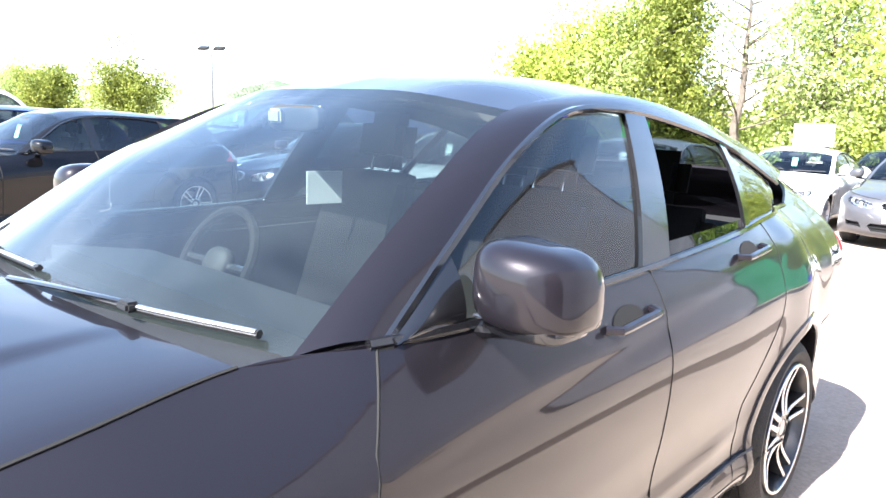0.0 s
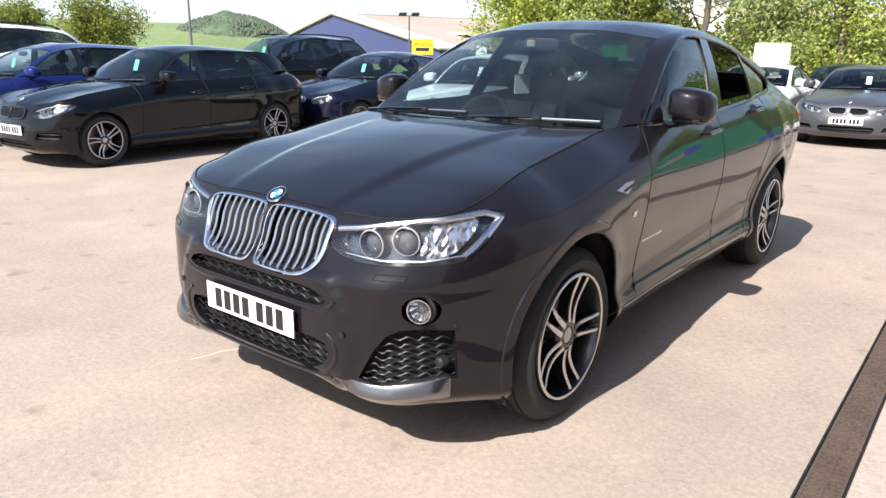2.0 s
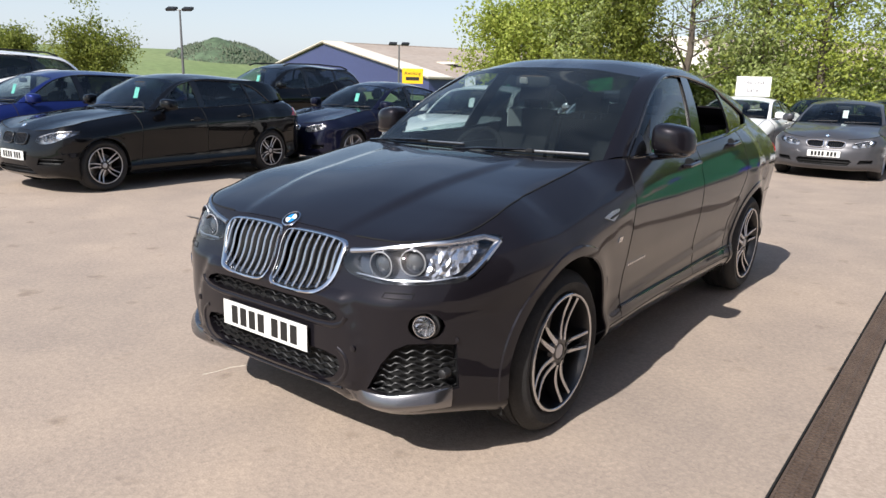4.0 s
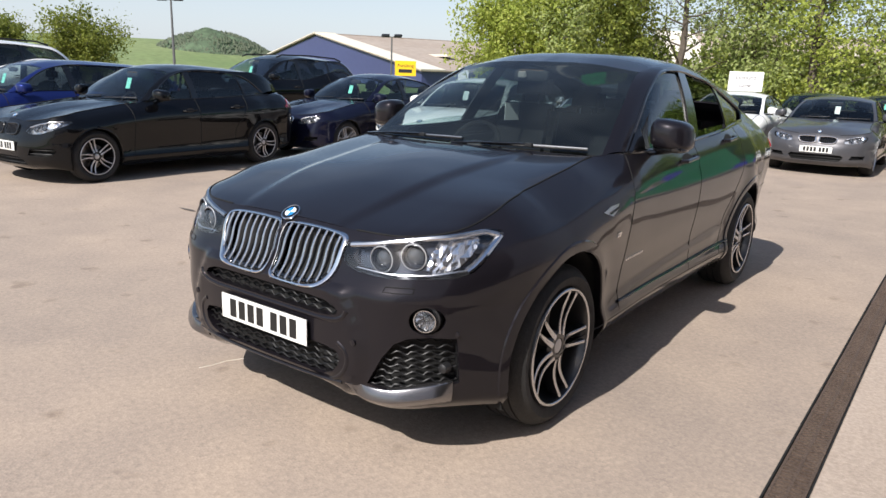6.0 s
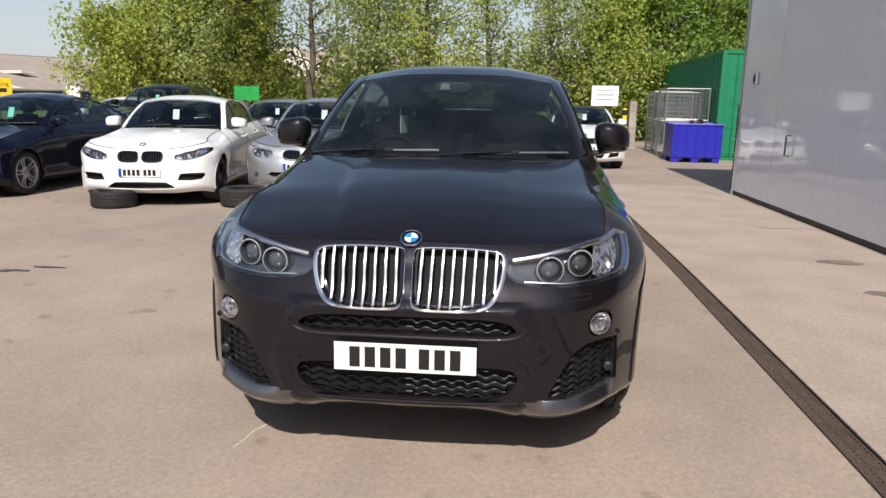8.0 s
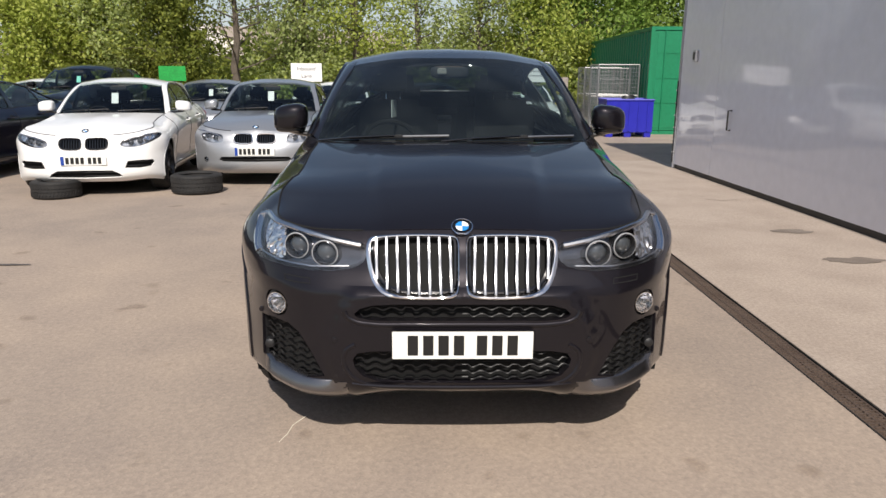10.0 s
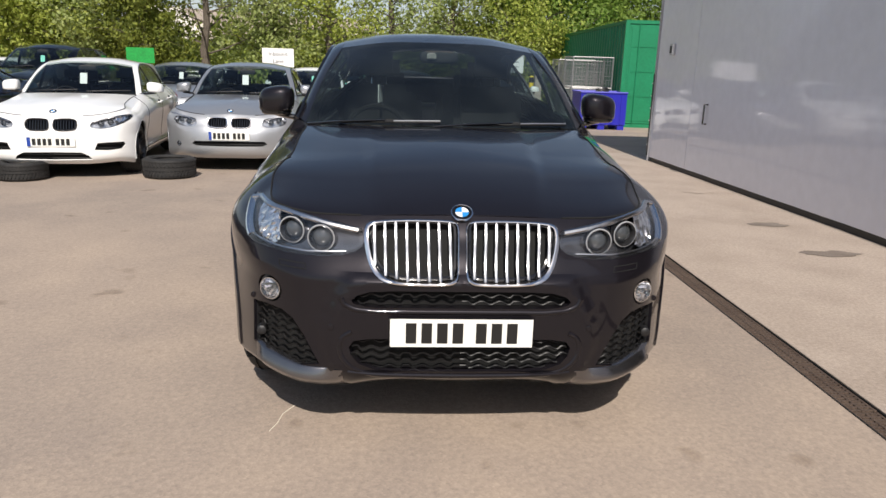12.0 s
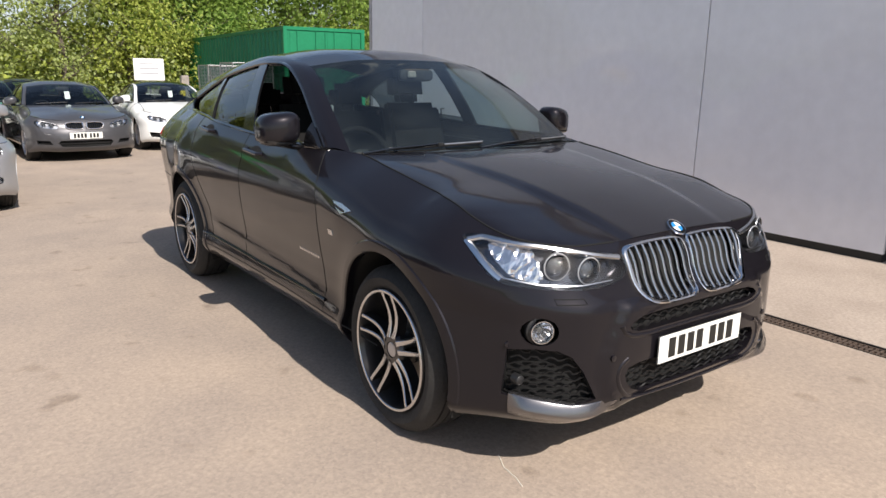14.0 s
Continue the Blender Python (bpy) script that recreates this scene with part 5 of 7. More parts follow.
def build_drain():
    d = thing("drain_channel", "rusty slotted iron drain channel set in the tarmac", "drain")
    x0, x1 = DRAIN_X - DRAIN_W / 2, DRAIN_X + DRAIN_W / 2
    for ya, yb in ((-14, 2.9), (2.9, 12.6)):
        for nm, q in (("channel_floor", (x0, x1, -0.10, -0.09)), ("channel_side", (x0 - 0.004, x0 + 0.004, -0.10, 0.003)), ("channel_side", (x1 - 0.004, x1 + 0.004, -0.10, 0.003))):
            bm = box(q[0], q[1], ya, yb, q[2], q[3])
            for v in bm.verts:
                v.co.z += gz(v.co.y)
            part(nm, bm, M_VOID, d, smooth=False)
    bm = bmesh.new()
    w = DRAIN_W - 0.014
    add_box(bm, -w / 2, -w / 2 + 0.012, 0.004, 0.496, -0.03, 0.0)
    add_box(bm, w / 2 - 0.012, w / 2, 0.004, 0.496, -0.03, 0.0)
    for k in range(17):
        y = 0.008 + k * 0.0295
        add_box(bm, -w / 2, w / 2, y, y + 0.014, -0.02, -0.001)
    add_box(bm, -0.006, 0.006, 0.004, 0.496, -0.03, 0.0)
    me = finish(bm, "grate", M_RUST, False)
    rng = random.Random(8)
    for k in range(53):
        g = new("grate", me)
        g.parent = d
        g.matrix_local = pose(DRAIN_X, -14 + k * 0.5, gz(-14 + k * 0.5) + rng.uniform(-0.003, 0.001), rng.uniform(-0.3, 0.3) - (0.716 if k > 33 else 0), rng.uniform(-0.4, 0.4), 0)
    return d


def build_building():
    """The grey building with its large sliding doors."""
    h = 4.6
    b = thing("building", "large grey steel building with tall sliding doors", "building", kind="structure")
    # the walls, open where a door stands slid back over a dark hall
    part("wall", box(WALL_X + 0.12, 20, 0.13, WALL_END - 0.05, -0.25, h), M_CLAD, b, smooth=False)
    part("wall", box(WALL_X + 0.12, 20, -16, -3.1, -0.25, h), M_CLAD, b, smooth=False)
    part("wall", box(19.8, 20, -3.1, 0.13, -0.25, h), M_CLAD, b, smooth=False)
    part("lintel", box(WALL_X + 0.02, 20, -3.1, 0.13, 3.9, h), M_CLAD, b, smooth=False)
    part("plinth", box(WALL_X + 0.015, WALL_X + 0.12, 0.14, WALL_END - 0.06, -0.2, 0.09, 0.008), M_BLACKPAINT, b)
    part("plinth", box(WALL_X + 0.015, WALL_X + 0.12, -16, -3.11, -0.2, 0.09, 0.008), M_BLACKPAINT, b)
    ys = [WALL_END - 0.06, 6.95, 2.0, 0.13, -3.1, -6.2, -9.3, -12.4, -16]
    rng = random.Random(2)
    for i in range(len(ys) - 1):
        a, c = ys[i + 1] + 0.006, ys[i] - 0.006
        if i == 3:
            continue
        bm = bmesh.new()
        nz, ny = 14, 10
        rows = []
        for j in range(ny + 1):
            y = a + (c - a) * j / ny
            rows.append([Vector((0.004 * math.sin(2.2 * y + 1.1 * k * h / nz) * (0 < k < nz) + 0.003 * math.sin(5.1 * y + k), y, (0.075 + gz(y)) * (1 - k / nz) + (h - 0.005) * k / nz)) for k in range(nz + 1)])
        bm = thicken(grid_mesh(rows), 0.04)
        p = part("door_panel", bm, M_WALL, b, "glossy grey steel door panel", sharp=20)
        p.matrix_local = pose(WALL_X, 0, 0, 0, 0, 0)
    part("corner_trim", box(WALL_X - 0.02, WALL_X + 0.12, WALL_END - 0.055, WALL_END - 0.005, -0.15, h, 0.006), M_WALLTRIM, b)
    part("corner_strip", box(WALL_X - 0.034, WALL_X - 0.02, WALL_END - 0.045, WALL_END - 0.012, 0.02, 1.35, 0.004), M_BLACKPAINT, b)
    for k in range(6):
        part("bolt", lathe([(-0.01, 0.012), (0.006, 0.012), (0.008, 0.006)], 10, "X"), M_GALV, b).matrix_local = pose(WALL_X - 0.037, WALL_END - 0.028, 0.2 + k * 0.2)
    bx = part("switch_box", box(WALL_X - 0.05, WALL_X, 7.78, 7.90, 1.64, 1.81, 0.006), M_WALLTRIM, b)
    part("switch", box(WALL_X - 0.058, WALL_X - 0.05, 7.80, 7.88, 1.67, 1.78, 0.003), M_BLACKPAINT, bx)
    hd = part("pull_handle", tube([(WALL_X, 6.38, 0.72), (WALL_X - 0.05, 6.38, 0.72), (WALL_X - 0.05, 6.38, 0.98), (WALL_X, 6.38, 0.98)], 0.012), M_BLACKPAINT, b)
    part("roof", box(WALL_X - 0.10, 20.1, -16.1, WALL_END + 0.10, h, h + 0.12, 0.02), M_CLAD, b)
    return b


ground = build_ground()
drain = build_drain()
building = build_building()


# ---- hills and far buildings ----
def hill(name, label, cx, cy, rx, ry, h, mat, seed, rough=0.1, n=48):
    rng_o = seed * 13.7
    rows = []
    for i in range(n + 1):
        t = 2 * math.pi * i / n
        row = []
        for j in range(13):
            r = 1 - j / 12
            z = h * (1 - r * r) ** 1.15 + rough * h * (1 - r) * noise.noise(Vector((math.cos(t) * 3 * r + rng_o, math.sin(t) * 3 * r, 1.0)))
            row.append(Vector((cx + rx * r * math.cos(t), cy + ry * r * math.sin(t), z - 0.5)))
        rows.append(row)
    bm = grid_mesh(rows)
    bmesh.ops.remove_doubles(bm, verts=bm.verts, dist=1e-3)
    bmesh.ops.recalc_face_normals(bm, faces=bm.faces)
    ob = part(name, bm, mat, None)
    return tagged(ob, label, "hill", kind="structure")


def polar(bearing, dist):
    """A place by its bearing from the yard, clockwise from +y."""
    return dist * math.sin(radians(bearing)), dist * math.cos(radians(bearing))


hill("backdrop_hill", "low hill with green fields", *polar(-62, 420), 170, 140, 13, M_FIELD, 3)
hill("backdrop_wood_hill", "rounded hill covered with dark conifer wood", *polar(-54.5, 330), 34, 34, 14.5, M_WOOD, 5, 0.25)
hill("backdrop_ridge", "far hazy ridge", *polar(-25, 900), 700, 160, 24, M_MOOR, 7)
hill("backdrop_ridge", "far hazy ridge", *polar(60, 900), 600, 260, 26, M_MOOR, 9)
hill("backdrop_ridge", "far low green ridge", *polar(180, 900), 900, 200, 22, M_FIELD, 11)
hill("backdrop_ridge", "far low green ridge", *polar(-110, 800), 500, 300, 20, M_FIELD, 12)


def far_wood():
    """Crowns over the wooded hill, too many to count."""
    rng = random.Random(21)
    cx, cy = polar(-54.5, 330)
    bm = bmesh.new()
    for k in range(2000):
        a, r = rng.uniform(0, 6.28), math.sqrt(rng.random()) * 0.96
        x, y = cx + 34 * r * math.cos(a), cy + 34 * r * math.sin(a)
        z = 14.5 * (1 - r * r) ** 1.15 - 0.6
        hh, rr = rng.uniform(0.8, 1.4), rng.uniform(0.45, 0.75)
        top = bm.verts.new((x, y, z + hh))
        ring = [bm.verts.new((x + rr * math.cos(t) * rng.uniform(0.8, 1.2), y + rr * math.sin(t), z)) for t in np.linspace(0, 6.28, 6)[:-1]]
        for i in range(5):
            bm.faces.new((ring[i], ring[(i + 1) % 5], top))
    tagged(part("conifer_wood", bm, M_LEAF_CONIFER, None, smooth=False), "dark conifers crowding a rounded hill", "wood", kind="stuff")


far_wood()


def gabled_shed(name, label, m, half, depth, eave, ridge, wall_mat, roof_mat):
    s = thing(name, label, "shed", m)
    bm = bmesh.new()
    pts = [(-half, 0), (half, 0), (half, eave), (0, ridge), (-half, eave)]
    a = [bm.verts.new((x, 0, z)) for x, z in pts]
    c = [bm.verts.new((x, depth, z)) for x, z in pts]
    bm.faces.new(a)
    bm.faces.new(c[::-1])
    for i in (0, 1, 4):
        j = (i + 1) % 5
        bm.faces.new((a[i], c[i], c[j], a[j]))
    bmesh.ops.recalc_face_normals(bm, faces=bm.faces)
    part("wall", bm, wall_mat, s, smooth=False)
    for sgn in (1, -1):
        rows = [[Vector((sgn * (half + 0.4) * t, y, ridge + 0.15 - (ridge - eave) * t * (half + 0.4) / half)) for t in (0, 0.5, 1)] for y in (-0.3, depth + 0.3)]
        bm = thicken(grid_mesh(rows), 0.12)
        part("roof", bm, roof_mat, s, smooth=False)
        rows = [[Vector((sgn * (half + 0.4) * t, y, ridge + 0.25 - (ridge - eave) * t * (half + 0.4) / half)) for t in (0, 1)] for y in (-0.35, 2.4)]
        part("verge", thicken(grid_mesh(rows), 0.1), M_FLASH, s, smooth=False)
    for k in range(6):
        bm = box(half * 0.55, half * 0.72, depth * (0.12 + 0.14 * k), depth * (0.12 + 0.14 * k) + 1.4, eave + (ridge - eave) * 0.36 + 0.2, eave + (ridge - eave) * 0.36 + 0.45)
        part("rooflight", bm, M_FLASH, s, smooth=False)
    return s


gabled_shed("industrial_shed", "blue gabled industrial shed with a tan roof", Matrix.Translation((*polar(-46.9, 86), -0.2)) @ pose(0, 0, 0, 0, 0, -20), 24.0, 60, 1.5, 5.2, M_SHEDBLUE, M_SHEDROOF)
gabled_shed("stone_shed", "grey stone shed behind the trees", Matrix.Translation((*polar(-19.5, 56), -0.3)) @ pose(0, 0, 0, 0, 0, -55), 5.4, 18, 2.7, 4.9, M_STONE, M_SHEDROOF)

# ---- yard things ----
def lamp_post(name, label, x, y, h, heads):
    p = thing(name, label, "lamp post", pose(x, y, gz(y)))
    part("pole", tube([(0, 0, 0), (0, 0, h * 0.5), (0, 0, h)], [0.09, 0.07, 0.05], n=10), M_POLE, p)
    part("base_plate", box(-0.16, 0.16, -0.16, 0.16, 0, 0.02, 0.004), M_POLE, p)
    part("cross_arm", tube([(-0.42, -0.25, h), (0.42, 0.25, h)], 0.03), M_POLE, p)
    for k in heads:
        bm = bmesh.new()
        add_box(bm, -0.28, 0.28, -0.20, 0.20, -0.07, 0.07, 0.02, pose(k * 0.40, k * 0.24, h + 0.06, 22, 0, 30))
        part("lamp_head", bm, M_BLACKPAINT, p)
        part("lamp_arm", tube([(k * 0.38, k * 0.23, h), (k * 0.40, k * 0.24, h + 0.05)], 0.02), M_POLE, p)
    return p


lamp_post("lamp_post", "tall galvanised lamp post with twin floodlights", -34.5, 21.2, 4.92, (-1, 1))
lamp_post("lamp_post", "galvanised lamp post with twin floodlights beyond the cars", -33.5, 38.5, 4.0, (-1, 1))
lamp_post("lamp_post", "galvanised lamp post with twin floodlights among the trees", -9.1, 36.0, 8.0, (-1, 1))


def board_sign(name, label, x, y, z0, z1, w, turn, mat, lines, ink=M_BLACKPAINT, pole=M_POLE):
    s = thing(name, label, "sign", pose(x, y, 0, 0, 0, turn))
    part("post", tube([(0, 0.03, gz(y)), (0, 0.03, z1 - 0.05)], 0.03), pole, s)
    bd = part("board", box(-w / 2, w / 2, -0.008, 0.008, z0, z1, 0.004), mat, s)
    for text, dz, size in lines:
        if text:
            words("lettering", text, size, ink, bd, pose(0, -0.010, (z0 + z1) / 2 + dz, 90))
        else:
            part("lettering", box(-w * 0.32, w * 0.32, -0.011, -0.009, (z0 + z1) / 2 + dz - size / 2, (z0 + z1) / 2 + dz + size / 2), ink, bd, smooth=False)
    return s


board_sign("lane_sign", "white board sign reading Inbound Lane on a post", -4.76, 24.4, 1.10, 1.77, 1.14, 6, M_SIGNWHITE, (("Inbound", 0.13, 0.21), ("Lane", -0.13, 0.21)))
board_sign("waiting_sign", "bright yellow board sign with black lettering", -19.7, 23.6, 1.14, 1.82, 0.98, 34, M_SIGNYELLOW, (("Awaiting", 0.12, 0.22), ("", -0.12, 0.16)))
board_sign("notice_sign", "white notice board with grey pictograms on a dark post", 3.50, 21.5, 1.16, 1.82, 0.88, -8, M_SIGNWHITE, (("", 0.17, 0.04), ("", 0.03, 0.05), ("", -0.12, 0.05)), M_WALLTRIM, M_BLACKPAINT)
board_sign("plain_sign", "small plain white board sign half hidden behind the cars", -18.1, 26.0, 0.98, 1.57, 0.52, 20, M_SIGNWHITE, ())
bn = board_sign("green_banner", "bright green leafy banner on a post behind the cars", -7.55, 18.0, 1.18, 1.60, 0.74, 10, M_SIGNGREEN, ())


def bollard(x, y):
    b = thing("bollard", "black and yellow striped steel bollard", "bollard", pose(x, y, gz(y)))
    for k in range(8):
        part("band", lathe([(k * 0.16, 0.075), (k * 0.16 + 0.158, 0.075)], 20, "Z"), M_BLACKPAINT if k % 2 else M_YELLOW, b)
    part("cap", lathe([(1.28, 0.075), (1.31, 0.06), (1.325, 0.02)], 20, "Z"), M_YELLOW, b)


bollard(3.85, 19.3)
part_post = thing("gate_post", "weathered timber gate post", "post", pose(4.3, 20.6, gz(20.6)))
part("shaft", box(-0.11, 0.11, -0.11, 0.11, 0, 1.55, 0.015), M_STONE, part_post)


def container(m):
    c = thing("shipping_container", "green corrugated steel shipping container", "container", m)
    L, W, H = 12.19, 2.44, 2.90
    for x0, x1 in ((0, 0.12), (W - 0.12, W)):
        for y0, y1 in ((0, 0.12), (L - 0.12, L)):
            part("corner_post", box(x0, x1, y0, y1, 0, H, 0.01), M_GREEN, c)
    for z0, z1 in ((0.0, 0.14), (H - 0.10, H)):
        for x0, x1 in ((0.0, 0.08), (W - 0.08, W)):
            part("side_rail", box(x0, x1, 0.1, L - 0.1, z0, z1, 0.01), M_GREEN, c)
        for y0, y1 in ((0, 0.08), (L - 0.08, L)):
            part("end_rail", box(0.1, W - 0.1, y0, y1, z0, z1, 0.01), M_GREEN, c)

    def corrug(n, length):
        pts = []
        for k in range(n):
            a = length * k / n
            st = length / n
            pts += [(a, 0.0), (a + st * 0.3, 0.0), (a + st * 0.45, 0.055), (a + st * 0.85, 0.055)]
        return pts + [(length, 0.0)]

    for x, sg in ((0.02, 1), (W - 0.02, -1)):
        rows = [[Vector((x + sg * dd, 0.1 + a, z)) for z in (0.13, H - 0.09)] for a, dd in corrug(34, L - 0.2)]
        part("side_panel", thicken(grid_mesh(rows, sg > 0), 0.004), M_GREEN, c, smooth=False)
    rows = [[Vector((0.1 + a, L - 0.02 - dd, z)) for z in (0.13, H - 0.09)] for a, dd in corrug(8, W - 0.2)]
    part("end_panel", thicken(grid_mesh(rows), 0.004), M_GREEN, c, smooth=False)
    part("roof_panel", box(0.05, W - 0.05, 0.05, L - 0.05, H - 0.05, H - 0.03), M_GREEN, c, smooth=False)
    part("floor_panel", box(0.05, W - 0.05, 0.05, L - 0.05, 0.10, 0.14), M_GREEN, c, smooth=False)
    for k in range(2):
        x0 = 0.12 + k * (W - 0.24) / 2
        x1 = x0 + (W - 0.24) / 2 - 0.01
        dr = part("door", box(x0, x1, 0.02, 0.06, 0.15, H - 0.11, 0.006), M_GREEN, c)
        for q in range(4):
            z = 0.22 + q * 0.66
            part("door_rib", box(x0 + 0.06, x1 - 0.06, 0.008, 0.022, z, z + 0.56, 0.012), M_GREEN, dr)
        for q in (0.25, 0.75):
            xx = x0 + (x1 - x0) * q
            rod = part("lock_rod", tube([(xx, -0.01, 0.12), (xx, -0.01, H - 0.08)], 0.017), M_GREEN, dr)
    return c


container(pose(5.83, 16.5, -0.21, 0, 0, -3.5))


def cage(x, y, turn, w=1.15, d=0.95, z0=0.0, h=1.75):
    c = thing("wire_cage", "galvanised wire mesh stillage cage", "cage", pose(x, y, z0 + gz(y), 0, 0, turn), group="wire cages")
    for px in (0, w):
        for py in (0, d):
            part("post", tube([(px, py, 0), (px, py, h)], 0.022, n=6), M_GALV, c)
    for z in (0.12, h * 0.55, h):
        for a, b in (((0, 0), (w, 0)), ((w, 0), (w, d)), ((w, d), (0, d)), ((0, d), (0, 0))):
            part("rail", tube([(*a, z), (*b, z)], 0.016, n=6), M_GALV, c)
    for a, b, n in (((0, 0), (w, 0), 13), ((0, d), (w, d), 13), ((0, 0), (0, d), 11), ((w, 0), (w, d), 11)):
        bm = bmesh.new()
        for k in range(1, n):
            t = k / n
            p = (a[0] + (b[0] - a[0]) * t, a[1] + (b[1] - a[1]) * t)
            add_tube(bm, [(*p, 0.12), (*p, h)], 0.0045, False, 4)
        for k in range(1, 17):
            z = 0.12 + (h - 0.12) * k / 17
            add_tube(bm, [(*a, z), (*b, z)], 0.0045, False, 4)
        tagged(part("wire_panel", bm, M_GALV, c, smooth=False), kind="stuff")
    part("deck", box(0, w, 0, d, 0.10, 0.12), M_GALV, c, smooth=False)
    return c


cage(4.63, 17.2, 1, 1.15, 0.95, 0.0, 1.88)
cage(4.72, 18.5, -2, 1.15, 0.95, 0.0, 1.80)
cage(4.8, 19.8, 0, 1.15, 0.95, 0.0, 1.85)


def blue_bin(x, y, turn):
    b = thing("pallet_box", "deep blue plastic pallet box with ribs", "box", pose(x, y, gz(y + 0.5), 0, 0, turn))
    w, d, h = 1.22, 0.95, 0.96
    t = 0.04
    for nm, q in (("front_panel", (0, w, 0, t)), ("back_panel", (0, w, d - t, d)), ("side_panel", (0, t, t, d - t)), ("side_panel", (w - t, w, t, d - t))):
        part(nm, box(q[0], q[1], q[2], q[3], 0.13, h, 0.008), M_BOXBLUE, b)
    part("floor_panel", box(t, w - t, t, d - t, 0.13, 0.17), M_BOXBLUE, b, smooth=False)
    part("rim", tube([(0, 0, h), (w, 0, h), (w, d, h), (0, d, h)], 0.03, True, 6), M_BOXBLUE, b)
    for k in range(5):
        part("rib", box(0.10 + k * 0.24, 0.145 + k * 0.24, -0.02, 0.0, 0.16, h - 0.04, 0.005), M_BOXBLUE, b)
    for xx in (0.02, 0.5, w - 0.2):
        for yy in (0.02, d - 0.2):
            part("foot", box(xx, xx + 0.18, yy, yy + 0.18, 0.0, 0.13, 0.01), M_BOXBLUE, b)
    part("contents", box(0.06, w - 0.06, 0.06, d - 0.06, 0.3, h - 0.02, 0.04), M_SIGNWHITE, b)


blue_bin(4.46, 15.35, 0)
hose = tagged(part("hose_coil", tube([(5.1 + 0.16 * math.cos(a), 15.7 + 0.1 * math.sin(a), 0.82 + 0.03 * math.sin(2 * a) + 0.004 * a) for a in np.linspace(0, 14, 60)], 0.018, n=6), M_PLASTIC, None), "black coiled hose lying in the blue box", "hose")


def loose_tyre(x, y, z, r, wdt, turn, label):
    prof = [(-wdt / 2 + 0.02, r * 0.66), (-wdt / 2, r * 0.72), (-wdt / 2 - 0.004, r * 0.86), (-wdt / 2 + 0.012, r * 0.965)]
    for k in range(4):
        a = -wdt / 2 + 0.04 + k * (wdt - 0.08) / 3
        prof += [(a - 0.006, r), (a - 0.005, r - 0.009), (a + 0.005, r - 0.009), (a + 0.006, r)]
    prof += [(wdt / 2 - 0.012, r * 0.965), (wdt / 2 + 0.004, r * 0.86), (wdt / 2, r * 0.72), (wdt / 2 - 0.02, r * 0.66), (wdt / 2 - 0.03, r * 0.70), (-wdt / 2 + 0.03, r * 0.70)]
    ob = part("loose_tyre", lathe(prof, 44, "Z", True), M_RUBBER, None)
    ob.matrix_world = pose(x, y, z + gz(y), -0.7, 0, turn)
    tagged(ob, label, "tyre", "loose tyres on the ground")
    bm = bmesh.new()
    for k in range(44):
        for sg in (-1, 1):
            a = 2 * math.pi * k / 44
            add_box(bm, r - 0.004, r + 0.003, -0.011, 0.011, -wdt * 0.17, wdt * 0.17, 0, Matrix.Rotation(a + 0.03 * sg, 4, "Z") @ pose(0, 0, sg * wdt * 0.24, sg * 28))
    part("tread_block", bm, M_RUBBER, ob, smooth=False)


loose_tyre(-4.63, 5.32, 0.107, 0.275, 0.205, 10, "worn black tyre lying flat before the white hatchback")
loose_tyre(-3.07, 5.73, 0.122, 0.31, 0.235, 0, "wide black tyre lying flat before the silver hatchback")

# ---- trees and hedge ----
def leaf_mesh(name, centres, per, spread, size, mat, rng):
    """Many small folded leaves about the given points."""
    np_rng = np.random.RandomState(rng.randint(0, 10**6))
    c = np.array(centres)
    n = len(c) * per
    p = np.repeat(c[:, :3], per, axis=0) + np_rng.normal(0, 1, (n, 3)) * np.repeat(c[:, 3:4], per, axis=0) * spread
    a = np_rng.normal(0, 1, (n, 3))
    a /= np.linalg.norm(a, axis=1)[:, None]
    b = np.cross(a, np_rng.normal(0, 1, (n, 3)))
    b /= np.linalg.norm(b, axis=1)[:, None]
    s = size * np_rng.uniform(0.6, 1.35, (n, 1))
    up = np.cross(a, b) * s * 0.18
    tip, tail, l, r = p + a * s, p - a * s, p + b * s * 0.62 + up, p - b * s * 0.62 + up
    verts = np.stack([tail, r, tip, l], axis=1).reshape(-1, 3)
    verts[:, 2] = np.maximum(verts[:, 2], -0.28)
    k = np.arange(n) * 4
    faces = np.concatenate([np.stack([k, k + 1, k + 2], 1), np.stack([k, k + 2, k + 3], 1)])
    me = bpy.data.meshes.new(name)
    me.from_pydata(verts.tolist(), [], faces.tolist())
    me.materials.append(mat)
    return new(name, me)


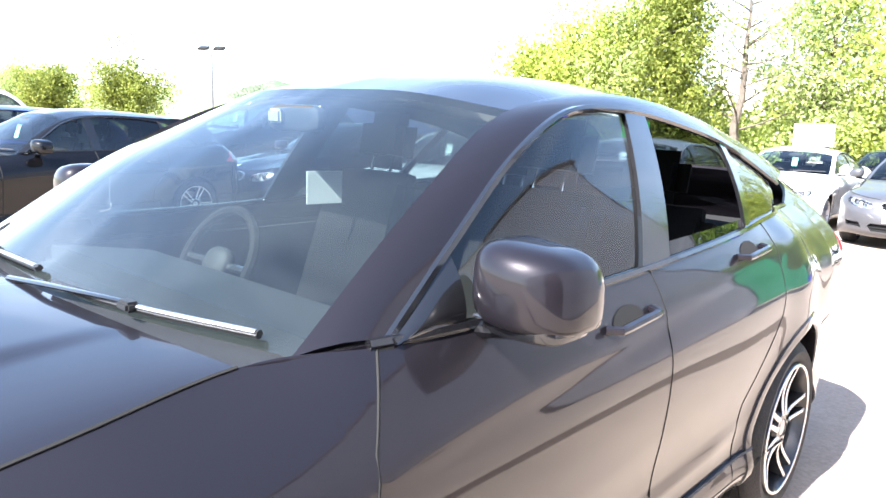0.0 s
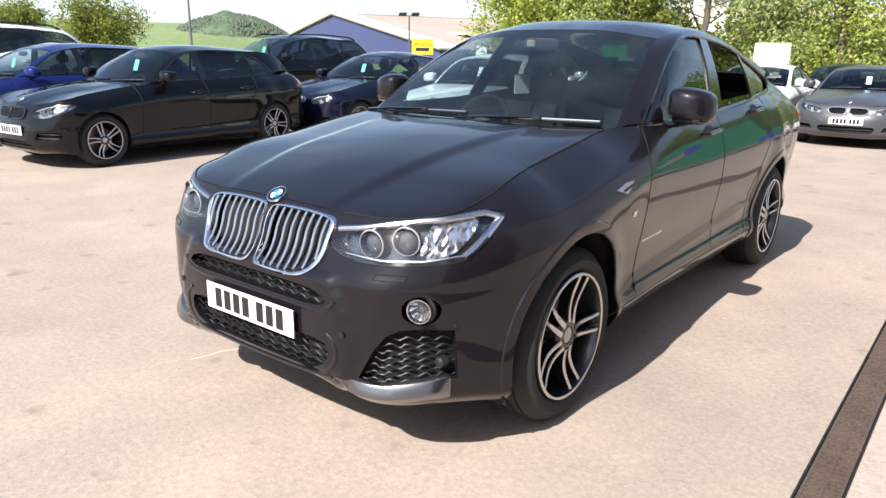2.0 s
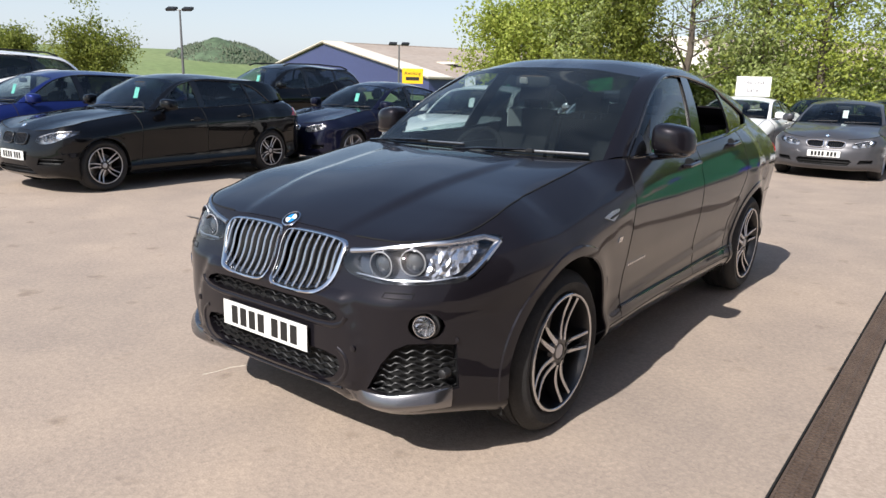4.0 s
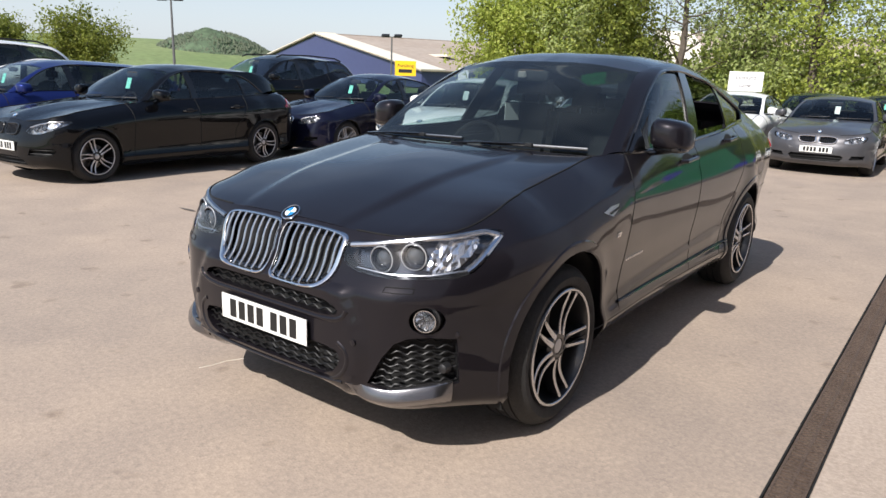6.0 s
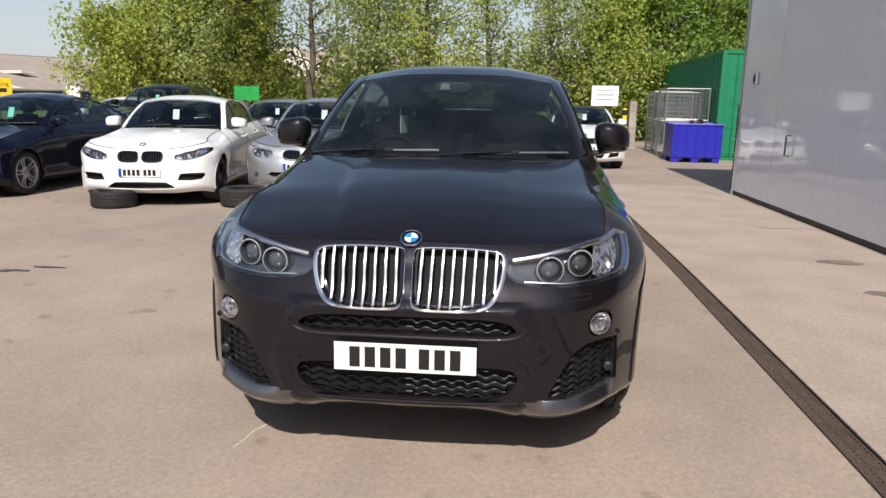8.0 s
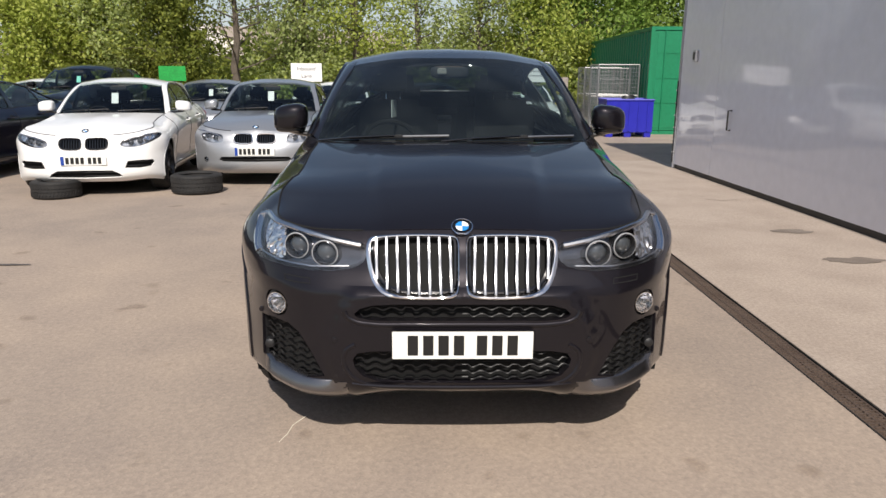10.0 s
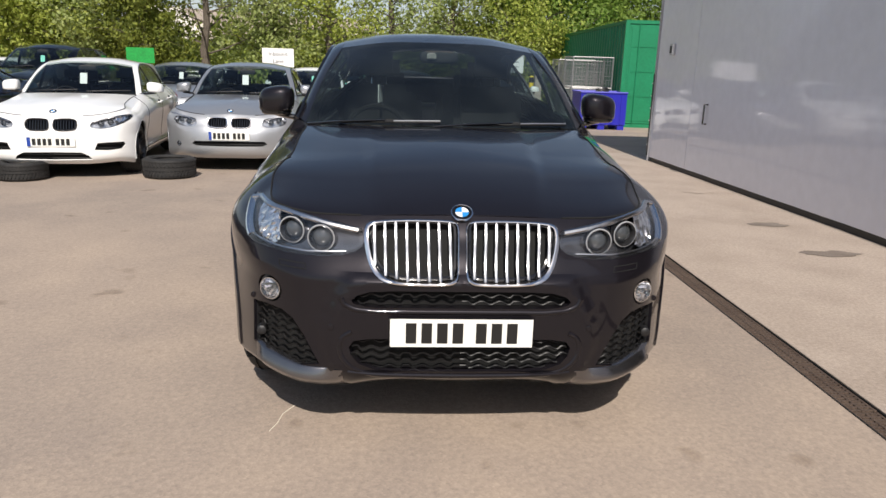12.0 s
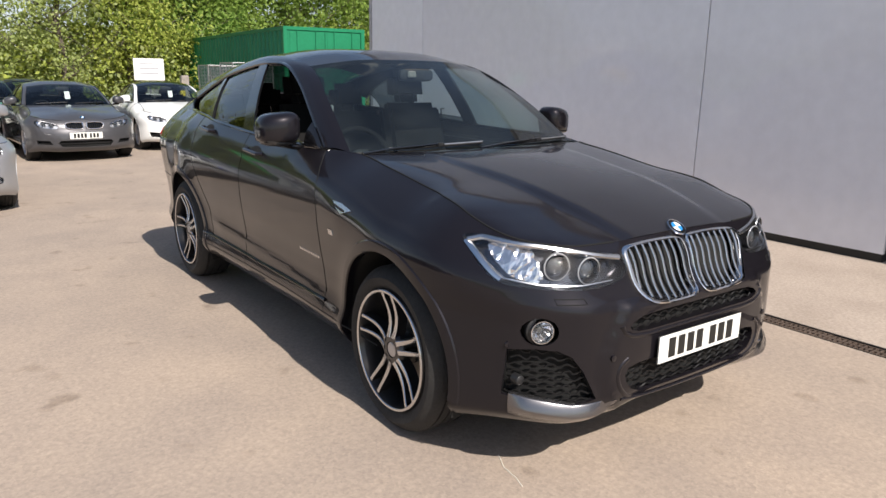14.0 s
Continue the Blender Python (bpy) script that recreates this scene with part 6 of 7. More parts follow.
def tree(x, y, h, spread, mat, seed, label, density=1.0, leaf=0.10, low=0.28, bare=0.0):
    rng = random.Random(seed)
    h *= 0.93
    leaf *= 0.66
    t = thing("tree", label, "tree", pose(x, y, gz(y)), group="trees behind the yard")
    bm = bmesh.new()
    lean = Vector((rng.uniform(-0.05, 0.05), rng.uniform(-0.05, 0.05), 1))
    stem = [lean * (h * 0.8 * k / 7) + Vector((rng.uniform(-0.08, 0.08), rng.uniform(-0.08, 0.08), 0)) * (k > 0) for k in range(8)]
    r0 = 0.022 * h + 0.02
    add_tube(bm, stem, [r0 * (1.25 if k == 0 else 1 - 0.8 * k / 7) for k in range(8)], False, 8)
    part("trunk", bm, M_BARK, t)
    bm, tips = bmesh.new(), []
    limbs = int(15 + 5 * density)
    for k in range(limbs):
        f = low + (0.98 - low) * (k + rng.random()) / limbs
        i = min(6, int(f * 7))
        p = stem[i].lerp(stem[i + 1], f * 7 - i) if f < 1 else stem[7]
        a = k * 2.4 + rng.uniform(-0.5, 0.5)
        reach = spread * (0.55 + 0.6 * math.sin(math.pi * min(1, 0.25 + 0.75 * f))) * rng.uniform(0.7, 1.15)
        rise = rng.uniform(0.25, 0.85) * reach
        q = [p + Vector((math.cos(a) * reach * u, math.sin(a) * reach * u, rise * u ** 1.3)) + Vector((rng.uniform(-1, 1), rng.uniform(-1, 1), rng.uniform(-1, 1))) * 0.07 * reach * u for u in (0, 0.3, 0.6, 1)]
        add_tube(bm, q, [0.034 * h / 7, 0.024 * h / 7, 0.015 * h / 7, 0.006], False, 5)
        for u in range(1, 4):
            for _ in range(3):
                e = q[u] + Vector((rng.gauss(0, 1), rng.gauss(0, 1), rng.gauss(0.2, 0.8))) * 0.30 * spread
                add_tube(bm, [q[u], (q[u] + e) / 2 + Vector((0, 0, 0.05)), e], [0.011, 0.008, 0.004], False, 4)
                tips.append((*e, rng.uniform(0.6, 1.25)))
            tips.append((*q[u], 0.8))
    part("branchwork", bm, M_BARK, t)
    tips = [c for c in tips if rng.random() > bare]
    if tips:
        crown = leaf_mesh("crown", tips, int(34 * density), 0.22 * spread / 1.2, leaf, mat, rng)
        crown.parent = t
    return t


tree(-15.47, 25.08, 6.24, 1.44, M_LEAF_YELLOW, 1, "round spring tree in yellow-green leaf", 1.4, 0.12, 0.1)
tree(-13.91, 26.12, 7.54, 1.75, M_LEAF_YELLOW, 2, "spring tree in yellow-green leaf", 1.5, 0.12, 0.1)
tree(-12.09, 26.64, 8.06, 1.88, M_LEAF_PALE, 3, "spring tree in pale green leaf", 1.5, 0.12, 0.1)
tree(-10.01, 25.86, 8.84, 1.38, M_LEAF_IVY, 4, "tall tree wrapped in olive ivy", 2.0, 0.108, 0.08)
tree(-7.93, 26.38, 9.1, 2.38, M_LEAF_PALE, 5, "nearly bare tree with spreading branches", 0.6, 0.096, 0.25, 0.85)
tree(-5.46, 27.42, 8.32, 1.88, M_LEAF_PALE, 6, "spring tree in pale green leaf", 1.4, 0.12, 0.1)
tree(-2.99, 26.9, 8.84, 1.75, M_LEAF_YELLOW, 7, "slender spring tree in yellow-green leaf", 1.1, 0.108, 0.1, 0.2)
tree(-0.52, 27.68, 8.58, 1.62, M_LEAF_PALE, 8, "thinly leaved birch-like tree", 0.9, 0.102, 0.1, 0.35)
tree(1.95, 27.29, 8.06, 1.75, M_LEAF_PALE, 9, "thinly leaved pale spring tree", 1.0, 0.102, 0.1, 0.3)
tree(4.29, 27.68, 7.8, 1.88, M_LEAF_YELLOW, 10, "leafy spring tree in yellow-green leaf", 1.5, 0.12, 0.1)
tree(6.76, 28.85, 8.84, 2.25, M_LEAF_DEEP, 11, "broad tree in deep green leaf", 1.7, 0.144, 0.08)
tree(9.88, 31.32, 9.62, 2.62, M_LEAF_DEEP, 12, "broad tree in deep green leaf behind the container", 1.7, 0.144, 0.15)
tree(13.52, 31.84, 9.36, 2.62, M_LEAF_DEEP, 13, "broad tree in deep green leaf behind the container", 1.7, 0.144, 0.15)
tree(17.68, 32.1, 9.62, 2.62, M_LEAF_DEEP, 14, "broad tree in deep green leaf behind the building", 1.5, 0.144, 0.15)
tree(-18.85, 36, 4.68, 1.5, M_LEAF_PALE, 15, "small bushy tree beyond the yard", 1.3, 0.132, 0.08)
tree(-44.3, 20.9, 4.7, 1.9, M_LEAF_IVY, 16, "small round tree at the yard's edge", 1.5, 0.13, 0.08)
tree(-50.4, 18.7, 4.5, 1.5, M_LEAF_IVY, 17, "small round tree at the yard's edge", 1.5, 0.13, 0.08)
tree(-55.0, 18.2, 4.6, 1.7, M_LEAF_PALE, 18, "small tree at the yard's edge", 1.3, 0.13, 0.08)


def hedge():
    rng = random.Random(31)
    low, mid = [], []
    for k in range(760):
        x = rng.uniform(-15.9, 21)
        y = 28.0 + rng.gauss(0, 0.9) + (2.8 if x > 7.8 else 0)
        top = 2.0 + 1.0 * math.sin(0.7 * x) * math.sin(0.28 * x + 1) + (1.1 if x > 3.2 else 0)
        (low if rng.random() < 0.5 else mid).append((x, y, rng.uniform(-0.15, max(0.6, top)), rng.uniform(0.7, 1.3)))
    tagged(leaf_mesh("hedge", low, 62, 0.36, 0.085, M_LEAF_PALE, rng), "rough pale green hedge growth under the trees", "hedge", kind="stuff")
    tagged(leaf_mesh("hedge", mid, 62, 0.36, 0.085, M_LEAF_YELLOW, rng), "rough yellow-green hedge growth under the trees", "hedge", kind="stuff")
    back = [(rng.uniform(-17.5, 23), 34.0 + rng.gauss(0, 0.8), rng.uniform(-0.1, 2.6), rng.uniform(0.8, 1.4)) for _ in range(420)]
    tagged(leaf_mesh("far_hedge", back, 36, 0.58, 0.19, M_LEAF_IVY, rng), "shadowy thicket behind the trees", "hedge", kind="stuff")


hedge()

# ---- the cars ----
X4 = dict(half=0.94, nose=0.81, nose_plan=[(0, 0), (0.20, 0.001), (0.40, 0.005), (0.63, 0.0435), (0.80, 0.168), (0.905, 0.325), (0.966, 0.475), (0.988, 0.86)], flank_plan=[(0.985, 0.42), (0.968, 1.0), (0.972, 1.75), (0.996, 2.5), (1.0, 2.81)], corner_in=0.014,
          crease=(((0.4, 0.9, 1.47, 2.25, 3.1), (0.945, 0.975, 1.012, 1.075, 1.12)), 0.009), base=2.81, tail=3.80, ground=0.215, hub_z=0.358, arch=0.412, bonnet_z=0.895, cowl=(0.48, 1.105), belt=(1.108, 1.185, 3.0), deck_z=1.15,
          top_z=[(-0.8099, 0.889), (-0.80, 0.885), (-0.76, 0.887), (-0.66, 0.900), (-0.50, 0.928), (-0.35, 0.968), (0.0, 1.018), (0.25, 1.058), (0.45, 1.088), (0.62, 1.108), (0.75, 1.108), (1.2, 1.108), (1.7, 1.122), (2.2, 1.150), (2.6, 1.174), (3.0, 1.186), (3.52, 1.16), (3.7999, 1.14)],
          top_in=[(-0.8099, 0.055), (-0.75, 0.06), (-0.60, 0.075), (-0.45, 0.13), (-0.25, 0.175), (0.0, 0.195), (0.3, 0.19), (0.58, 0.175), (0.72, 0.105), (0.88, 0.072), (1.4, 0.066), (2.2, 0.075), (3.08, 0.16), (3.55, 0.12), (3.7999, 0.06)],
          rise=0.038, sag=0.045, header=(1.27, 1.545), roof=(1.75, 1.615), roof_end=(2.75, 1.537), glass_end=(3.46, 1.30), arc=0.022, hip=0.16, flare=0.010,
          doors=(0.63, 1.665, 2.50), split=0.70, sill=0.125,
          lamp=[(0.362, 0.782), (0.364, 0.844), (0.53, 0.873), (0.66, 0.895), (0.778, 0.911), (0.815, 0.898), (0.820, 0.873), (0.806, 0.775), (0.73, 0.757), (0.56, 0.746), (0.43, 0.752)],
          kidney=[(0.0189, 0.706), (0.017, 0.762), (0.017, 0.822), (0.0199, 0.857), (0.0374, 0.868), (0.0975, 0.871), (0.1945, 0.871), (0.2818, 0.867), (0.3226, 0.86), (0.3361, 0.842), (0.3322, 0.787), (0.3158, 0.731), (0.2867, 0.696), (0.243, 0.679), (0.1654, 0.673), (0.0684, 0.674), (0.0296, 0.683)],
          intakes=[([(0.782, 0.533), (0.715, 0.542), (0.655, 0.537), (0.612, 0.512), (0.572, 0.455), (0.515, 0.345), (0.60, 0.330), (0.70, 0.336), (0.79, 0.360)], False),
                   ([(0, 0.578), (0.30, 0.578), (0.36, 0.583), (0.388, 0.592), (0.396, 0.603), (0.375, 0.622), (0.33, 0.636), (0.25, 0.640), (0, 0.640)], False),
                   ([(0, 0.328), (0.24, 0.330), (0.32, 0.340), (0.37, 0.362), (0.398, 0.395), (0.405, 0.425), (0.388, 0.450), (0.33, 0.460), (0, 0.460)], False)],
          intake_names=["black", "paint", "paint"], fog=(0.705, 0.605, 0.050), blade=(0.43, 0.775), lip=0.045, kidney_rim=0.0062, kidney_out=0.010,
          front_sec=[(0, 0.08), (0.05, 0.035), (0.12, 0.010), (0.3, 0.0), (0.5, 0.0), (0.62, 0.003), (0.69, 0.008), (0.74, 0.028), (0.78, 0.040), (0.9, 0.05), (1, 0.06)],
          projectors=[(0.515, 0.803, 0.046), (0.635, 0.822, 0.046)], reflector=[(0.685, 0.775), (0.69, 0.878), (0.755, 0.888), (0.785, 0.880), (0.776, 0.79), (0.74, 0.772)],
          lamp_corner=[(0.814, 0.888), (0.815, 0.85), (0.803, 0.795), (0.792, 0.780)],
          brow=[(0.374, 0.836), (0.53, 0.864), (0.66, 0.887), (0.774, 0.902), (0.811, 0.890)], brow_r=0.014, lamp_under=[(0.42, 0.762), (0.56, 0.757), (0.70, 0.764), (0.80, 0.785)],
          plate_z=0.491, plate_out=0.012, plate_tilt=0, mirror=(0.938, 0.975, 1.193), mirror_r=(0.100, 0.082), handles=[(1.47, 1.035), (2.26, 1.105)],
          window_top=[(0.79, 0.77, 1.112), (0.745, 1.0, 1.27), (0.70, 1.21, 1.398), (0.665, 1.45, 1.497), (0.648, 1.75, 1.518), (0.64, 2.15, 1.487), (0.648, 2.55, 1.422), (0.665, 2.80, 1.350), (0.705, 2.98, 1.275)],
          side_windows=[("mirror_panel", 0.77, 0.93, 0.77, 0.95, M_GLOSSBLACK), ("front_window", 0.93, 1.61, 0.95, 1.78, M_GLASS), ("pillar", 1.61, 1.76, 1.78, 1.91, M_GLOSSBLACK),
                        ("rear_side_window", 1.76, 2.32, 1.91, 2.48, M_PRIVACY), ("divider", 2.32, 2.37, 2.48, 2.53, M_GLOSSBLACK), ("quarter_window", 2.37, 2.86, 2.53, 2.90, M_PRIVACY)],
          wound_down={"rear_side_window": 1, "front_window": -1},
          tyre_r=0.352, tyre_w=0.245, rim_r=0.258, spokes=5, double=True, face=M_SATIN, deep=M_DARKALLOY, seat_z=0.66, bars=8, badge_u=0.008, dome=0.011, mask=0.020, spins={(False, 1): -20, (False, -1): 5, (True, 1): -8, (True, -1): 14})

F20 = dict(half=0.882, nose=0.66, base=2.69, tail=3.56, ground=0.16, hub_z=0.315, arch=0.345, bonnet_z=0.745, cowl=(0.58, 0.955), belt=(0.955, 1.01, 2.92), deck_z=1.0,
           rise=0.055, sag=0.055, header=(1.22, 1.36), roof=(1.62, 1.421), roof_end=(3.02, 1.345), glass_end=(3.30, 1.06), doors=(0.52, 1.52, 2.36), split=0.60,
           lamp=[(0.42, 0.605), (0.43, 0.665), (0.58, 0.715), (0.70, 0.742), (0.80, 0.752), (0.835, 0.735), (0.81, 0.685), (0.72, 0.635), (0.62, 0.60), (0.52, 0.588)],
           kidney=[(0.03, 0.60), (0.032, 0.67), (0.06, 0.695), (0.20, 0.70), (0.265, 0.68), (0.27, 0.62), (0.23, 0.58), (0.08, 0.575)],
           intakes=[([(0.45, 0.345), (0.60, 0.338), (0.73, 0.355), (0.765, 0.40), (0.75, 0.432), (0.60, 0.432), (0.485, 0.425)], False), ([(0, 0.225), (0.42, 0.232), (0.385, 0.28), (0.31, 0.318), (0, 0.322)], False)], intake_names=["black", "black"],
           projectors=[(0.53, 0.645, 0.036), (0.63, 0.665, 0.036)], reflector=[(0.685, 0.655), (0.69, 0.722), (0.77, 0.735), (0.79, 0.715), (0.77, 0.675)], brow=[(0.45, 0.664), (0.58, 0.708), (0.70, 0.733), (0.79, 0.742)],
           plate_z=0.44, mirror=(0.90, 0.90, 1.03), handles=[(1.36, 0.83), (2.16, 0.86)],
           window_top=[(0.745, 0.80, 0.965), (0.69, 1.02, 1.13), (0.635, 1.24, 1.27), (0.60, 1.50, 1.335), (0.59, 1.85, 1.345), (0.595, 2.25, 1.318), (0.605, 2.56, 1.250), (0.68, 2.84, 1.035)],
           side_windows=[("front_window", 0.82, 1.48, 0.84, 1.44, M_GLASS), ("pillar", 1.48, 1.58, 1.44, 1.54, M_GLOSSBLACK), ("rear_side_window", 1.58, 2.42, 1.54, 2.34, M_PRIVACY), ("divider", 2.42, 2.46, 2.34, 2.38, M_GLOSSBLACK), ("quarter_window", 2.46, 2.80, 2.38, 2.80, M_PRIVACY)],
           tyre_r=0.318, tyre_w=0.215, rim_r=0.225, spokes=5, double=True, face=M_ALLOY, deep=M_DARKALLOY, seat_z=0.50, bars=8, kidney_metal=M_GLOSSBLACK, bar_metal=M_GLOSSBLACK, kidney_rim=0.008, dome=0.008, badge_u=0.06, card=(-0.05, 0.62, M_CARD))

E87 = {**F20, **dict(half=0.875, lamp=[(0.42, 0.60), (0.43, 0.68), (0.55, 0.705), (0.68, 0.71), (0.725, 0.68), (0.70, 0.62), (0.60, 0.585), (0.50, 0.58)],
       intakes=[([(0, 0.335), (0.42, 0.34), (0.48, 0.365), (0.44, 0.40), (0, 0.405)], False)], intake_names=["black"], fog=(0.66, 0.36, 0.035),
       kidney_metal=M_CHROME, face=M_ALLOY, deep=M_ALLOY, blue_band=True, plate_z=0.47)}

E90 = dict(half=0.905, nose=0.75, base=2.76, tail=3.77, ground=0.16, hub_z=0.315, arch=0.345, bonnet_z=0.72, cowl=(0.45, 0.945), belt=(0.945, 1.01, 3.02), deck_z=1.03,
           rise=0.055, sag=0.06, header=(1.16, 1.345), roof=(1.62, 1.42), roof_end=(2.42, 1.345), glass_end=(3.10, 1.07), doors=(0.52, 1.56, 2.38), split=0.58,
           lamp=[(0.42, 0.58), (0.43, 0.645), (0.56, 0.69), (0.70, 0.715), (0.755, 0.69), (0.73, 0.625), (0.62, 0.585), (0.50, 0.57)],
           kidney=[(0.028, 0.585), (0.03, 0.65), (0.055, 0.675), (0.21, 0.678), (0.30, 0.655), (0.29, 0.60), (0.24, 0.565), (0.08, 0.56)],
           intakes=[([(0, 0.25), (0.38, 0.26), (0.44, 0.33), (0.40, 0.37), (0, 0.37)], False), ([(0.52, 0.30), (0.74, 0.32), (0.75, 0.38), (0.56, 0.37)], False)], intake_names=["black", "black"],
           projectors=[(0.52, 0.63, 0.038), (0.63, 0.648, 0.038)], reflector=[(0.68, 0.64), (0.685, 0.69), (0.73, 0.69), (0.72, 0.645)], brow=[(0.44, 0.645), (0.56, 0.685), (0.70, 0.708)],
           plate_z=0.45, mirror=(0.92, 0.74, 1.01), handles=[(1.40, 0.84), (2.20, 0.87)],
           window_top=[(0.76, 0.69, 0.95), (0.70, 0.92, 1.11), (0.64, 1.18, 1.26), (0.605, 1.5, 1.335), (0.595, 1.9, 1.335), (0.61, 2.3, 1.275), (0.65, 2.7, 1.14), (0.73, 3.02, 1.02)],
           side_windows=[("front_window", 0.69, 1.52, 0.72, 1.48, M_GLASS), ("pillar", 1.52, 1.62, 1.48, 1.58, M_GLOSSBLACK), ("rear_side_window", 1.62, 2.4, 1.58, 2.32, M_GLASS), ("divider", 2.4, 2.44, 2.32, 2.36, M_GLOSSBLACK), ("quarter_window", 2.44, 2.97, 2.36, 2.97, M_GLASS)],
           tyre_r=0.318, tyre_w=0.22, rim_r=0.222, spokes=5, double=True, face=M_ALLOY, deep=M_ALLOY, seat_z=0.50, bars=8, dome=0.010, badge_u=0.06, kidney_rim=0.010, bar_metal=M_GLOSSBLACK, card=(0.05, 0.5, M_CARDGREEN))

E92 = {**E90, **dict(roof=(1.62, 1.38), header=(1.18, 1.31), roof_end=(2.40, 1.30), four=False, handles=[(1.55, 0.84)], doors=(0.52, 1.80, 2.38),
       window_top=[(0.76, 0.69, 0.95), (0.70, 0.92, 1.10), (0.64, 1.2, 1.235), (0.605, 1.5, 1.295), (0.60, 1.9, 1.295), (0.615, 2.3, 1.235), (0.655, 2.65, 1.12), (0.73, 2.95, 1.015)], belt=(0.945, 1.005, 2.95),
       side_windows=[("front_window", 0.69, 1.80, 0.72, 1.76, M_GLASS), ("pillar", 1.80, 1.86, 1.76, 1.82, M_GLOSSBLACK), ("quarter_window", 1.86, 2.9, 1.82, 2.9, M_GLASS)])}

TOURING = {**E90, **dict(roof_end=(3.25, 1.36), glass_end=(3.62, 1.08), deck_z=1.04, belt=(0.945, 1.0, 3.42),
           window_top=[(0.76, 0.69, 0.95), (0.70, 0.92, 1.11), (0.64, 1.18, 1.26), (0.605, 1.5, 1.34), (0.595, 2.0, 1.35), (0.60, 2.6, 1.33), (0.62, 3.1, 1.27), (0.71, 3.42, 1.01)],
           side_windows=[("front_window", 0.69, 1.52, 0.72, 1.48, M_GLASS), ("pillar", 1.52, 1.62, 1.48, 1.58, M_GLOSSBLACK), ("rear_side_window", 1.62, 2.4, 1.58, 2.4, M_PRIVACY), ("divider", 2.4, 2.46, 2.4, 2.46, M_GLOSSBLACK), ("quarter_window", 2.46, 3.36, 2.46, 3.36, M_PRIVACY)])}

SUV = {**E90, **dict(half=0.96, nose=0.86, base=2.93, tail=3.93, ground=0.24, hub_z=0.37, arch=0.42, bonnet_z=0.94, cowl=(0.48, 1.19), belt=(1.19, 1.24, 3.60), deck_z=1.20,
       header=(1.22, 1.65), roof=(1.75, 1.755), roof_end=(3.35, 1.69), glass_end=(3.80, 1.28), doors=(0.58, 1.72, 2.55), split=0.78,
       lamp=[(0.45, 0.80), (0.46, 0.87), (0.60, 0.905), (0.74, 0.93), (0.80, 0.90), (0.78, 0.83), (0.66, 0.79), (0.54, 0.78)], kidney=[(0.03, 0.75), (0.03, 0.85), (0.06, 0.88), (0.22, 0.885), (0.31, 0.865), (0.31, 0.78), (0.26, 0.735), (0.08, 0.73)],
       intakes=[([(0, 0.36), (0.4, 0.37), (0.46, 0.45), (0.42, 0.50), (0, 0.50)], False)], intake_names=["black"], projectors=[(0.56, 0.845, 0.042), (0.67, 0.86, 0.042)], reflector=[(0.72, 0.85), (0.725, 0.90), (0.77, 0.90), (0.76, 0.855)],
       brow=[(0.48, 0.865), (0.60, 0.898), (0.74, 0.922)], plate_z=0.60, mirror=(0.99, 0.80, 1.27), handles=[(1.55, 1.06), (2.40, 1.09)],
       window_top=[(0.81, 0.74, 1.20), (0.76, 0.95, 1.36), (0.71, 1.2, 1.52), (0.675, 1.5, 1.64), (0.665, 2.1, 1.665), (0.67, 2.8, 1.64), (0.69, 3.3, 1.55), (0.77, 3.60, 1.25)],
       side_windows=[("front_window", 0.74, 1.68, 0.76, 1.62, M_GLASS), ("pillar", 1.68, 1.78, 1.62, 1.72, M_GLOSSBLACK), ("rear_side_window", 1.78, 2.62, 1.72, 2.6, M_PRIVACY), ("divider", 2.62, 2.68, 2.6, 2.66, M_GLOSSBLACK), ("quarter_window", 2.68, 3.54, 2.66, 3.54, M_PRIVACY)],
       tyre_r=0.37, tyre_w=0.255, rim_r=0.25, seat_z=0.75)}

hero, hero_skin = build_car("coupe_suv", "dark grey metallic sloping-roofed SUV with chrome twin grille, windows part open", "car", X4, M_GREY, pose(0, 0, 0), hero=True)


def parked(kind, label, paint, x, y, turn, card=None, extra=None, z=0.0):
    names = {id(F20): "hatchback", id(E87): "hatchback", id(E90): "saloon_car", id(E92): "coupe_car", id(TOURING): "estate_car", id(SUV): "suv"}
    d = dict(kind)
    if card:
        d["card"] = card
    if extra:
        d.update(extra)
    return build_car(names[id(kind)], label, "car", d, paint, pose(x, y, z + gz(y), -0.716 if y > 2 else 0, 0, turn), "parked cars")[0]


parked(F20, "black five-door hatchback with silver spoked wheels", M_BLACK, -7.15, 1.75, 4, (0.06, 0.55, M_CARDGREEN))
parked(TOURING, "bright blue estate car parked beside the black hatchback", M_BLUE, -9.95, 1.45, 3, (0.05, 0.5, M_CARDGREEN))
white_suv = parked(SUV, "white estate SUV with black roof rails and dark windows", M_WHITE, -12.95, 1.0, 3)
black_suv = parked(SUV, "black SUV with roof rails parked behind the hatchback", M_BLACK, -11.3, 7.1, 0)
parked(E90, "navy blue saloon with spoked silver alloy wheels", M_NAVY, -7.2, 6.12, -1)
parked(F20, "white five-door hatchback with black twin grille", M_WHITE, -4.35, 5.95, 8, (-0.02, 0.5, M_CARD), dict(face=M_BLACKPAINT, deep=M_DARKALLOY, blue_band=True))
parked(E87, "silver hatchback with chrome-rimmed twin grille", M_SILVER, -2.47, 6.85, 3, (-0.02, 0.55, M_CARD))
parked(E92, "dark grey coupe with twin grille and pale card in the windscreen", M_MIDGREY, -0.12, 12.15, 1.5, (0.05, 0.5, M_CARD))
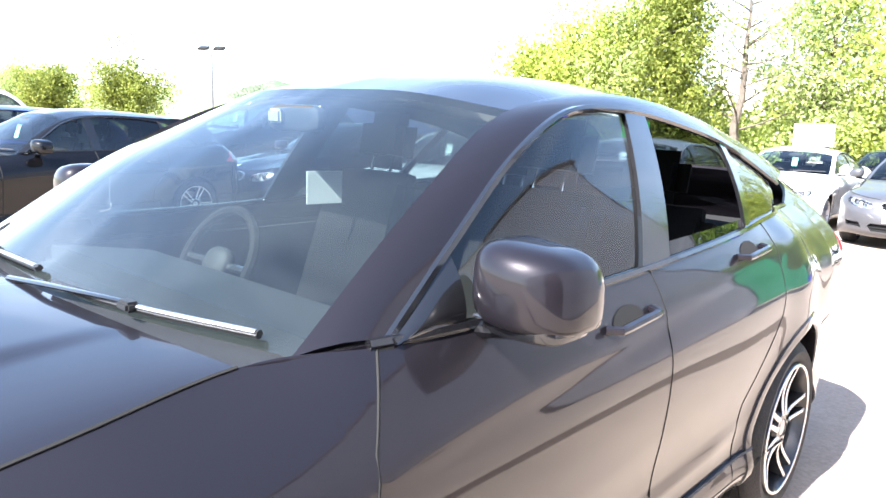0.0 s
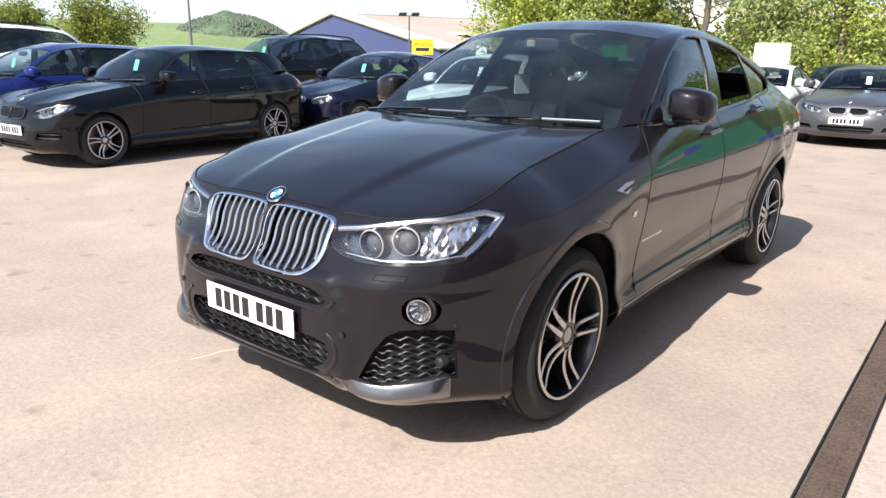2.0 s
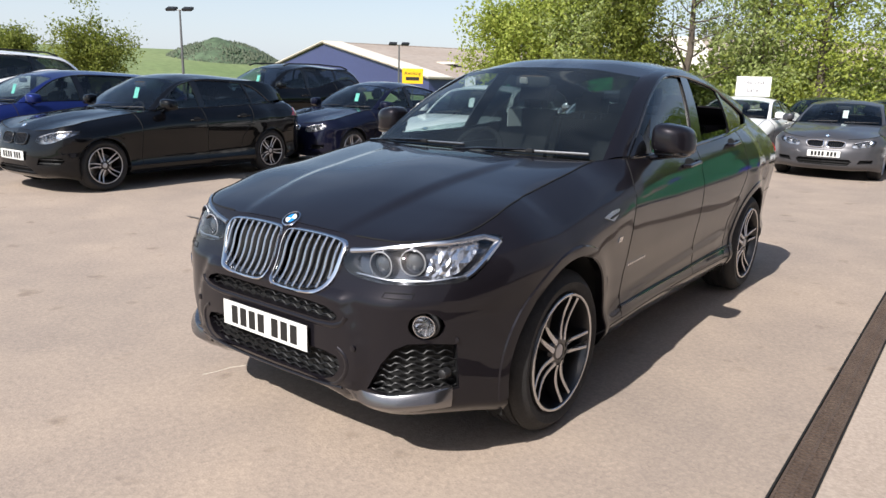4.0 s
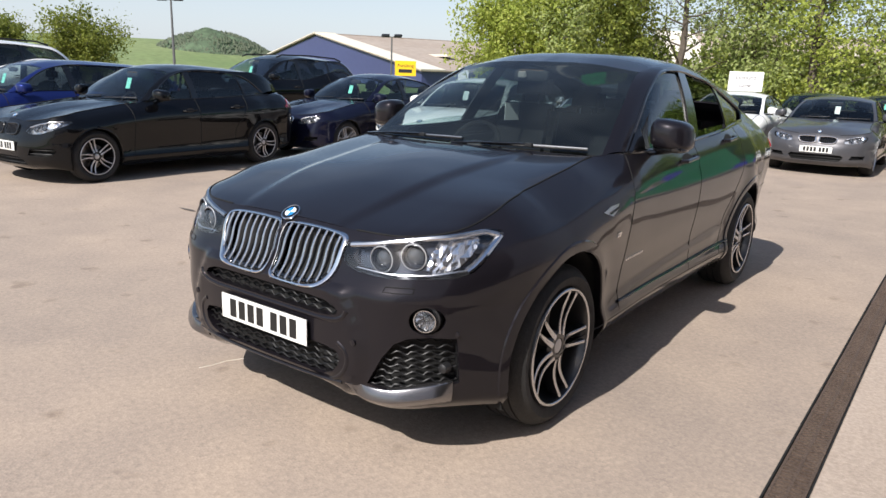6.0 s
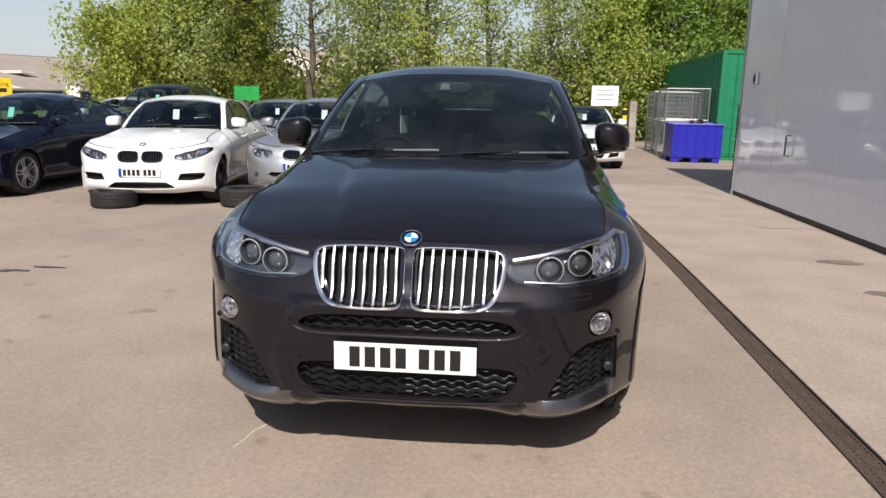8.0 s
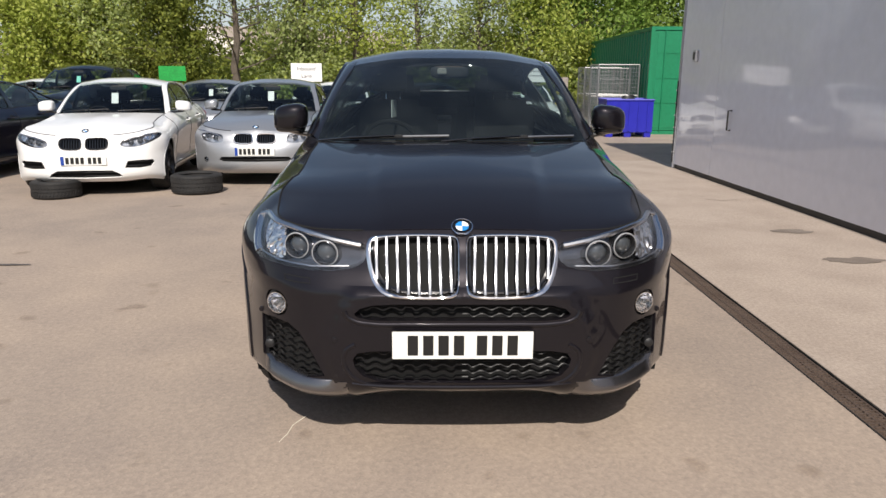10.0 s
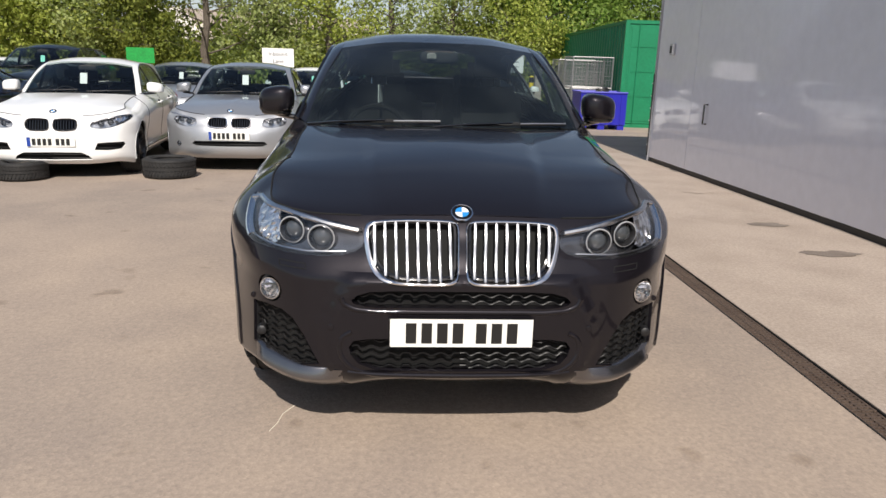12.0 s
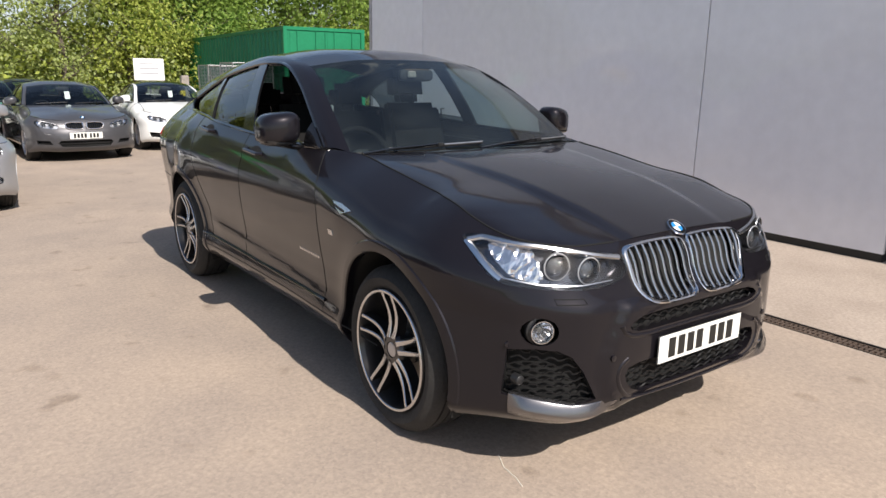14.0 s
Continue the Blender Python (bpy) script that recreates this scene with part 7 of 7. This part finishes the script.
parked(E92, "white coupe with a black roof and gaping front intakes", M_WHITE, 2.04, 13.3, -2, (0.05, 0.5, M_CARD), dict(roof_paint=M_BLACK, intakes=[([(0, 0.24), (0.36, 0.245), (0.42, 0.33), (0.37, 0.395), (0, 0.395)], False), ([(0.48, 0.26), (0.73, 0.29), (0.75, 0.385), (0.54, 0.37)], False)]))
parked(E90, "silver saloon parked in the second row", M_SILVER, -5.0, 12.2, 4, (0.05, 0.5, M_CARD))
parked(SUV, "black SUV in the second row behind the white hatchback", M_BLACK, -8.4, 13.2, 4)
parked(E92, "white coupe in the second row behind the silver hatchback", M_WHITE, -2.25, 12.7, 0)
parked(E90, "very dark green saloon in the back row", M_GREEN_CAR, -1.3, 16.6, 0)
parked(TOURING, "white estate car in the back row", M_WHITE, -10.2, 14.6, 2)
parked(E90, "dark saloon in the back row under the trees", M_BLACK, 0.0, 19.0, 0)


# ---- trim of the dark grey car ----
def wing_trim(side):
    sk = hero_skin
    S = lambda pts: [(sk.sy(y), z) for y, z in pts]
    gill = S([(0.27, 0.897), (0.36, 0.915), (0.44, 0.918), (0.41, 0.895), (0.35, 0.872)])
    g = part("wing_gill", sk.build(sk.patch(gill, 0.02), 0.006, (side,), 0.005), M_SATIN, hero, "satin silver wing vent")
    # a near-black line laid on the vent paints the shade of its slot
    part("gill_slot_shade", tube(sk.line(S([(0.33, 0.888), (0.42, 0.903)]), 0.008, side, False), 0.005, n=5), M_VOID, g)
    for y in (0.45, 0.465, 0.48):
        part("wing_badge", sk.build(sk.patch(S([(y, 0.755), (y + 0.011, 0.755), (y + 0.016, 0.779), (y + 0.005, 0.779)]), 0.02), 0.004, (side,), 0.003), M_CHROME, hero)
    for k in range(9):
        y = 0.66 + k * 0.027
        part("model_mark", sk.build(sk.patch(S([(y, 0.598), (y + 0.015, 0.598), (y + 0.018, 0.611), (y + 0.003, 0.611)]), 0.02), 0.003, (side,), 0.002), M_CHROME, hero)
    bm = bmesh.new()
    pts = sk.line(S([(0.62, 0.40), (1.5, 0.395), (2.40, 0.41)]), 0.004, side, False, 0.05)
    add_tube(bm, pts, 0.008, False, 6)
    part("sill_crease", bm, M_GREY, hero)


for sd_ in (1, -1):
    wing_trim(sd_)
washer = [(0.56, 0.700), (0.66, 0.703), (0.665, 0.722), (0.565, 0.718)]


def bumper_trim(side):
    sk = hero_skin

    def sx_at(x, z):
        lo, hi = 0.0, sk.sy(-0.05)
        for _ in range(26):
            m_ = (lo + hi) / 2
            lo, hi = (m_, hi) if sk.at(m_, z).x < x else (lo, m_)
        return lo

    # folded edges of the bumper, under the upper intake and round the lower one
    for path in ([(0.0, 0.562), (0.20, 0.562), (0.33, 0.564), (0.395, 0.574), (0.424, 0.592), (0.432, 0.612)],
                 [(0.0, 0.306), (0.22, 0.308), (0.33, 0.318), (0.395, 0.345), (0.430, 0.385), (0.440, 0.425), (0.428, 0.462), (0.395, 0.484)]):
        c = curve([(x, z, 0) for x, z in path])
        part("bumper_fold", tube(sk.line([(sx_at(p.x, p.y), p.y) for p in (c(i / 30) for i in range(31))], -0.007, side, False), 0.0120, False, 12), M_GREY, hero)
    part("washer_cover", tube(sk.line([(sx_at(x, z), z) for x, z in washer], 0.0, side), 0.0022, True, 5), M_SEAM, hero)
    for x, z, r in ((0.47, 0.50, 0.012), (0.78, 0.55, 0.011)):
        c = sk.at(sx_at(x, z), z, 0.002)
        bm = bmesh.new()
        add_lathe(bm, [(-0.004, r), (0.001, r), (0.002, r * 0.7), (0.002, 0.001)], 14, "Y", False, Matrix.Translation((side * c.x, c.y, c.z)) @ pose(0, 0, 0, 180, 0, 0))
        part("park_sensor", bm, M_GREY, hero)
    bm = bmesh.new()
    c = sk.at(sx_at(0.755, 0.42), 0.42, -0.008)
    add_lathe(bm, [(-0.02, 0.02), (0.012, 0.018), (0.016, 0.012), (0.016, 0.001)], 14, "Y", False, Matrix.Translation((side * c.x, c.y, c.z)) @ pose(0, 0, 0, 180, 0, 0))
    part("park_sensor", bm, M_PLASTIC, hero)


for sd_ in (1, -1):
    bumper_trim(sd_)
part("chin_lip", tube([(x, -0.829 + 0.10 * x * x, 0.319 + 0.10 * max(0, abs(x) - 0.30) ** 1.2) for x in np.linspace(-0.41, 0.41, 25)], 0.0075, n=8), M_GREY, hero)
part("plate_bracket", box(-0.262, 0.262, -0.844, -0.830, 0.435, 0.440), M_PLASTIC, hero)


def roof_rails(car, z, x, y0, y1):
    for side in (1, -1):
        pts = [(side * x, y0, z - 0.05), (side * x, y0 + 0.15, z), (side * x, (y0 + y1) / 2, z + 0.02), (side * x, y1 - 0.2, z - 0.01), (side * x, y1, z - 0.07)]
        part("roof_rail", tube(pts, 0.018, n=6), M_BLACKPAINT, car)


roof_rails(white_suv, 1.745, 0.60, 1.2, 3.2)
roof_rails(black_suv, 1.745, 0.60, 1.2, 3.2)


def seat_card():
    c = thing("paper_card", "white paper card leaning against the driver's headrest", "card", pose(-0.36, 1.56, 1.165, 0, 0, 80))
    part("sheet", box(-0.07, 0.07, -0.0015, 0.0015, 0.0, 0.115, 0.001), M_CARD, c, smooth=False)


seat_card()
